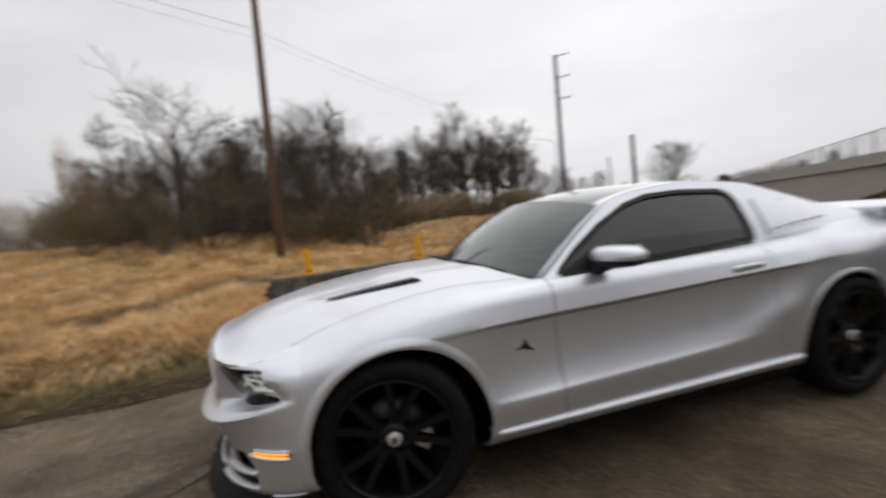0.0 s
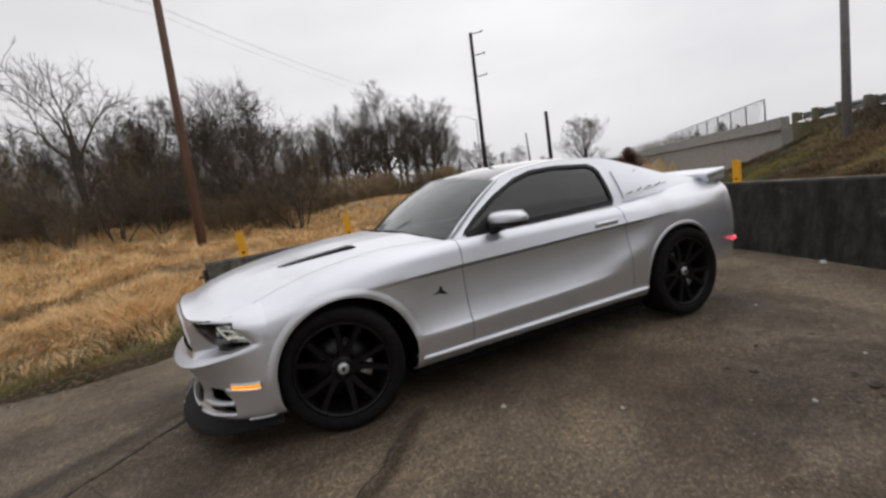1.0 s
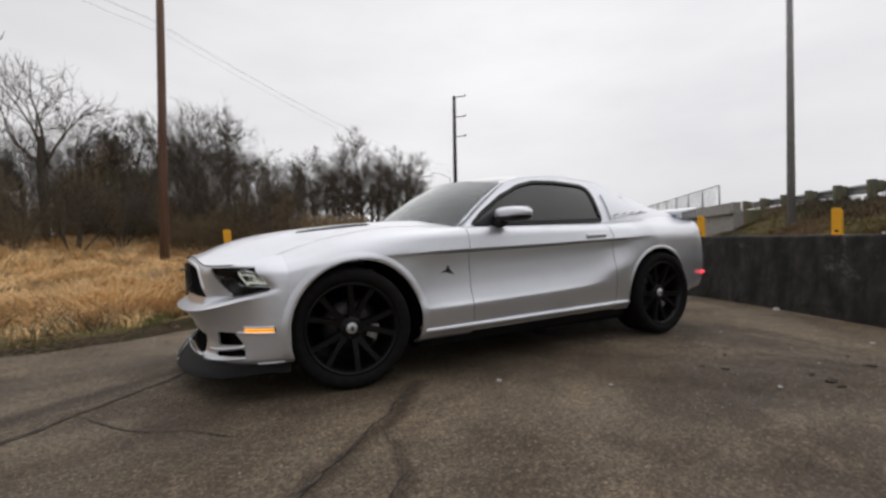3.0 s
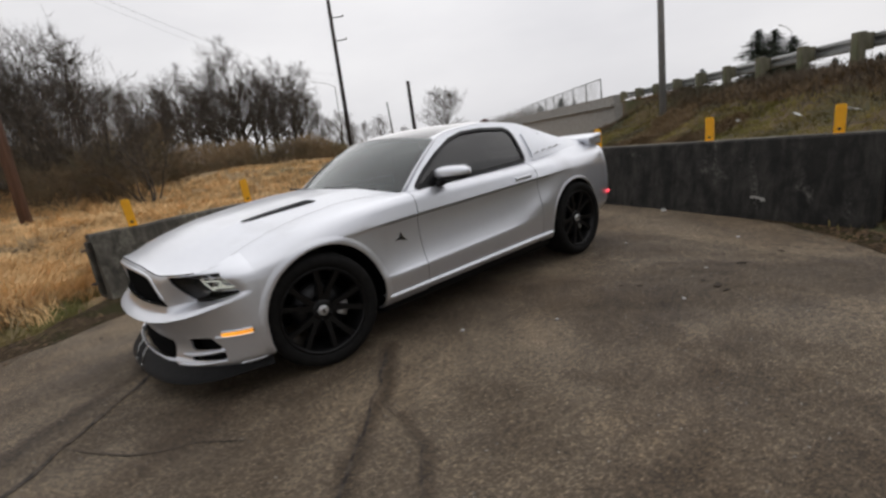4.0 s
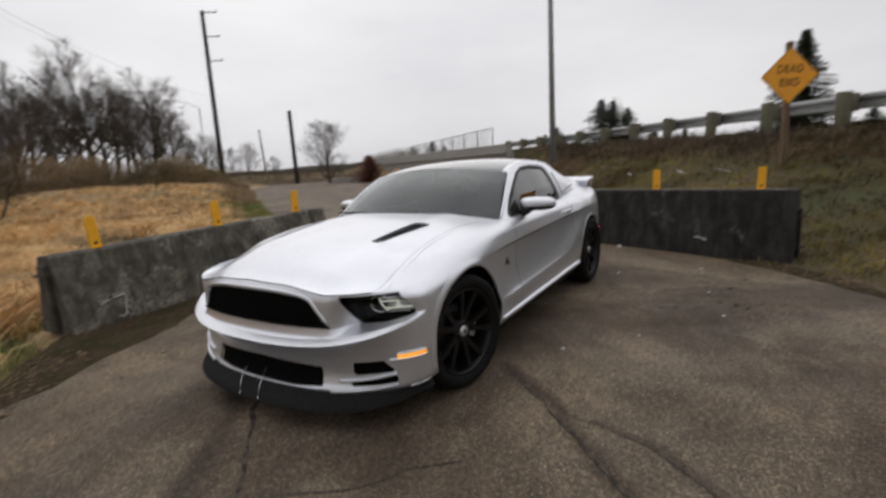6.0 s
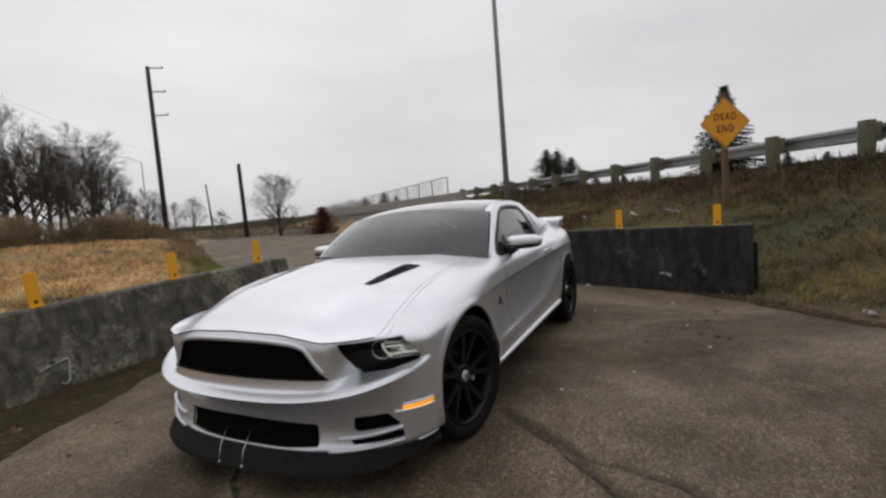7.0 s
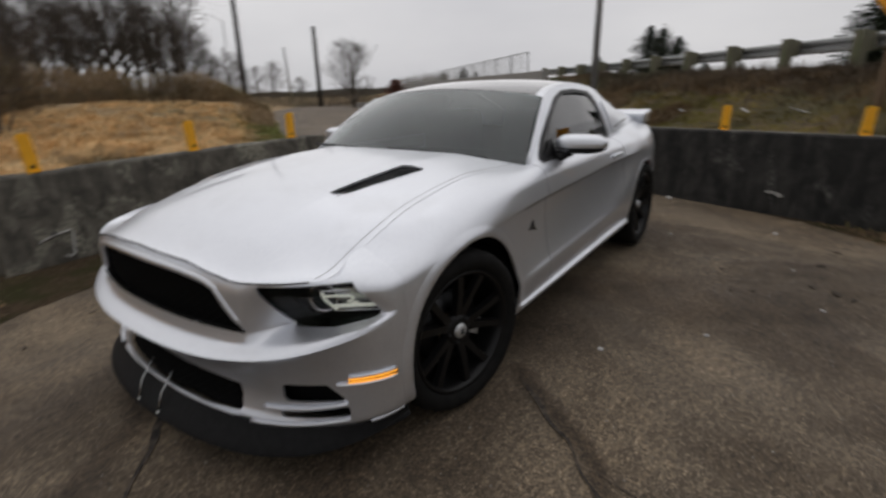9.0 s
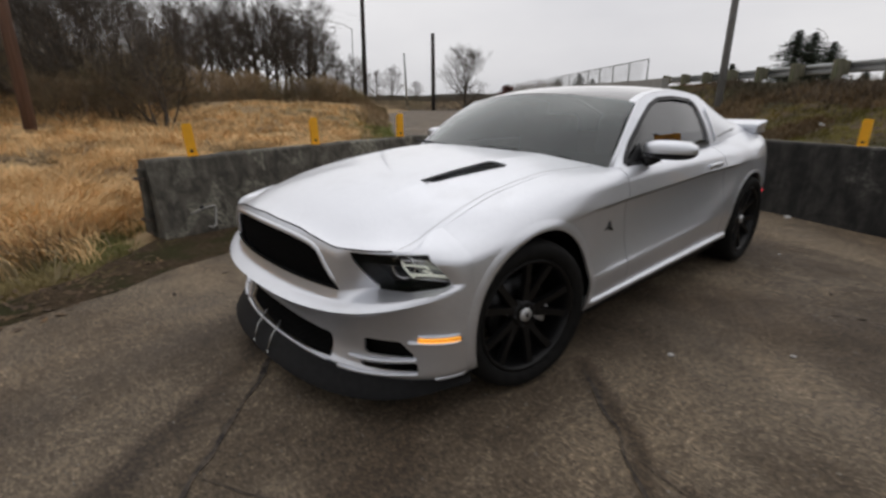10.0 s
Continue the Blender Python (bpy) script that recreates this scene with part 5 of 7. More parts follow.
# ---- bonnet ----
hood_mid = curve1((0, 0.06, 0.15, 0.30, 0.42, 0.6, 0.8, 1.0), (0.772, 0.812, 0.856, 0.902, 0.926, 0.953, 0.977, 0.988))


def hood(q, t):
    a = abs(q)
    sn0 = min(0.868, a * 0.868)
    z0 = top_edge(sn0)
    fx, fy, _ = nose_at(sn0, z0)
    rx = -0.80 + 0.185 * a * a
    x = fx + (rx - fx) * t
    edge_y, edge_z = SIDE[8][0](x) - 0.004, SIDE[8][1](x)
    y = a * edge_y
    if t < 0.12:
        y = fy + (y - fy) * t / 0.12
    mid = hood_mid(t)
    z = edge_z + (mid - edge_z) * (1 - a ** 2.6)
    z += 0.015 * max(0.0, 1 - abs(a - 0.60) / 0.20) * min(1.0, t * 3) * (1 - t * 0.6)
    z += (z0 + 0.002 - z) * (1 - t) ** 14 if t < 0.5 else 0
    return (x, math.copysign(y, q) if q else 0.0, z)


def fender_tip(s):
    """Fills the corner over the headlamp, between nose, bonnet and fender."""
    def P(k, w):
        t1 = 0.178
        hx, hy, hz = hood(1.0, t1 * k)
        lo, hi = 0.866, 1.0
        for _ in range(30):
            md = (lo + hi) / 2
            if nose_at(md, top_edge(md))[0] < hx:
                lo = md
            else:
                hi = md
        a = nose_at(lo, top_edge(lo))
        return (a[0] + (hx - a[0]) * w, s * (a[1] + (hy + 0.002 - a[1]) * w), a[2] + (hz - a[2]) * w + 0.002 * math.sin(math.pi * w))
    return P


seam = []
for k in steps(-0.868, 0.868, 60):
    z = top_edge(abs(k))
    q = nose_at(k, z)
    seam.append((q[0] - 0.0015, q[1], z + 0.001))
part("bonnet_gap", tube(seam, 0.0032, 6), DARK, car, "dark gap in front of the bonnet")
for s in (-1, 1):
    part("fender_tip", sheet(fender_tip(s), steps(0.0, 1.0, 20), steps(0, 1, 6), heart=(-1.5, 0, 0.4)), PAINT, car)
VENT = polygon_distance([(-1.595, 0.408), (-1.515, 0.472), (-1.075, 0.535), (-1.10, 0.422)])
for s in (-1, 1):
    part("bonnet_gap", tube([Vector(hood(s * 0.962, t)) for t in steps(0.05, 0.985, 40)], 0.0010, 6), DARK, car, "dark gap beside the bonnet")
bonnet = part("bonnet", sheet(hood, steps(-1, 1, 84), [0, 0.012, 0.03] + steps(0.05, 1, 62), lambda p: VENT(p.x, abs(p.y)), thick=0.010), PAINT, car, "silver bonnet with two slanted black vents")
for s in (-1, 1):
    def pan(x, y, s=s):
        return (x, s * y, 0.838 + (x + 1.58) * 0.11)
    vent = part("bonnet_vent", sheet(pan, steps(-1.62, -1.05, 10), steps(0.395, 0.545, 6), heart=(-1.3, 0, 0)), SATIN_BLACK, bonnet, "black slanted vent")
    for k in range(14):
        x = -1.545 + 0.0335 * k
        f = k / 13
        yi, yo = 0.414 + 0.012 * f, 0.462 + 0.068 * f
        part("slat", box(0.024, yo - yi, 0.004, 0.001, (0, 0, 0)), GLOSS_BLACK, vent, smooth=False, m=pose(x, s * (yi + yo) / 2, hood((yi + yo) / 2 / 0.728, (x + 2.085) / 1.36)[2] - 0.008, 0, 12, 0))
part("engine_bay", sheet(lambda q, t: (hood(q, t)[0], hood(q, t)[1], hood(q, t)[2] - 0.055), steps(-1.0, 1.0, 12), steps(0.02, 1, 14)), DARK, car, "dark inner panel under the bonnet")

# ---- greenhouse ----
edge_out = curve1((-0.56, -0.35, -0.1, 0.15, 0.5, 0.9, 1.3, 1.7, 2.05), (0.797, 0.738, 0.664, 0.625, 0.600, 0.580, 0.570, 0.595, 0.655))
edge_up = curve1((-0.56, -0.35, -0.1, 0.15, 0.5, 0.9, 1.3, 1.7, 2.05), (0.922, 1.075, 1.243, 1.300, 1.324, 1.298, 1.200, 1.080, 1.006))


def cabin_side(s, out=0.0):
    def P(x, w):
        y0, z0, y1, z1 = SIDE[8][0](x), SIDE[8][1](x), edge_out(x), edge_up(x)
        return (x, s * (y0 + (y1 - y0) * w + 0.020 * math.sin(math.pi * w) * min(1, (z1 - z0) * 4) + out), z0 + (z1 - z0) * w)
    return P


WINDOW = polygon_distance([(-0.490, 0.930), (0.30, 0.943), (0.825, 0.958), (0.835, 0.99), (0.822, 1.190), (0.802, 1.238), (0.74, 1.268), (0.43, 1.286), (0.20, 1.278), (0.03, 1.238), (-0.18, 1.146), (-0.36, 1.034), (-0.46, 0.960)])
LOUVRE = polygon_distance([(0.94, 0.975), (1.12, 1.000), (1.30, 1.025), (1.50, 1.045), (1.33, 1.125), (1.12, 1.195), (0.99, 1.215), (0.93, 1.19)])
for s in (-1, 1):
    side = part("cabin_side", sheet(cabin_side(s), grid(-0.56, 2.05, 0.026), steps(0, 1, 26), lambda p: WINDOW(p.x, p.z), thick=0.02, heart=(0.4, 0, 0.9)), PAINT, car, "silver pillar and roof rail")
    part("side_window", sheet(cabin_side(s, -0.012), grid(-0.56, 0.86, 0.03), steps(0, 1, 26), lambda p: -(WINDOW(p.x, p.z) - 0.012), thick=0.004, heart=(0.4, 0, 0.9)), TINTED, car, "dark tinted side window")
    part("window_trim", sheet(cabin_side(s, 0.003), grid(-0.52, 0.86, 0.018), steps(0, 1, 60), lambda p: max(-(WINDOW(p.x, p.z) - 0.001), -1) if WINDOW(p.x, p.z) > 0 else -(WINDOW(p.x, p.z) + 0.022) * -1, heart=(0.4, 0, 0.9)), SATIN_BLACK, car, "black window seal")
    louvre = part("quarter_cover", sheet(cabin_side(s, 0.014), grid(0.86, 1.50, 0.02), steps(0, 1, 30), lambda p: -LOUVRE(p.x, p.z), thick=0.012, heart=(0.4, 0, 0.9)), PAINT, car, "silver quarter window cover")
    for k in range(4):
        x = 1.0 + 0.115 * k
        q = cabin_side(s, 0.03)(x, 0.16 + 0.04 * k)
        part("cover_notch", box(0.055, 0.010, 0.008, 0.003), STRIPE, louvre, "dark jagged notch", m=pose(q[0], q[1], q[2], 0, -12 - 8 * (k % 2), 0))
    # gap between door and window line, and quarter joint
    part("belt_moulding", tube([(x, s * (SIDE[8][0](x) + 0.006), SIDE[8][1](x) + 0.003) for x in grid(-0.47, 0.80, 0.08)], 0.006, 6), SATIN_BLACK, car, "black belt seal")

part("windscreen", sheet(lambda q, t: ((-0.735 + 0.165 * q * q) * (1 - t) + (-0.215 + 0.10 * q * q) * t - 0.010 * math.sin(math.pi * t),
                                     q * (0.806 * (1 - t) + 0.672 * t) + 0.0,
                                     (0.958 - 0.040 * q ** 4) * (1 - t) + (1.305 - 0.060 * q * q) * t + 0.022 * math.sin(math.pi * t)),
                         steps(-0.985, 0.985, 30), steps(0, 1, 16), thick=0.005), WINDSCREEN, car, "raked windscreen reflecting the sky")
roof_mid = curve1((-0.25, -0.1, 0.2, 0.5, 0.9, 1.05), (1.298, 1.325, 1.356, 1.364, 1.344, 1.328))


def roof(a, t):
    q = a
    x0 = -0.222 + 0.10 * q * q
    x = x0 + (1.02 - x0) * t
    y1, z1 = edge_out(x), edge_up(x)
    mid = roof_mid(x)
    return (x, q * y1, z1 + (mid - z1) * (1 - abs(q) ** 2.2))


part("roof_panel", sheet(roof, steps(-0.925, 0.925, 24), steps(0, 1, 24), thick=0.01), GLOSS_BLACK, car, "glossy black roof panel")
for s in (-1, 1):
    part("roof_rail", sheet(lambda q, t: roof(s * q, t), steps(0.927, 1.0, 4), steps(0, 1, 24), lift=0.002, thick=0.01), PAINT, car)
    part("pillar", tube([(-0.575 + 0.475 * t, s * (0.805 - 0.136 * t + 0.006 * math.sin(math.pi * t)), 0.918 + 0.327 * t + 0.022 * math.sin(math.pi * t)) for t in steps(0, 1, 10)], 0.010, 8), PAINT, car, "silver windscreen pillar")
deck_mid = curve1((1.02, 1.3, 1.6, 1.85, 2.05), (1.331, 1.245, 1.130, 1.052, 1.030))


def rear(q, t):
    x = 1.02 + 1.03 * t
    y1, z1 = edge_out(x), edge_up(x)
    return (x, q * y1, z1 + (deck_mid(x) - z1) * (1 - abs(q) ** 2.5))


part("rear_window", sheet(rear, steps(-0.9, 0.9, 16), steps(0.01, 0.72, 12), lift=0.002, thick=0.005), TINTED, car, "dark tinted rear window")
part("rear_deck", sheet(rear, steps(-1, 1, 20), steps(0.722, 1, 8), thick=0.01), PAINT, car)
for s in (-1, 1):
    part("rear_pillar", sheet(lambda q, t: rear(s * q, t), steps(0.902, 1.0, 4), steps(0, 0.72, 12), thick=0.01), PAINT, car)

# tail: plan curves round the back
TAIL = 2.05
TAIL_Z = [section(TAIL)[1](k / 4) for k in range(NV * 4 + 1)]
TAIL_Y = [section(TAIL)[0](k / 4) for k in range(NV * 4 + 1)]
tail_x = curve1((0.30, 0.42, 0.60, 0.80, 0.95, 1.02), (2.22, 2.29, 2.31, 2.29, 2.28, 2.24))


def tail(th, w):
    z = TAIL_Z[0] + (TAIL_Z[-1] - TAIL_Z[0]) * w
    sn = math.sin(th)
    k = math.copysign(abs(sn) ** 0.8, sn)
    return (TAIL + (tail_x(z) - TAIL) * abs(math.cos(th)) ** 0.75, float(np.interp(z, TAIL_Z, TAIL_Y)) * k, z)


part("rear_bumper", sheet(tail, steps(-math.pi / 2, math.pi / 2, 40), steps(0, 1, 24), thick=0.01, heart=(1.6, 0, 0.6)), PAINT, car)
part("boot_lid", sheet(lambda q, t: (TAIL + (2.25 - TAIL + 0.01) * t * math.sqrt(max(0, 1 - (0.93 * q) ** 4)), q * (0.655 + 0.03 * t), 1.012 + 0.022 * (1 - q * q) - 0.008 * t), steps(-1, 1, 16), steps(0, 1, 6), thick=0.01), PAINT, car)
for s in (-1, 1):
    run = []
    for th in steps(1.27, 1.50, 6):
        q = tail(s * th, (0.475 - TAIL_Z[0]) / (TAIL_Z[-1] - TAIL_Z[0]))
        run.append((q[0] + 0.003, q[1] * 1.004, 0.475))
    part("rear_marker_lamp", tube(run, 0.017, 8), RED_LENS, car, "lit red rear side marker")
spoiler = part("spoiler", box(0.25, 1.50, 0.046, 0.018, (2.09, 0, 1.066), None, 4), PAINT, car, "silver rear wing")
for v in spoiler.data.vertices:
    v.co.z += 0.13 * (v.co.x - 2.06) - 0.020 * abs(v.co.y / 0.75) ** 6
    v.co.x -= 0.06 * abs(v.co.y / 0.75) ** 3
for s in (-1, 1):
    part("wing_foot", box(0.22, 0.10, 0.085, 0.02, (2.05, s * 0.69, 1.018), None, 3), PAINT, spoiler)
# black bar fills the gap below the wing with painted shade
part("wing_gap", box(0.16, 1.26, 0.02, 0.004, (2.09, 0, 1.034)), SATIN_BLACK, spoiler, "black bar for the shade under the wing")

# dark tub that fills the body, cabin floor and dash
part("underbody", box(4.1, 1.02, 0.36, 0.03, (0.02, 0, 0.36)), DARK, car, "dark underbody")
part("sill_floor", box(1.88, 1.72, 0.10, 0.02, (0.0, 0, 0.215)), DARK, car)
part("cabin_floor", box(2.6, 1.50, 0.04, 0.01, (0.55, 0, 0.62)), CABIN, car)
bench = box(0.20, 1.10, 0.40, 0.07, (1.16, 0, 0.79), None, 4)
part("rear_seat", bench, SADDLE, car, "red-brown leather rear seat")
for s in (-1, 1):
    part("front_seat", box(0.22, 0.50, 0.66, 0.09, (0.46, s * 0.37, 0.83), None, 4), CABIN, car, "black front seat")
part("dashboard", box(0.42, 1.46, 0.16, 0.05, (-0.42, 0, 0.86), None, 3), CABIN, car, "black dashboard")
part("cowl", box(0.20, 1.30, 0.02, 0.006, (-0.69, 0, 0.925)), SATIN_BLACK, car, "black cowl panel")
for y0, y1 in ((-0.62, 0.02), (0.08, 0.66)):
    part("wiper", tube([(-0.665, y0, 0.952), (-0.705, (y0 + y1) / 2, 0.975), (-0.715, y1, 0.982)], 0.008, 6), SATIN_BLACK, car, "black wiper arm")

# ---- door mirrors ----
for s in (-1, 1):
    shell = bmesh.new()
    bmesh.ops.create_uvsphere(shell, u_segments=28, v_segments=16, radius=1.0)
    for v in shell.verts:
        x, y, z = v.co
        flat = max(-0.55, -x) * -1
        k = lambda a: math.copysign(abs(a) ** 0.72, a)
        v.co = Vector((min(k(x), 0.35) * 0.088, k(y) * 0.140, k(z) * 0.051 * (1 - 0.10 * s * y)))
    mirror = part("door_mirror", shell, PAINT, car, "silver door mirror with black base", m=pose(-0.225, s * 0.955, 0.998, 0, 0, -s * 14))
    lower = bmesh.new()
    bmesh.ops.create_uvsphere(lower, u_segments=24, v_segments=12, radius=1.0)
    for v in lower.verts:
        x, y, z = v.co
        k = lambda a: math.copysign(abs(a) ** 0.72, a)
        v.co = Vector((min(k(x), 0.33) * 0.089, k(y) * 0.141, min(-0.30, k(z)) * 0.053))
    part("mirror_base", lower, SATIN_BLACK, mirror, "black lower shell")
    part("mirror_arm", tube([(0.0, -s * 0.05, -0.045), (-0.02, -s * 0.09, -0.062), (-0.04, -s * 0.125, -0.072)], [0.022, 0.026, 0.034], 8), SATIN_BLACK, mirror, "black arm")
    part("mirror_glass", box(0.004, 0.20, 0.085, 0.0015, (0.033, 0, 0.004)), CHROME, mirror, "mirror glass")
    # black sail panel at the front corner of the window
    part("mirror_sail", sheet(cabin_side(s, 0.004), grid(-0.50, -0.16, 0.02), steps(0, 1, 40), lambda p: -polygon_distance([(-0.465, 0.930), (-0.27, 0.937), (-0.27, 1.03), (-0.355, 0.985)])(p.x, p.z), thick=0.004, heart=(0.4, 0, 0.9)), SATIN_BLACK, car, "black corner panel behind the mirror")

# ---- wheels ----
def wheel(m):
    """A wheel standing in the x, z plane with its face to -y."""
    w = new("wheel")
    w.empty_display_size = 0.1
    w.parent = car
    w.matrix_basis = m
    w["label"] = "black multi-spoke wheel with low tyre"
    prof = [(0.258, -0.005), (0.268, -0.025), (0.295, -0.038), (0.320, -0.035), (0.336, -0.02), (0.344, 0.005), (0.346, 0.04), (0.346, 0.19), (0.343, 0.225), (0.33, 0.25), (0.29, 0.262), (0.25, 0.25)]
    part("tyre", lathe(prof, 64), RUBBER, w, "worn black tyre")
    rim = part("rim", lathe([(0.260, -0.006), (0.265, -0.018), (0.257, -0.024), (0.246, -0.016), (0.240, 0.03), (0.228, 0.10), (0.228, 0.24)], 64), WHEEL_BLACK, w, "gloss black rim")
    for k in range(5):
        for off in (-0.20, 0.20):
            a = 2 * math.pi * k / 5 + math.pi / 2 + off
            a2 = 2 * math.pi * k / 5 + math.pi / 2 + off * 1.35
            bm = bmesh.new()
            rows = []
            for r, ang, wd, y0, dp in ((0.040, a, 0.022, 0.020, 0.030), (0.10, a, 0.021, 0.012, 0.028), (0.17, (a + a2) / 2, 0.018, 0.002, 0.024), (0.247, a2, 0.021, -0.008, 0.022)):
                c, sn = math.cos(ang), math.sin(ang)
                rows.append([bm.verts.new((r * c - sn * ww, yy, r * sn + c * ww)) for ww, yy in ((-wd, y0 + dp), (-wd * 0.75, y0), (wd * 0.75, y0), (wd, y0 + dp))])
            for p, q in zip(rows, rows[1:]):
                for i in range(4):
                    bm.faces.new((p[i], p[(i + 1) % 4], q[(i + 1) % 4], q[i]))
            bm.faces.new(rows[0][::-1])
            bm.faces.new(rows[-1])
            bmesh.ops.recalc_face_normals(bm, faces=bm.faces[:])
            part("spoke", bm, WHEEL_BLACK, rim, smooth=False)
    part("hub", lathe([(0.0001, 0.008), (0.045, 0.010), (0.066, 0.018), (0.072, 0.05)], 32), WHEEL_BLACK, rim)
    for k in range(5):
        a = 2 * math.pi * k / 5 - math.pi / 2
        part("lug_nut", lathe([(0.0001, -0.006), (0.008, -0.006), (0.010, 0.012)], 6), SATIN_BLACK, rim, m=pose(0.055 * math.cos(a), 0.012, 0.055 * math.sin(a)))
    cap = part("centre_cap", lathe([(0.0001, -0.004), (0.024, -0.003), (0.031, 0.002), (0.033, 0.014)], 32), WHITE_LENS, rim, "silver centre cap with dark emblem")
    part("cap_emblem", plate([(-0.010, -0.011), (0.006, -0.013), (0.012, -0.002), (0.004, 0.004), (0.010, 0.013), (-0.006, 0.012), (-0.013, 0.002), (-0.004, -0.002)], 0.002), BLACK_DECAL, cap, "dark plain emblem", m=pose(0, -0.0065, 0))
    part("brake_disc", lathe([(0.07, 0.075), (0.165, 0.075), (0.165, 0.10), (0.07, 0.10)], 48), STEEL, w, "grey steel brake disc")
    cal = bmesh.new()
    rows = []
    for k in range(7):
        a = radians(-17 + 34 * k / 6)
        rows.append([cal.verts.new((r * math.cos(a), y, r * math.sin(a))) for r, y in ((0.105, 0.06), (0.105, 0.045), (0.165, 0.045), (0.165, 0.06))])
    for p, q in zip(rows, rows[1:]):
        for i in range(4):
            cal.faces.new((p[i], p[(i + 1) % 4], q[(i + 1) % 4], q[i]))
    cal.faces.new(rows[0][::-1])
    cal.faces.new(rows[-1])
    bmesh.ops.recalc_face_normals(cal, faces=cal.faces[:])
    part("brake_caliper", cal, CALIPER, w, "pale grey brake caliper")
    return w


def twin(ob, m):
    made = {}
    for o in (ob, *ob.children_recursive):
        c = o.copy()
        scene.collection.objects.link(c)
        made[o] = c
        c.parent = made.get(o.parent, car)
    made[ob].matrix_basis = m
    return made[ob]


first = wheel(pose(FRONT, -0.912, HUB, 0, 14, -10))
twin(first, pose(REAR, -0.918, HUB, 0, 40, 0))
twin(first, pose(FRONT, 0.912, HUB, 0, 10, 170))
twin(first, pose(REAR, 0.918, HUB, 0, 25, 180))


# ---- bare trees ----
def bare_tree(name, label, category, seed, high, r, wide, clear=0.2, mains=6, sides=(8, 6, 9), twig=0.6, fine_r=0.010, bark=None, fan=0.85, leader=False, bare=0.22, dome=False):
    """Main limbs fan out of a short trunk (or leave a leader all the way up) to a domed outline; side limbs, shoots and twigs follow."""
    ob = thing(name, label, category)
    rng = random.Random(seed)
    thick = bmesh.new()
    fine = bmesh.new()
    tv, tf = [], []
    lump = lambda d: 0.88 + 0.26 * noise.noise((d.x * 1.7 + seed, d.y * 1.7, d.z * 1.7))

    crook = 2.0 if bare > 0.33 else 1.0

    def bough(p, d, length, n, wander, up):
        wander *= crook
        pts, way = [p.copy()], d.normalized()
        for i in range(n):
            way = way + Vector((rng.gauss(0, 1), rng.gauss(0, 1), rng.gauss(0, 0.8))) * wander
            way.z += up
            way.normalize()
            pts.append(pts[-1] + way * (length / n))
        return pts

    def along(pts, t):
        f = min(len(pts) - 1.001, t * (len(pts) - 1))
        i = int(f)
        return pts[i].lerp(pts[i + 1], f - i), (pts[i + 1] - pts[i]).normalized()

    def off(way, angle):
        side = Matrix.Rotation(rng.uniform(0, 6.283), 3, way) @ way.orthogonal().normalized()
        return (way * math.cos(angle) + side * math.sin(angle)).normalized()

    def twigs(pts, count, length):
        for _ in range(count):
            at, way = along(pts, 0.15 + 0.85 * rng.random())
            d = off(way, rng.uniform(0.2, 0.95))
            d.z += 0.12
            L = length * rng.uniform(0.4, 1.25)
            sd = Matrix.Rotation(rng.uniform(0, 6.283), 3, d.normalized()) @ d.orthogonal().normalized() * fine_r * rng.uniform(0.5, 0.85)
            m = at + d * L * 0.5 + Vector((rng.gauss(0, 1), rng.gauss(0, 1), rng.gauss(0.2, 1))) * L * 0.07
            b0 = len(tv)
            tv.extend((at - sd, at + sd, m + sd * 0.6, m - sd * 0.6, at + d * L))
            tf.extend(((b0, b0 + 1, b0 + 2, b0 + 3), (b0 + 3, b0 + 2, b0 + 4)))
            if rng.random() < 0.6:
                tv.extend((m - sd * 0.5, m + sd * 0.5, m + off(d.normalized(), rng.uniform(0.4, 0.9)) * L * 0.55))
                tf.append((b0 + 5, b0 + 6, b0 + 7))

    def dress(pts, length, rad, level):
        """Side limbs on a limb, shoots on those, twigs on all."""
        count = max(2, round(sides[level] * min(1.0, length / (0.8 * wide)))) if level == 0 else sides[level]
        for k in range(count):
            t = (bare if level == 0 else 0.22) + (0.98 - (bare if level == 0 else 0.22)) * (k + rng.random()) / count
            at, way = along(pts, t)
            d = off(way, rng.uniform(0.55, 1.0))
            d.z += 0.10
            L = length * (0.36 + 0.26 * (1 - t)) * rng.uniform(0.75, 1.25)
            q = bough(at, d, L, 3, 0.10, 0.03)
            rr = max(fine_r, rad * (1 - 0.7 * t) * 0.45)
            tube(q, [rr, rr * 0.75, max(fine_r * 0.7, rr * 0.5), fine_r * 0.4], 4 if level == 0 else 3, fine, False)
            if level == 0:
                dress(q, L, rr, 1)
            else:
                twigs(q, max(3, round(sides[2] * min(1.0, L / (0.22 * wide)))), min(twig, L * 1.1))
        twigs(pts[len(pts) // 2:], sides[2], twig)

    if leader:
        trunk = bough(Vector((0, 0, -0.2)), Vector((rng.gauss(0, 0.03), rng.gauss(0, 0.03), 1)), high * (0.80 if dome else 0.97), 8, 0.018 if dome else 0.05, 0.05)
        tube(trunk, [max(fine_r, r * (1 - 0.95 * i / 8)) for i in range(9)], 7, thick, False)
        for k in range(mains):
            t = clear + (0.96 - clear) * (k + rng.random()) / mains
            at, way = along(trunk, t)
            g = (t - clear) / (1 - clear)
            L = wide * (1.15 - 0.80 * g) * rng.uniform(0.7, 1.2) * min(1.0, 0.5 + 2.5 * g)
            if dome:
                L = wide * math.sqrt(max(0.12, 1 - ((g - 0.36) / 0.68) ** 2)) * rng.uniform(0.75, 1.1)
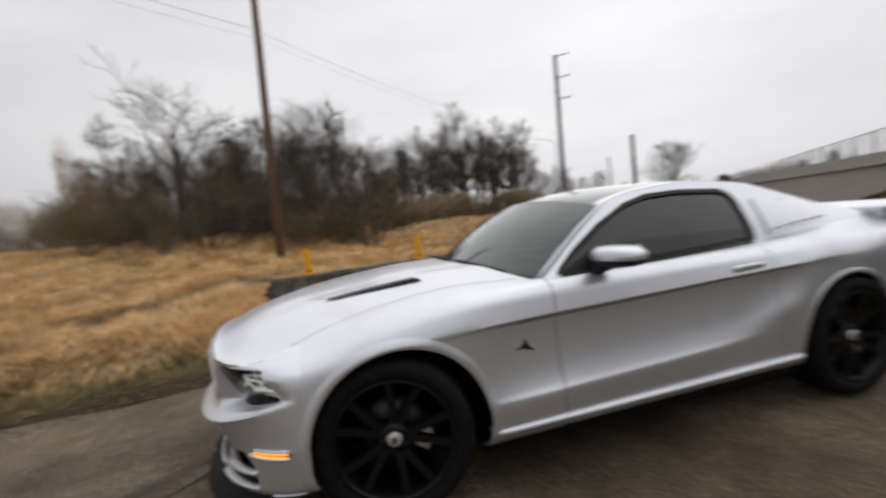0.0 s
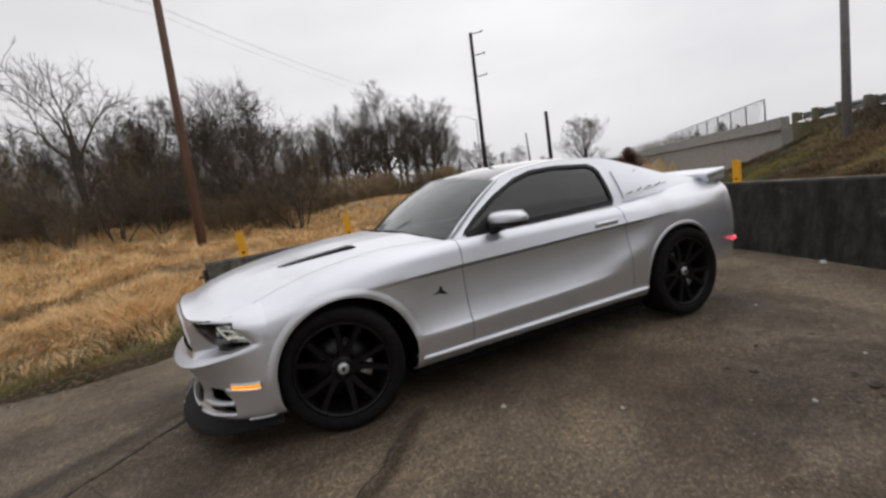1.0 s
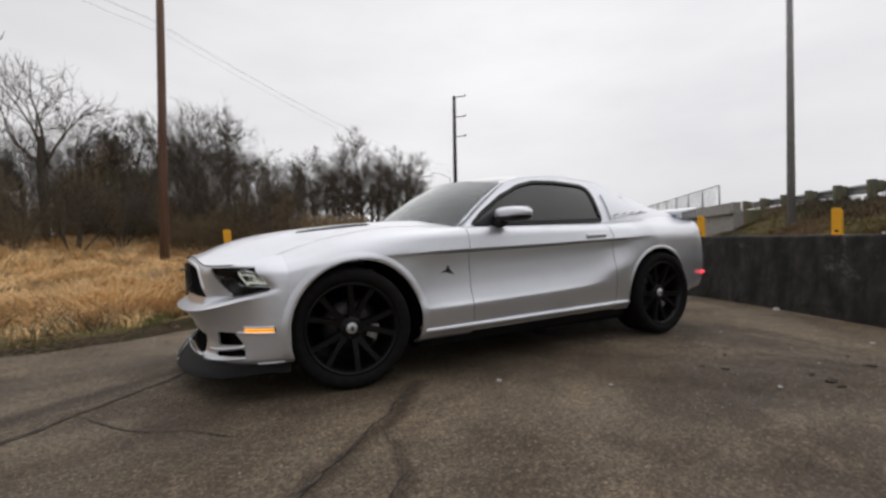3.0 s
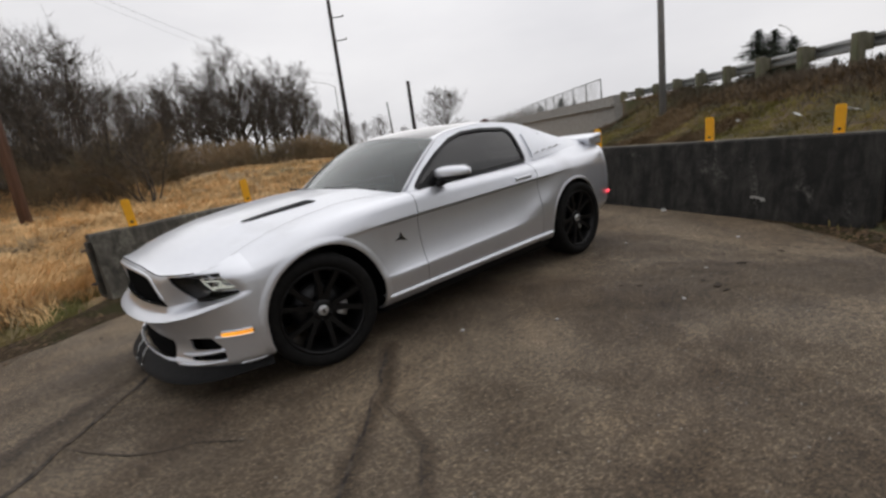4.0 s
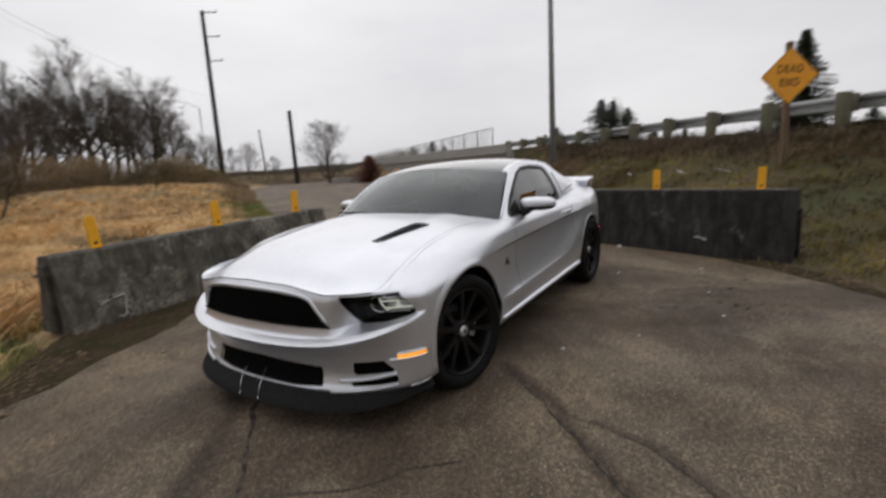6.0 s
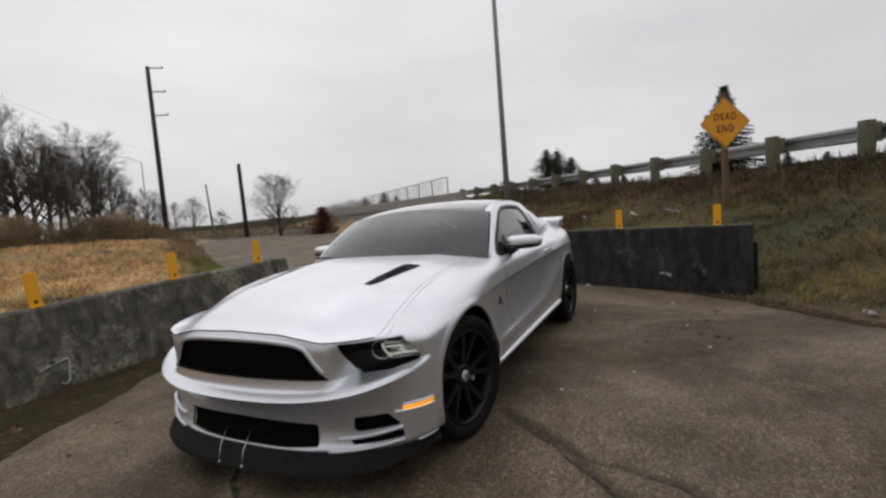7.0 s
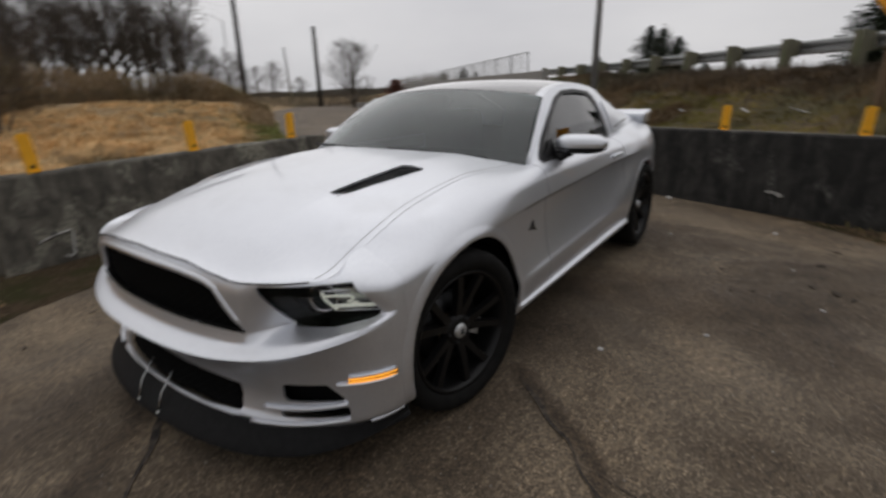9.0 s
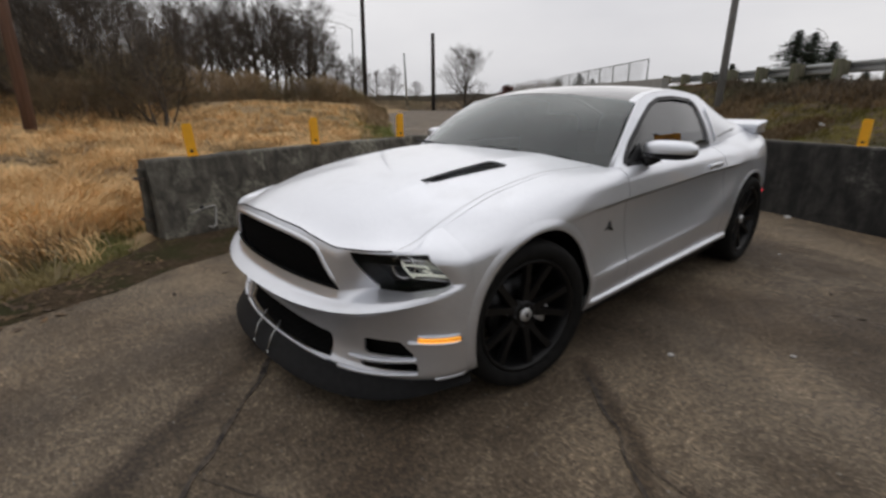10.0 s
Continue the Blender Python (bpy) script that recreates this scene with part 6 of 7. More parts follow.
            d = off(Vector((0, 0, 1)), rng.uniform(0.75, 1.2) - 0.55 * g if dome else rng.uniform(0.6, 1.0))
            q = bough(at, d, L, 4, 0.08, 0.09)
            rr = max(fine_r, r * (1 - 0.9 * t) * 0.55)
            tube(q, [rr, rr * 0.8, rr * 0.6, rr * 0.42, fine_r * 0.5], 5, fine, False)
            dress(q, L, rr, 0)
    else:
        for k in range(mains):
            a = 6.283 * (k * 0.618 + 0.1 * rng.random())
            th = fan * math.sqrt((k + 0.35) / mains) * rng.uniform(0.9, 1.1)
            d = Vector((math.cos(a) * math.sin(th), math.sin(a) * math.sin(th), math.cos(th)))
            base = Vector((0, 0, high * clear * rng.uniform(0.75, 1.2))) if clear > 0.05 else Vector((math.cos(a) * 0.04 * high, math.sin(a) * 0.04 * high, -0.1))
            # how far it is to the dome in that direction
            L = lump(d) / math.sqrt((math.sin(th) / wide) ** 2 + (math.cos(th) / (high - base.z)) ** 2) * (1.0 if math.cos(th) > 0.35 else 0.9)
            q = bough(base, d, L * 0.86, 6, 0.09, 0.008)
            rr = r * (0.66 if clear > 0.05 else 0.9) * rng.uniform(0.75, 1.05)
            tube(q, [max(fine_r * 0.8, rr * (1 - 0.15 * i)) for i in range(7)], 6, fine if clear > 0.05 else thick, False)
            dress(q, L, rr, 0)
        if clear > 0.05:
            tube(bough(Vector((0, 0, -0.2)), Vector((rng.gauss(0, 0.05), rng.gauss(0, 0.05), 1)), high * clear * 1.25 + 0.2, 4, 0.03, 0.0), [r * 1.2, r, r * 0.93, r * 0.9, r * 0.6], 8, thick, False)
    b0 = len(tv)
    fine.verts.index_update()
    tv += [v.co.copy() for v in fine.verts]
    tf += [tuple(v.index + b0 for v in f.verts) for f in fine.faces]
    fine.free()
    part("trunk", thick, bark or BARK, ob)
    tw = from_lists("crown", [tuple(v) for v in tv], tf, bark or TWIG, ob, False)
    tw["label"] = "tangle of bare limbs and twigs"
    return ob


HUB_AT = Vector((-2.6, -3.0))


def stand(az, dist):
    x, y = HUB_AT.x + dist * math.cos(radians(az)), HUB_AT.y + dist * math.sin(radians(az))
    return x, y, land(x, y) - 0.05


random.seed(21)
FIELD_TREE = "slender leafless grey-brown tree at the edge of the field"
kinds = [bare_tree("bare_tree", FIELD_TREE, "tree", 31, 8.0, 0.14, 2.3, 0.24, 18, (7, 5, 8), 0.55, 0.010, leader=True),
         bare_tree("bare_tree", FIELD_TREE, "tree", 32, 8.0, 0.11, 2.2, 0.10, 7, (9, 6, 8), 0.60, 0.010, fan=0.42, bare=0.30),
         bare_tree("bare_tree", FIELD_TREE, "tree", 34, 8.0, 0.10, 1.6, 0.30, 15, (6, 5, 8), 0.55, 0.009, leader=True),
         bare_tree("bare_tree", FIELD_TREE, "tree", 37, 8.0, 0.12, 2.6, 0.16, 6, (9, 6, 8), 0.60, 0.010, fan=0.55, bare=0.32)]
forked = bare_tree("bare_tree", "tall forked leafless tree with crooked upswept limbs", "tree", 43, 8.0, 0.13, 2.7, 0.42, 6, (6, 4, 5), 0.5, 0.012, fan=0.62, bare=0.34)
OAK = "large spreading leafless oak with dark crooked limbs"
oaks = [bare_tree("bare_tree", OAK, "tree", 61, 10.0, 0.27, 4.0, 0.24, 19, (8, 6, 9), 0.45, 0.0085, leader=True, bare=0.34, dome=True),
        bare_tree("bare_tree", OAK, "tree", 64, 10.0, 0.24, 3.4, 0.30, 16, (8, 6, 9), 0.45, 0.0085, leader=True, bare=0.34, dome=True),
        bare_tree("bare_tree", OAK, "tree", 67, 10.0, 0.29, 4.3, 0.20, 19, (8, 6, 9), 0.45, 0.0085, leader=True, bare=0.34, dome=True)]
shrubs = [bare_tree("bare_shrub", "many-stemmed leafless brown shrub in dry grass", "shrub", 81 + k, 4.0, 0.06, 2.0, 0.0, 9, (8, 6, 9), 0.45, 0.0085, bark=BRUSH_BARK, fan=0.62) for k in range(3)]


def set_out(protos, spots, group, wide=1.0):
    """Stands copies at (bearing, distance, height factor)."""
    used = set()
    for i, (az, dist, size) in enumerate(spots):
        pr = protos[i % len(protos)]
        x, y, z = stand(az, dist)
        m = pose(x, y, z, 0, 0, random.uniform(0, 360)) @ Matrix.Diagonal((size * wide, size * wide, size, 1))
        if pr.name in used:
            ob = copy_thing(pr, m)
        else:
            pr.matrix_basis = m
            used.add(pr.name)
            ob = pr
        ob["group"] = group


def by_top(spots, unit, eye=1.25):
    """(bearing, distance, elevation of the top) into size factors."""
    return [(az, d, (eye + d * math.tan(radians(el)) - stand(az, d)[2]) / unit) for az, d, el in spots]


row = [(92.8, 30, 12.6), (87.0, 31, 14.8), (83.6, 30.5, 14.6), (98.0, 31, 11.8), (95.4, 34, 12.4), (101.0, 33, 11.0), (106.2, 29, 13.2), (108.4, 33, 9.5), (103.2, 33, 12.0), (97.0, 33, 12.0), (94.6, 31, 12.2), (91.6, 32, 12.8),
       (88.4, 33, 12.6), (85.6, 29.5, 14.4), (84.2, 34, 12.2), (82.2, 30, 13.6), (80.2, 34, 10.4), (78.0, 37, 9.0), (76.2, 38, 8.6), (101.4, 36, 10.5), (90.0, 37, 11.0)]
set_out([forked], by_top([(99.4, 27.5, 17.4)], 7.6), "bare trees along the field")
set_out(kinds, by_top(row, 7.6), "bare trees along the field")
grove = [(78.9, 47, 8.5), (76.6, 50, 8.1), (74.6, 50, 9.5), (72.6, 52, 10.3), (70.9, 48, 11.5), (69.2, 52, 12.9), (67.5, 49, 12.4), (65.8, 53, 11.9), (64.2, 50, 11.1), (62.6, 52, 9.1), (61.4, 54, 6.2), (71.8, 56, 10.1), (68.3, 57, 11.6), (66.6, 58, 10.4), (73.6, 58, 9.3), (70.0, 60, 10.6), (64.9, 60, 9.9), (63.4, 57, 8.9), (75.8, 57, 8.3)]
grove += [(60.3, 74, 5.4), (59.2, 80, 4.9), (57.9, 88, 4.5), (56.4, 96, 4.3), (54.8, 100, 3.8), (51.9, 120, 2.9)]
set_out(oaks, by_top(grove, 9.3), "oak grove")
thicket = []
for k in range(42):
    az = 63 + 47 * (k + random.random() * 0.8) / 42
    far = 26.5 + 13 * max(0.0, min(1.0, (84 - az) / 16)) + random.uniform(-1.5, 4)
    thicket.append((az, far, random.uniform(0.9, 1.35) * (1.0 if az > 77 else 0.45)))
for k in range(14):
    az = 109 + 24 * (k + random.random()) / 14
    thicket.append((az, random.uniform(38, 48), random.uniform(1.0, 1.4)))
thicket += [(101.5, 22.5, 0.75), (88.6, 22.5, 0.95), (86.4, 21.5, 0.85), (83.5, 22.0, 1.15), (80.7, 22.6, 1.10), (79.0, 25.0, 1.15), (82.0, 25.5, 1.3), (85.5, 25, 1.25)]
set_out(shrubs, thicket, "brown thicket under the trees")
stems = bare_tree("bare_shrub", "dark leaning bare stems in a clump at the field edge", "shrub", 91, 5.0, 0.055, 1.7, 0.0, 6, (6, 5, 7), 0.45, 0.009, bark=TWIG, fan=0.50, bare=0.34)
set_out([stems], [(97.2, 23, 0.95), (93.6, 24, 0.90), (88.2, 24, 1.05), (82.6, 23.5, 1.15), (79.4, 21.5, 1.0), (101.8, 24, 0.9), (85.2, 25, 1.2)], "dark stems before the thicket")
round_tree = bare_tree("bare_tree", "round-crowned leafless tree beside the bend", "tree", 98, 6.9, 0.19, 3.5, 0.08, 26, (7, 5, 7), 0.34, 0.009, leader=True, bare=0.30, dome=True)
x, y, z = stand(46.7, 57)
round_tree.matrix_basis = pose(x, y, z + 0.1)


def tangle(name, label, count, seed, spot, mat):
    """Countless thin stems; spot(rng) gives a place, the height of the growth there and its share of short pieces."""
    bv, bf = [], []
    rng = random.Random(seed)
    for k in range(count):
        x, y, z, top = spot(rng)
        u = rng.random() ** 1.15 * top
        z += u * 0.85
        h = rng.uniform(0.35, 1.0) * min(1.0, 0.4 + top * 0.25)
        dx, dy, dz = rng.gauss(0, 0.33) * h, rng.gauss(0, 0.33) * h, rng.uniform(0.15, 1.0) * h
        w = rng.uniform(0.005, 0.014)
        a = rng.uniform(0, 3.14)
        ca, sa = math.cos(a) * w, math.sin(a) * w
        b0 = len(bv)
        bv += [(x - ca, y - sa, z), (x + ca, y + sa, z), (x + dx * 0.4 + ca, y + dy * 0.4 + sa, z + dz * 0.55), (x + dx * 0.4 - ca, y + dy * 0.4 - sa, z + dz * 0.55), (x + dx, y + dy, z + dz)]
        bf += [(b0, b0 + 1, b0 + 2, b0 + 3), (b0 + 3, b0 + 2, b0 + 4)]
    return tagged(from_lists(name, bv, bf, mat, smooth=False), label, "undergrowth", kind="stuff")


def under_trees(rng):
    while True:
        az = rng.uniform(56, 110)
        far = 30.0 + 13 * max(0.0, min(1.0, (86 - az) / 18)) + abs(rng.gauss(0, 4.0)) - 1.0
        x, y, z = stand(az, far)
        n = noise.noise((x * 0.30, y * 0.30, 2)) + 0.35 * noise.noise((x * 1.1, y * 1.1, 3))
        if n > -0.10 or rng.random() < 0.14:
            return x, y, z, max(0.4, (3.9 + 3.2 * n)) * (1.0 if az > 77 else 0.14 + 0.34 * min(1.0, (az - 56) / 8))


def far_hedge(rng):
    az = rng.uniform(108, 136)
    x, y, z = stand(az, rng.uniform(38, 50))
    return x, y, z, 4.3 + 2.2 * noise.noise((x * 0.2, y * 0.2, 5)) + noise.noise((x * 0.7, y * 0.7, 5))


def bend_hedge(rng):
    az = rng.uniform(36, 63)
    x, y, z = stand(az, rng.uniform(61, 78))
    return x, y, z, (1.7 if az < 51 else 1.9) + 1.2 * noise.noise((x * 0.2, y * 0.2, 6))


def field_tip(rng):
    t = rng.random()
    x = 10.5 + 8 * t + rng.gauss(0, 0.5)
    y = left_edge(x) + abs(rng.gauss(1.2, 0.9)) + 0.25
    return x, y, land(x, y), 0.15 + 0.38 * max(0.0, noise.noise((x * 0.8, y * 0.8, 4)) + 0.3)


def bank_top(rng):
    t, e = rng.uniform(-7, 16), abs(rng.gauss(0.2, 0.75)) + 0.1
    p = RAIL_AT + RAIL_WAY * t + RAIL_OUT * e
    n = noise.noise((p.x * 0.7, p.y * 0.7, 4))
    return p.x, p.y, land(p.x, p.y), max(0.03, 0.04 + 0.13 * n)


tangle("undergrowth", "tangled brown undergrowth below bare trees", 82000, 7, under_trees, BRUSH)
tangle("undergrowth", "low brown hedge beyond the field", 26000, 8, far_hedge, BRUSH)
tangle("undergrowth", "dark olive-brown hedge beyond the bend", 26000, 9, bend_hedge, BRUSH_DARK)
tangle("undergrowth", "dead brown weeds along the old road", 5000, 10, field_tip, BRUSH)
tangle("undergrowth", "dead brown brambles along the guard rail", 12000, 11, bank_top, BRUSH_DARK)

# ---- grass ----
def blades(name, spots, mat, label, height, lean=0.6, per=12, seed=1, width=0.006, radius=0.16):
    rng = random.Random(seed)
    v, f = [], []
    for x, y, k in spots:
        z = land(x, y) - 0.01
        aim = noise.noise((x * 0.9, y * 0.9, 7)) * 7.5
        for _ in range(per):
            a = aim + rng.gauss(0, 0.9)
            h = height * k * rng.uniform(0.5, 1.25)
            r = rng.uniform(0, radius)
            t = rng.uniform(0, 6.28)
            bx, by = x + r * math.cos(t), y + r * math.sin(t)
            bend = lean * h * rng.uniform(0.3, 1.6)
            dx, dy = math.cos(a) * bend, math.sin(a) * bend
            w = width * rng.uniform(0.7, 1.5)
            sx, sy = -math.sin(t) * w, math.cos(t) * w
            b0 = len(v)
            v += [(bx - sx, by - sy, z), (bx + sx, by + sy, z), (bx + dx * 0.35 + sx * 0.8, by + dy * 0.35 + sy * 0.8, z + h * 0.62), (bx + dx * 0.35 - sx * 0.8, by + dy * 0.35 - sy * 0.8, z + h * 0.62),
                  (bx + dx, by + dy, z + h * rng.uniform(0.75, 1.0))]
            f += [(b0, b0 + 1, b0 + 2, b0 + 3), (b0 + 3, b0 + 2, b0 + 4)]
    return tagged(from_lists(name, v, f, mat, smooth=False), label, "grass", kind="stuff")


rng = random.Random(3)
near, mid, green, hollows = [], [], [], []
for _ in range(60000):
    az, d = rng.uniform(48, 152), 4.5 * (7.5 ** rng.random())
    x, y = HUB_AT.x + d * math.cos(radians(az)), HUB_AT.y + d * math.sin(radians(az))
    gap = (y - left_edge(x)) * (1.0 if x < 2.5 else 0.55)
    if gap < -0.12 or (x > 2.0 and gap < 0.12):
        continue
    if -2.3 < x < 1.9 and gap < 0.75:
        continue
    patch = noise.noise((x * 0.5, y * 0.5, 1))
    if gap < 1.3:
        if rng.random() < 0.35 + 0.6 * gap:
            green.append((x, y, 0.45 + 0.5 * max(0.0, gap)))
        if rng.random() < (gap - 0.5) * 0.6:
            near.append((x, y, 0.6))
    elif d < 14:
        if patch < -0.20:
            hollows.append((x, y, 0.7))
        if patch > -0.24:
            near.append((x, y, 0.70 + 0.7 * max(-0.4, patch) + 0.5 * max(0.0, noise.noise((x * 1.4, y * 1.4, 8)))))
    else:
        mid.append((x, y, 0.8 + 0.5 * max(-0.4, patch)))
rng.shuffle(near)
# dark blades put the deep shadows of the hollows into their colour
blades("dead_weeds", hollows[:1500], BRUSH_DARK, "low weeds coloured dark for the deep shade in field hollows", 0.12, 1.0, 12, 9, 0.006, 0.22)
rng.shuffle(mid)
blades("dry_grass", near[:6600], STRAW, "matted straw-coloured dry grass in the field", 0.34, 0.9, 13, 1, 0.0055)
blades("dry_grass", mid[:8500], STRAW, "matted straw-coloured dry grass in the field", 0.33, 0.9, 10, 2, 0.011, 0.3)
clumps = [(x + rng.gauss(0, 0.35), y + rng.gauss(0, 0.35), rng.uniform(0.6, 1.2)) for x, y, k in (near[6600:7000] + mid[8500:8900]) if noise.noise((x * 0.7, y * 0.7, 21)) > 0.02 for _ in range(9)]
clumps += [(x + rng.gauss(0, 0.5), y + rng.gauss(0, 0.5), rng.uniform(0.5, 1.1)) for x, y, k in mid[8900:10400] if x > 1.5 and noise.noise((x * 0.35, y * 0.35, 23)) > -0.05 for _ in range(6)]
blades("dead_weeds", clumps, BRUSH, "dark brown dead weeds in matted clumps in the field", 0.26, 1.1, 9, 4, 0.007, 0.22)
lush = [(x, left_edge(x) + g, 1.0 - 0.15 * g) for x, g in ((rng.uniform(3.5, 12.5), 0.15 + abs(rng.gauss(0.0, 1.5))) for _ in range(2600))]
blades("green_grass", lush, material("verge_green", (0.150, 0.175, 0.040), 0.9, 0.0, (0.250, 0.245, 0.075), 0.8, 5, color3=(0.20, 0.15, 0.07), scale3=0.5, spread3=(0.5, 0.65), rand=0.3), "green grass along the bend of the old road", 0.14, 0.8, 12, 10, 0.008, 0.2)
moss = []
for _ in range(1500):
    x = rng.uniform(-5.5, -1.95)
    u = abs(rng.gauss(0, 0.42))
    if u < 1 and noise.noise((x * 1.6, u * 2, 31)) > -0.2 - 0.3 * (x < -3):
        moss.append((x, left_edge(x) + 0.1 - u * (verge_in(x) + 0.1) * 0.8, 0.35 + 0.4 * rng.random()))
blades("short_grass", moss, GREEN, "low green and brown grass creeping over the dirt", 0.075, 1.0, 12, 8, 0.0035, 0.07)
blades("short_grass", green[:5200], GREEN, "short green and brown grass along the asphalt", 0.11, 0.8, 14, 3, 0.004, 0.16)
slope, tufts = [], []
for _ in range(26000):
    t, e = rng.uniform(-9, 17), rng.uniform(0.1, 5.4)
    p = RAIL_AT + RAIL_WAY * t + RAIL_OUT * e
    if e > 4.7 and p.x < 4.4 and rng.random() < 0.7:
        continue
    if math.hypot(p.x + 2.6, p.y + 2.5) < 3.2 or (p.x < 4.5 and e > 4.9):
        continue
    patch = noise.noise((p.x * 0.45, p.y * 0.45, 12))
    (tufts if patch > 0.14 + 0.10 * max(0.0, t - 2) or e < 1.6 + 1.3 * patch else slope).append((p.x, p.y, 0.8 + 0.4 * patch))
blades("bank_grass", slope[:8500], BANK_GREEN, "short green and brown grass on the bank", 0.11, 0.8, 10, 5, 0.006, 0.2)
blades("bank_grass", tufts[:5200], material("brown_bank_grass", (0.105, 0.070, 0.033), 0.95, 0, (0.205, 0.135, 0.066), 0.8, 5, color3=(0.085, 0.055, 0.035), scale3=0.5, rand=0.3), "brown withered grass on the bank", 0.20, 0.9, 10, 6, 0.006, 0.2)


# ---- conifers and red bush ----
def conifer(seed, high, wide, mat, name, label, category, dense=1.0, start=0.06, shape=0.85, sag=0.30):
    rng = random.Random(seed)
    ob = thing(name, label, category)
    part("trunk", tube([(0, 0, -0.3), (0, 0, high * 0.5), (0, 0, high)], [high * 0.016, high * 0.01, 0.01], 6), BARK, ob)
    v, f = [], []
    n = int(high * 26 * dense)
    for k in range(n):
        t = start + (1 - start) * (k + rng.random()) / n
        reach = wide * (1 - t) ** shape * rng.uniform(0.55, 1.15) + 0.10
        a = k * 2.4 + rng.uniform(-0.4, 0.4)
        z = high * t
        ca, sa = math.cos(a), math.sin(a)
        m = max(4, int(reach * 10))
        for q in range(m):
            s = (q + 0.5) / m
            px, py, pz = ca * reach * s, sa * reach * s, z - reach * sag * s + reach * 0.16 * s * s
            for _ in range(4):
                L, th = rng.uniform(0.20, 0.50) * (0.7 + 0.4 * (1 - s)) * max(0.55, high / 9), a + rng.uniform(-1.4, 1.4)
                w = L * 0.24
                dx, dy = math.cos(th), math.sin(th)
                dz = rng.uniform(-0.7, 0.25)
                ux, uy, uz = -dy * w, dx * w, rng.uniform(-0.7, 0.7) * w
                b0 = len(v)
                v += [(px - ux, py - uy, pz - uz), (px + ux, py + uy, pz + uz), (px + dx * L, py + dy * L, pz + dz * L)]
                f.append((b0, b0 + 1, b0 + 2))
    from_lists("crown", v, f, mat, ob, False)
    return ob


big = conifer(1, 8.6, 4.7, NEEDLE, "conifer", "tall dark conifer with loose drooping limbs", "tree", 1.0, 0.06, 0.90, 0.42)
small = conifer(2, 5.5, 4.2, NEEDLE, "conifer", "dark green conifer beyond the ramp", "tree", 1.5, 0.06, 0.75)


def put(ob, az, dist, z, size=1.0, copy=True):
    x, y = -3.52 + dist * math.cos(radians(az)), -2.1 + dist * math.sin(radians(az))
    m = pose(x, y, z, 0, 0, az * 7) @ Matrix.Scale(size, 4)
    if copy:
        return copy_thing(ob, m)
    ob.matrix_basis = m
    return ob


put(big, -4.4, 46, 0.8, 1.0, False)
put(small, 13.8, 62, 1.6, 1.12, False)
for az, d, z, k in ((12.6, 65, 1.5, 1.02), (11.1, 60, 1.3, 0.82), (-22, 60, 1.0, 1.2), (5.5, 80, 1.0, 0.55), (8.5, 82, 1.0, 0.6), (-9.5, 60, 0.8, 0.55), (-12.5, 62, 0.8, 0.5), (20, 78, 1.2, 0.6), (16.5, 70, 1.2, 0.42), (18.7, 74, 1.2, 0.72), (33.2, 120, 1.5, 0.9), (35.5, 130, 1.5, 0.8), (31.8, 118, 1.5, 0.7)):
    put(small, az, d, z, k)
bush = conifer(5, 2.7, 2.6, RED_LEAF, "red_bush", "red-brown bush beside the far road", "shrub", 2.4, 0.02, 0.55)
put(bush, 40.7, 49, 0.0, 1.0, False)

# low pale rail by the bend
rl = thing("road_barrier", "low pale concrete rail at the bend", "barrier", pose(33.6, 35.2, 0.0, 0, 0, -35))
part("rail", box(7.0, 0.3, 0.55, 0.04, (3.5, 0, 0.3)), CONCRETE_PALE, rl, smooth=False)

# ---- far hills and woods ----
hv, hf = [], []
N = 220
for k in range(N + 1):
    a = radians(-75 + 230 * k / N)
    r = 620
    h = 10 + 5 * noise.noise((math.cos(a) * 3, math.sin(a) * 3, 1)) + 2.5 * noise.noise((math.cos(a) * 14, math.sin(a) * 14, 2))
    for rr, z in ((r, -2), (r, h * 0.9), (r + 60, h * 1.1), (r + 130, -2)):
        hv.append((rr * math.cos(a), rr * math.sin(a), z + (1.6 * noise.noise((k * 0.9, rr, 3)) if z > 0 else 0)))
for k in range(N):
    for q in range(3):
        hf.append((k * 4 + q, (k + 1) * 4 + q, (k + 1) * 4 + q + 1, k * 4 + q + 1))
tagged(from_lists("far_woods", hv, hf, FAR_WOOD, smooth=False), "grey hazy line of far woods", "woods", kind="stuff")


# unseen woods added to close the place behind the camera and darken reflections
wv, wf = [], []
rng = random.Random(19)
for k in range(9000):
    az = rng.uniform(150, 322)
    far = rng.uniform(46, 62)
    x, y = far * math.cos(radians(az)), far * math.sin(radians(az))
    top = 3.2 + 1.6 * noise.noise((x * 0.12, y * 0.12, 5)) + 1.5 * noise.noise((x * 0.5, y * 0.5, 6))
    h = top * rng.uniform(0.25, 1.0)
    w = rng.uniform(0.15, 0.5)
    a = rng.uniform(0, 3.14)
    dx, dy = rng.uniform(-0.8, 0.8), rng.uniform(-0.8, 0.8)
    ca, sa = math.cos(a) * w, math.sin(a) * w
    b0 = len(wv)
    wv += [(x - ca * 0.4, y - sa * 0.4, -0.1), (x + ca * 0.4, y + sa * 0.4, -0.1), (x + dx * 0.5 + ca, y + dy * 0.5 + sa, h * 0.6), (x + dx * 0.5 - ca, y + dy * 0.5 - sa, h * 0.6), (x + dx, y + dy, h)]
    wf += [(b0, b0 + 1, b0 + 2, b0 + 3), (b0 + 3, b0 + 2, b0 + 4)]
tagged(from_lists("woods", wv, wf, BRUSH), "unseen brown woods added behind the camera for reflections", "woods", kind="stuff")

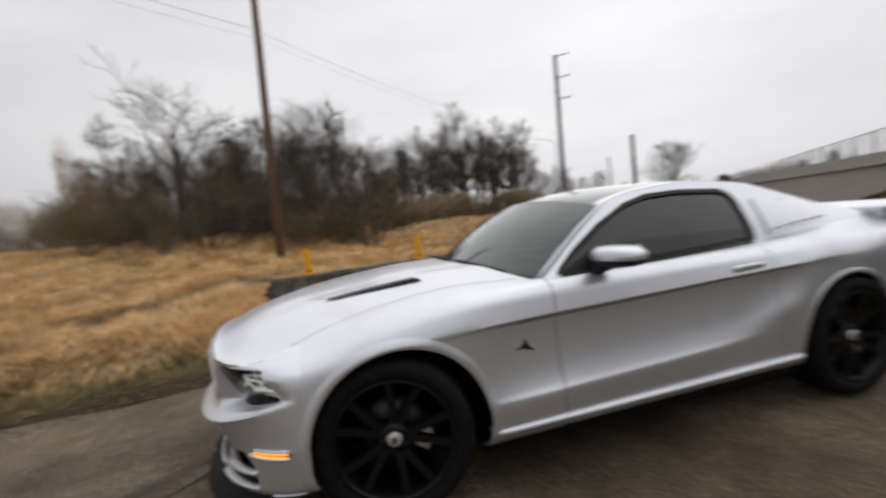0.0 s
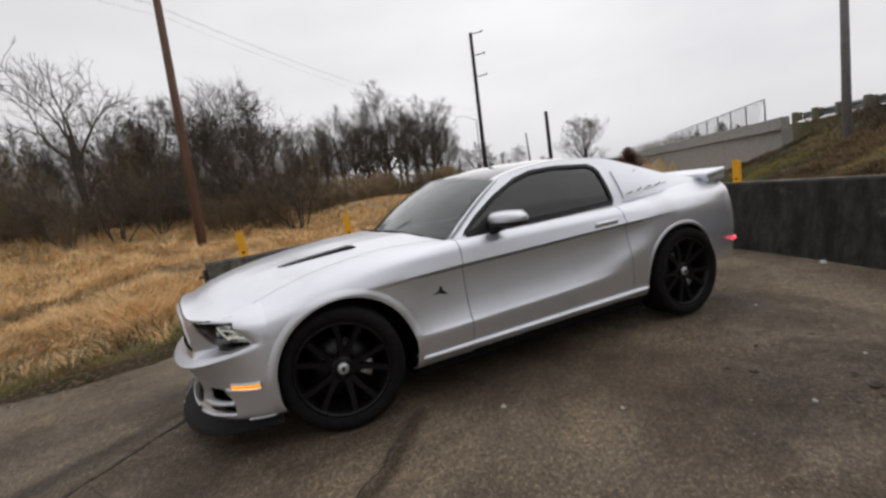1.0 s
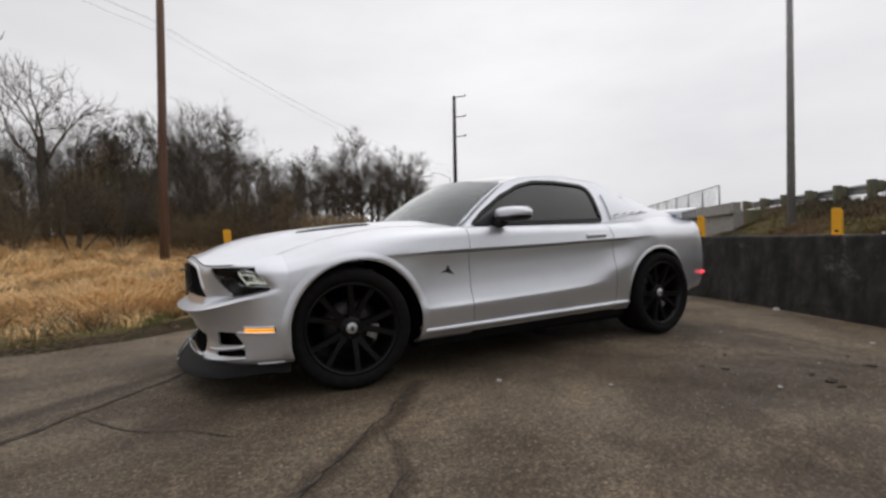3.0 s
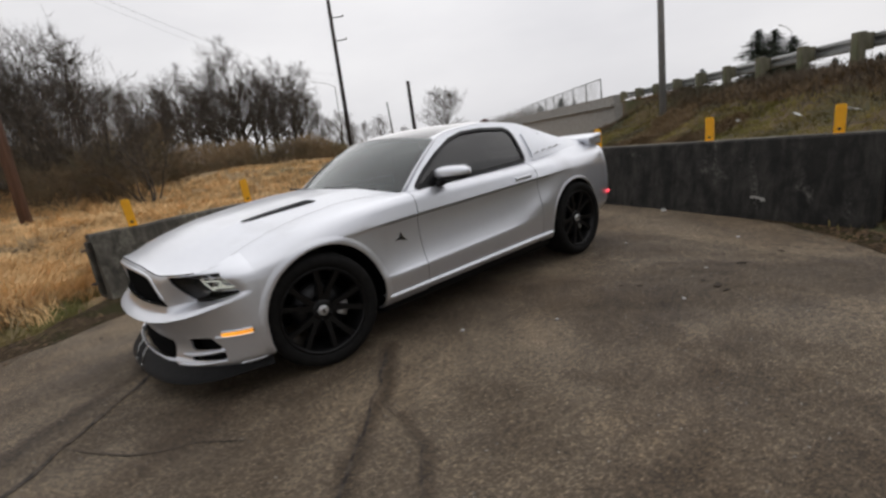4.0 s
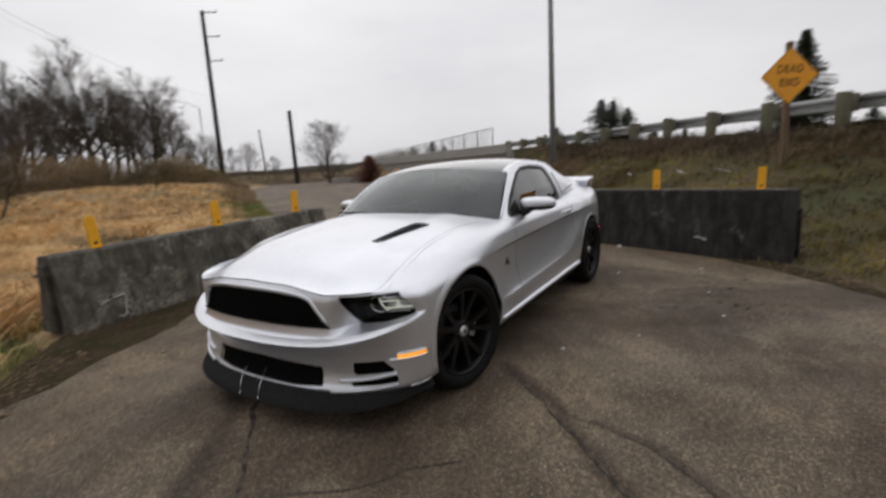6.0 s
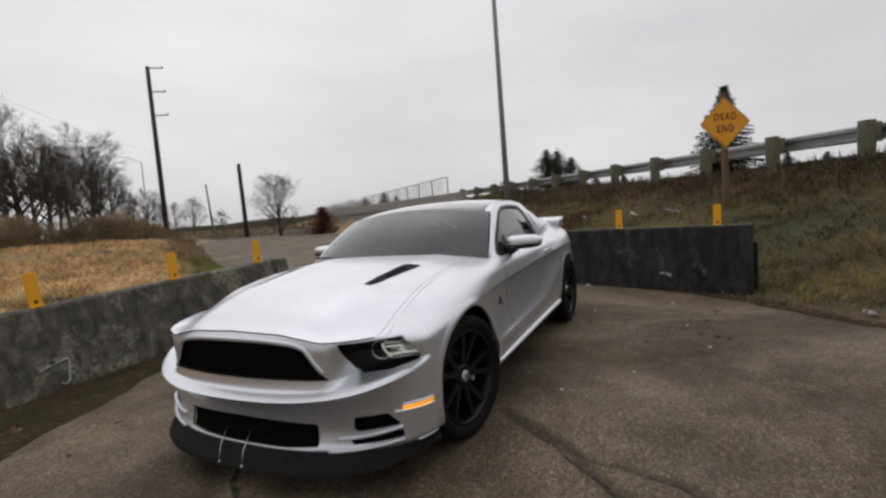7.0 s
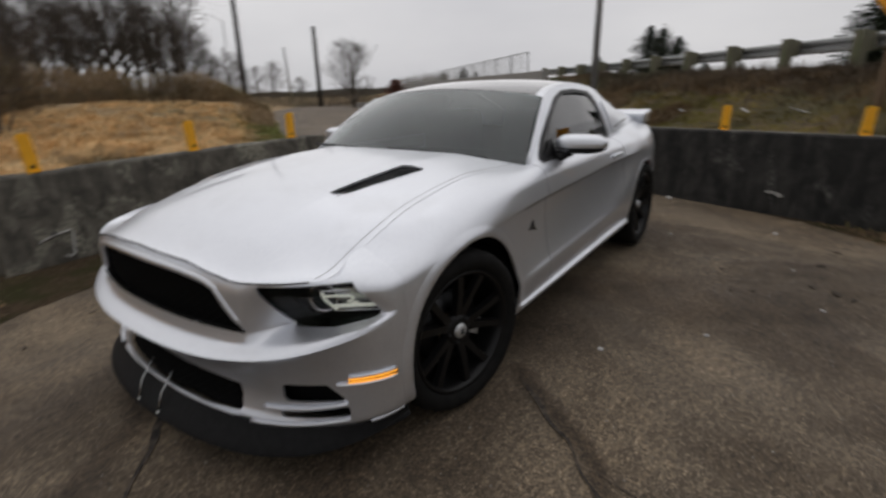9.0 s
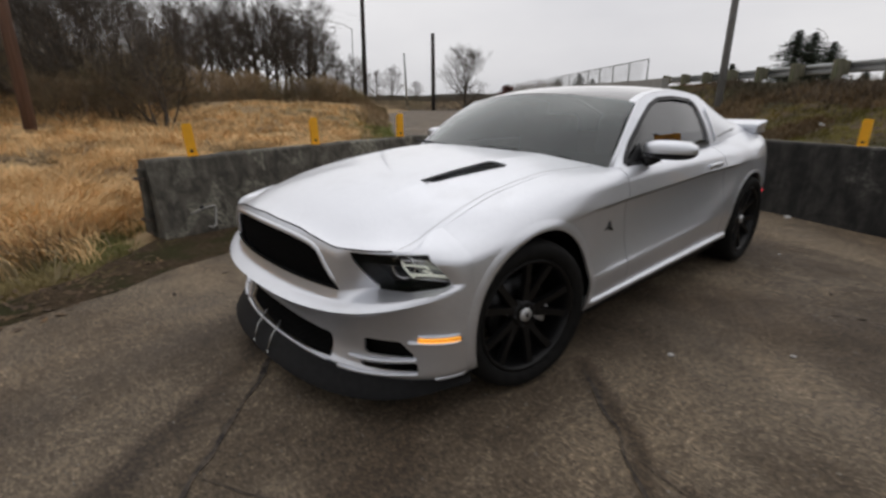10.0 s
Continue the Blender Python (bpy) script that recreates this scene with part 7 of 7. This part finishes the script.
# litter on the bank
paper = material("white_litter", (0.58, 0.58, 0.56), 0.7, 0.0, (0.42, 0.42, 0.40), 20, 4)
for (x, y, sx, sy, turn) in ((8.9, -1.0, 0.10, 0.06, 30), (8.2, -1.9, 0.17, 0.035, 75), (10.2, 0.4, 0.07, 0.05, 10), (9.6, -3.3, 0.06, 0.05, 50), (7.4, -0.2, 0.05, 0.04, 120)):
    bm = bmesh.new()
    bmesh.ops.create_grid(bm, x_segments=4, y_segments=4, size=1.0)
    for v in bm.verts:
        v.co = Vector((v.co.x * sx, v.co.y * sy, 0.05 * noise.noise((v.co.x * 2 + x, v.co.y * 2, y))))
    lt = link("litter", bm, paper, smooth=False, m=pose(x, y, land(x, y) + 0.10, 20, -18, turn))
    lt.modifiers.new("thickness", "SOLIDIFY").thickness = 0.006
    tagged(lt, "scrap of white litter in the grass of the bank", "litter", "litter on the bank")

lt = bmesh.new()
bmesh.ops.create_grid(lt, x_segments=5, y_segments=5, size=1.0)
for v in lt.verts:
    v.co = Vector((v.co.x * 0.05, v.co.y * 0.035, 0.05 * noise.noise((v.co.x * 3 + 9, v.co.y * 3, 2))))
lt = link("litter", lt, paper, smooth=False, m=pose(2.06, -3.62, 0.05 + dip(2.06, -3.62), 15, -10, 40))
lt.modifiers.new("thickness", "SOLIDIFY").thickness = 0.005
tagged(lt, "crumpled white litter at the edge of the asphalt", "litter", "litter on the bank")

# fallen leaves along the edges of the asphalt
lv, lf = [], []
rng = random.Random(41)
edge = [(4.4, -1.0), (3.3, -2.3), (2.6, -3.1), (1.7, -3.7), (0.3, -5.0)]
for k in range(2600):
    if k % 2:
        i = rng.randrange(len(edge) - 1)
        t = rng.random()
        x = edge[i][0] + (edge[i + 1][0] - edge[i][0]) * t + rng.gauss(0.12, 0.16)
        y = edge[i][1] + (edge[i + 1][1] - edge[i][1]) * t + rng.gauss(-0.10, 0.16)
    else:
        x = rng.uniform(-9, -2.2)
        y = left_edge(x) + rng.gauss(0.0, 0.22) - (0.35 * verge_in(x) if x > -3.6 else 0.0)
    z = max(0.006 + dip(x, y), land(x, y) + 0.012)
    L, a, tip = rng.uniform(0.012, 0.035), rng.uniform(0, 6.28), rng.uniform(-0.3, 0.9)
    ca, sa = math.cos(a), math.sin(a)
    b0 = len(lv)
    lv += [(x - ca * L, y - sa * L, z), (x - sa * L * 0.5, y + ca * L * 0.5, z + 0.006), (x + ca * L, y + sa * L, z + tip * L * 0.5 + 0.004), (x + sa * L * 0.5, y - ca * L * 0.5, z + 0.003)]
    lf.append((b0, b0 + 1, b0 + 2, b0 + 3))
leaf = material("dead_leaves", (0.065, 0.038, 0.020), 0.85, 0.0, (0.16, 0.095, 0.045), 6, 3, rand=0.5)
tagged(from_lists("leaf_litter", lv, lf, leaf, smooth=False), "scattered dead brown leaves along the verge", "leaves", kind="stuff")
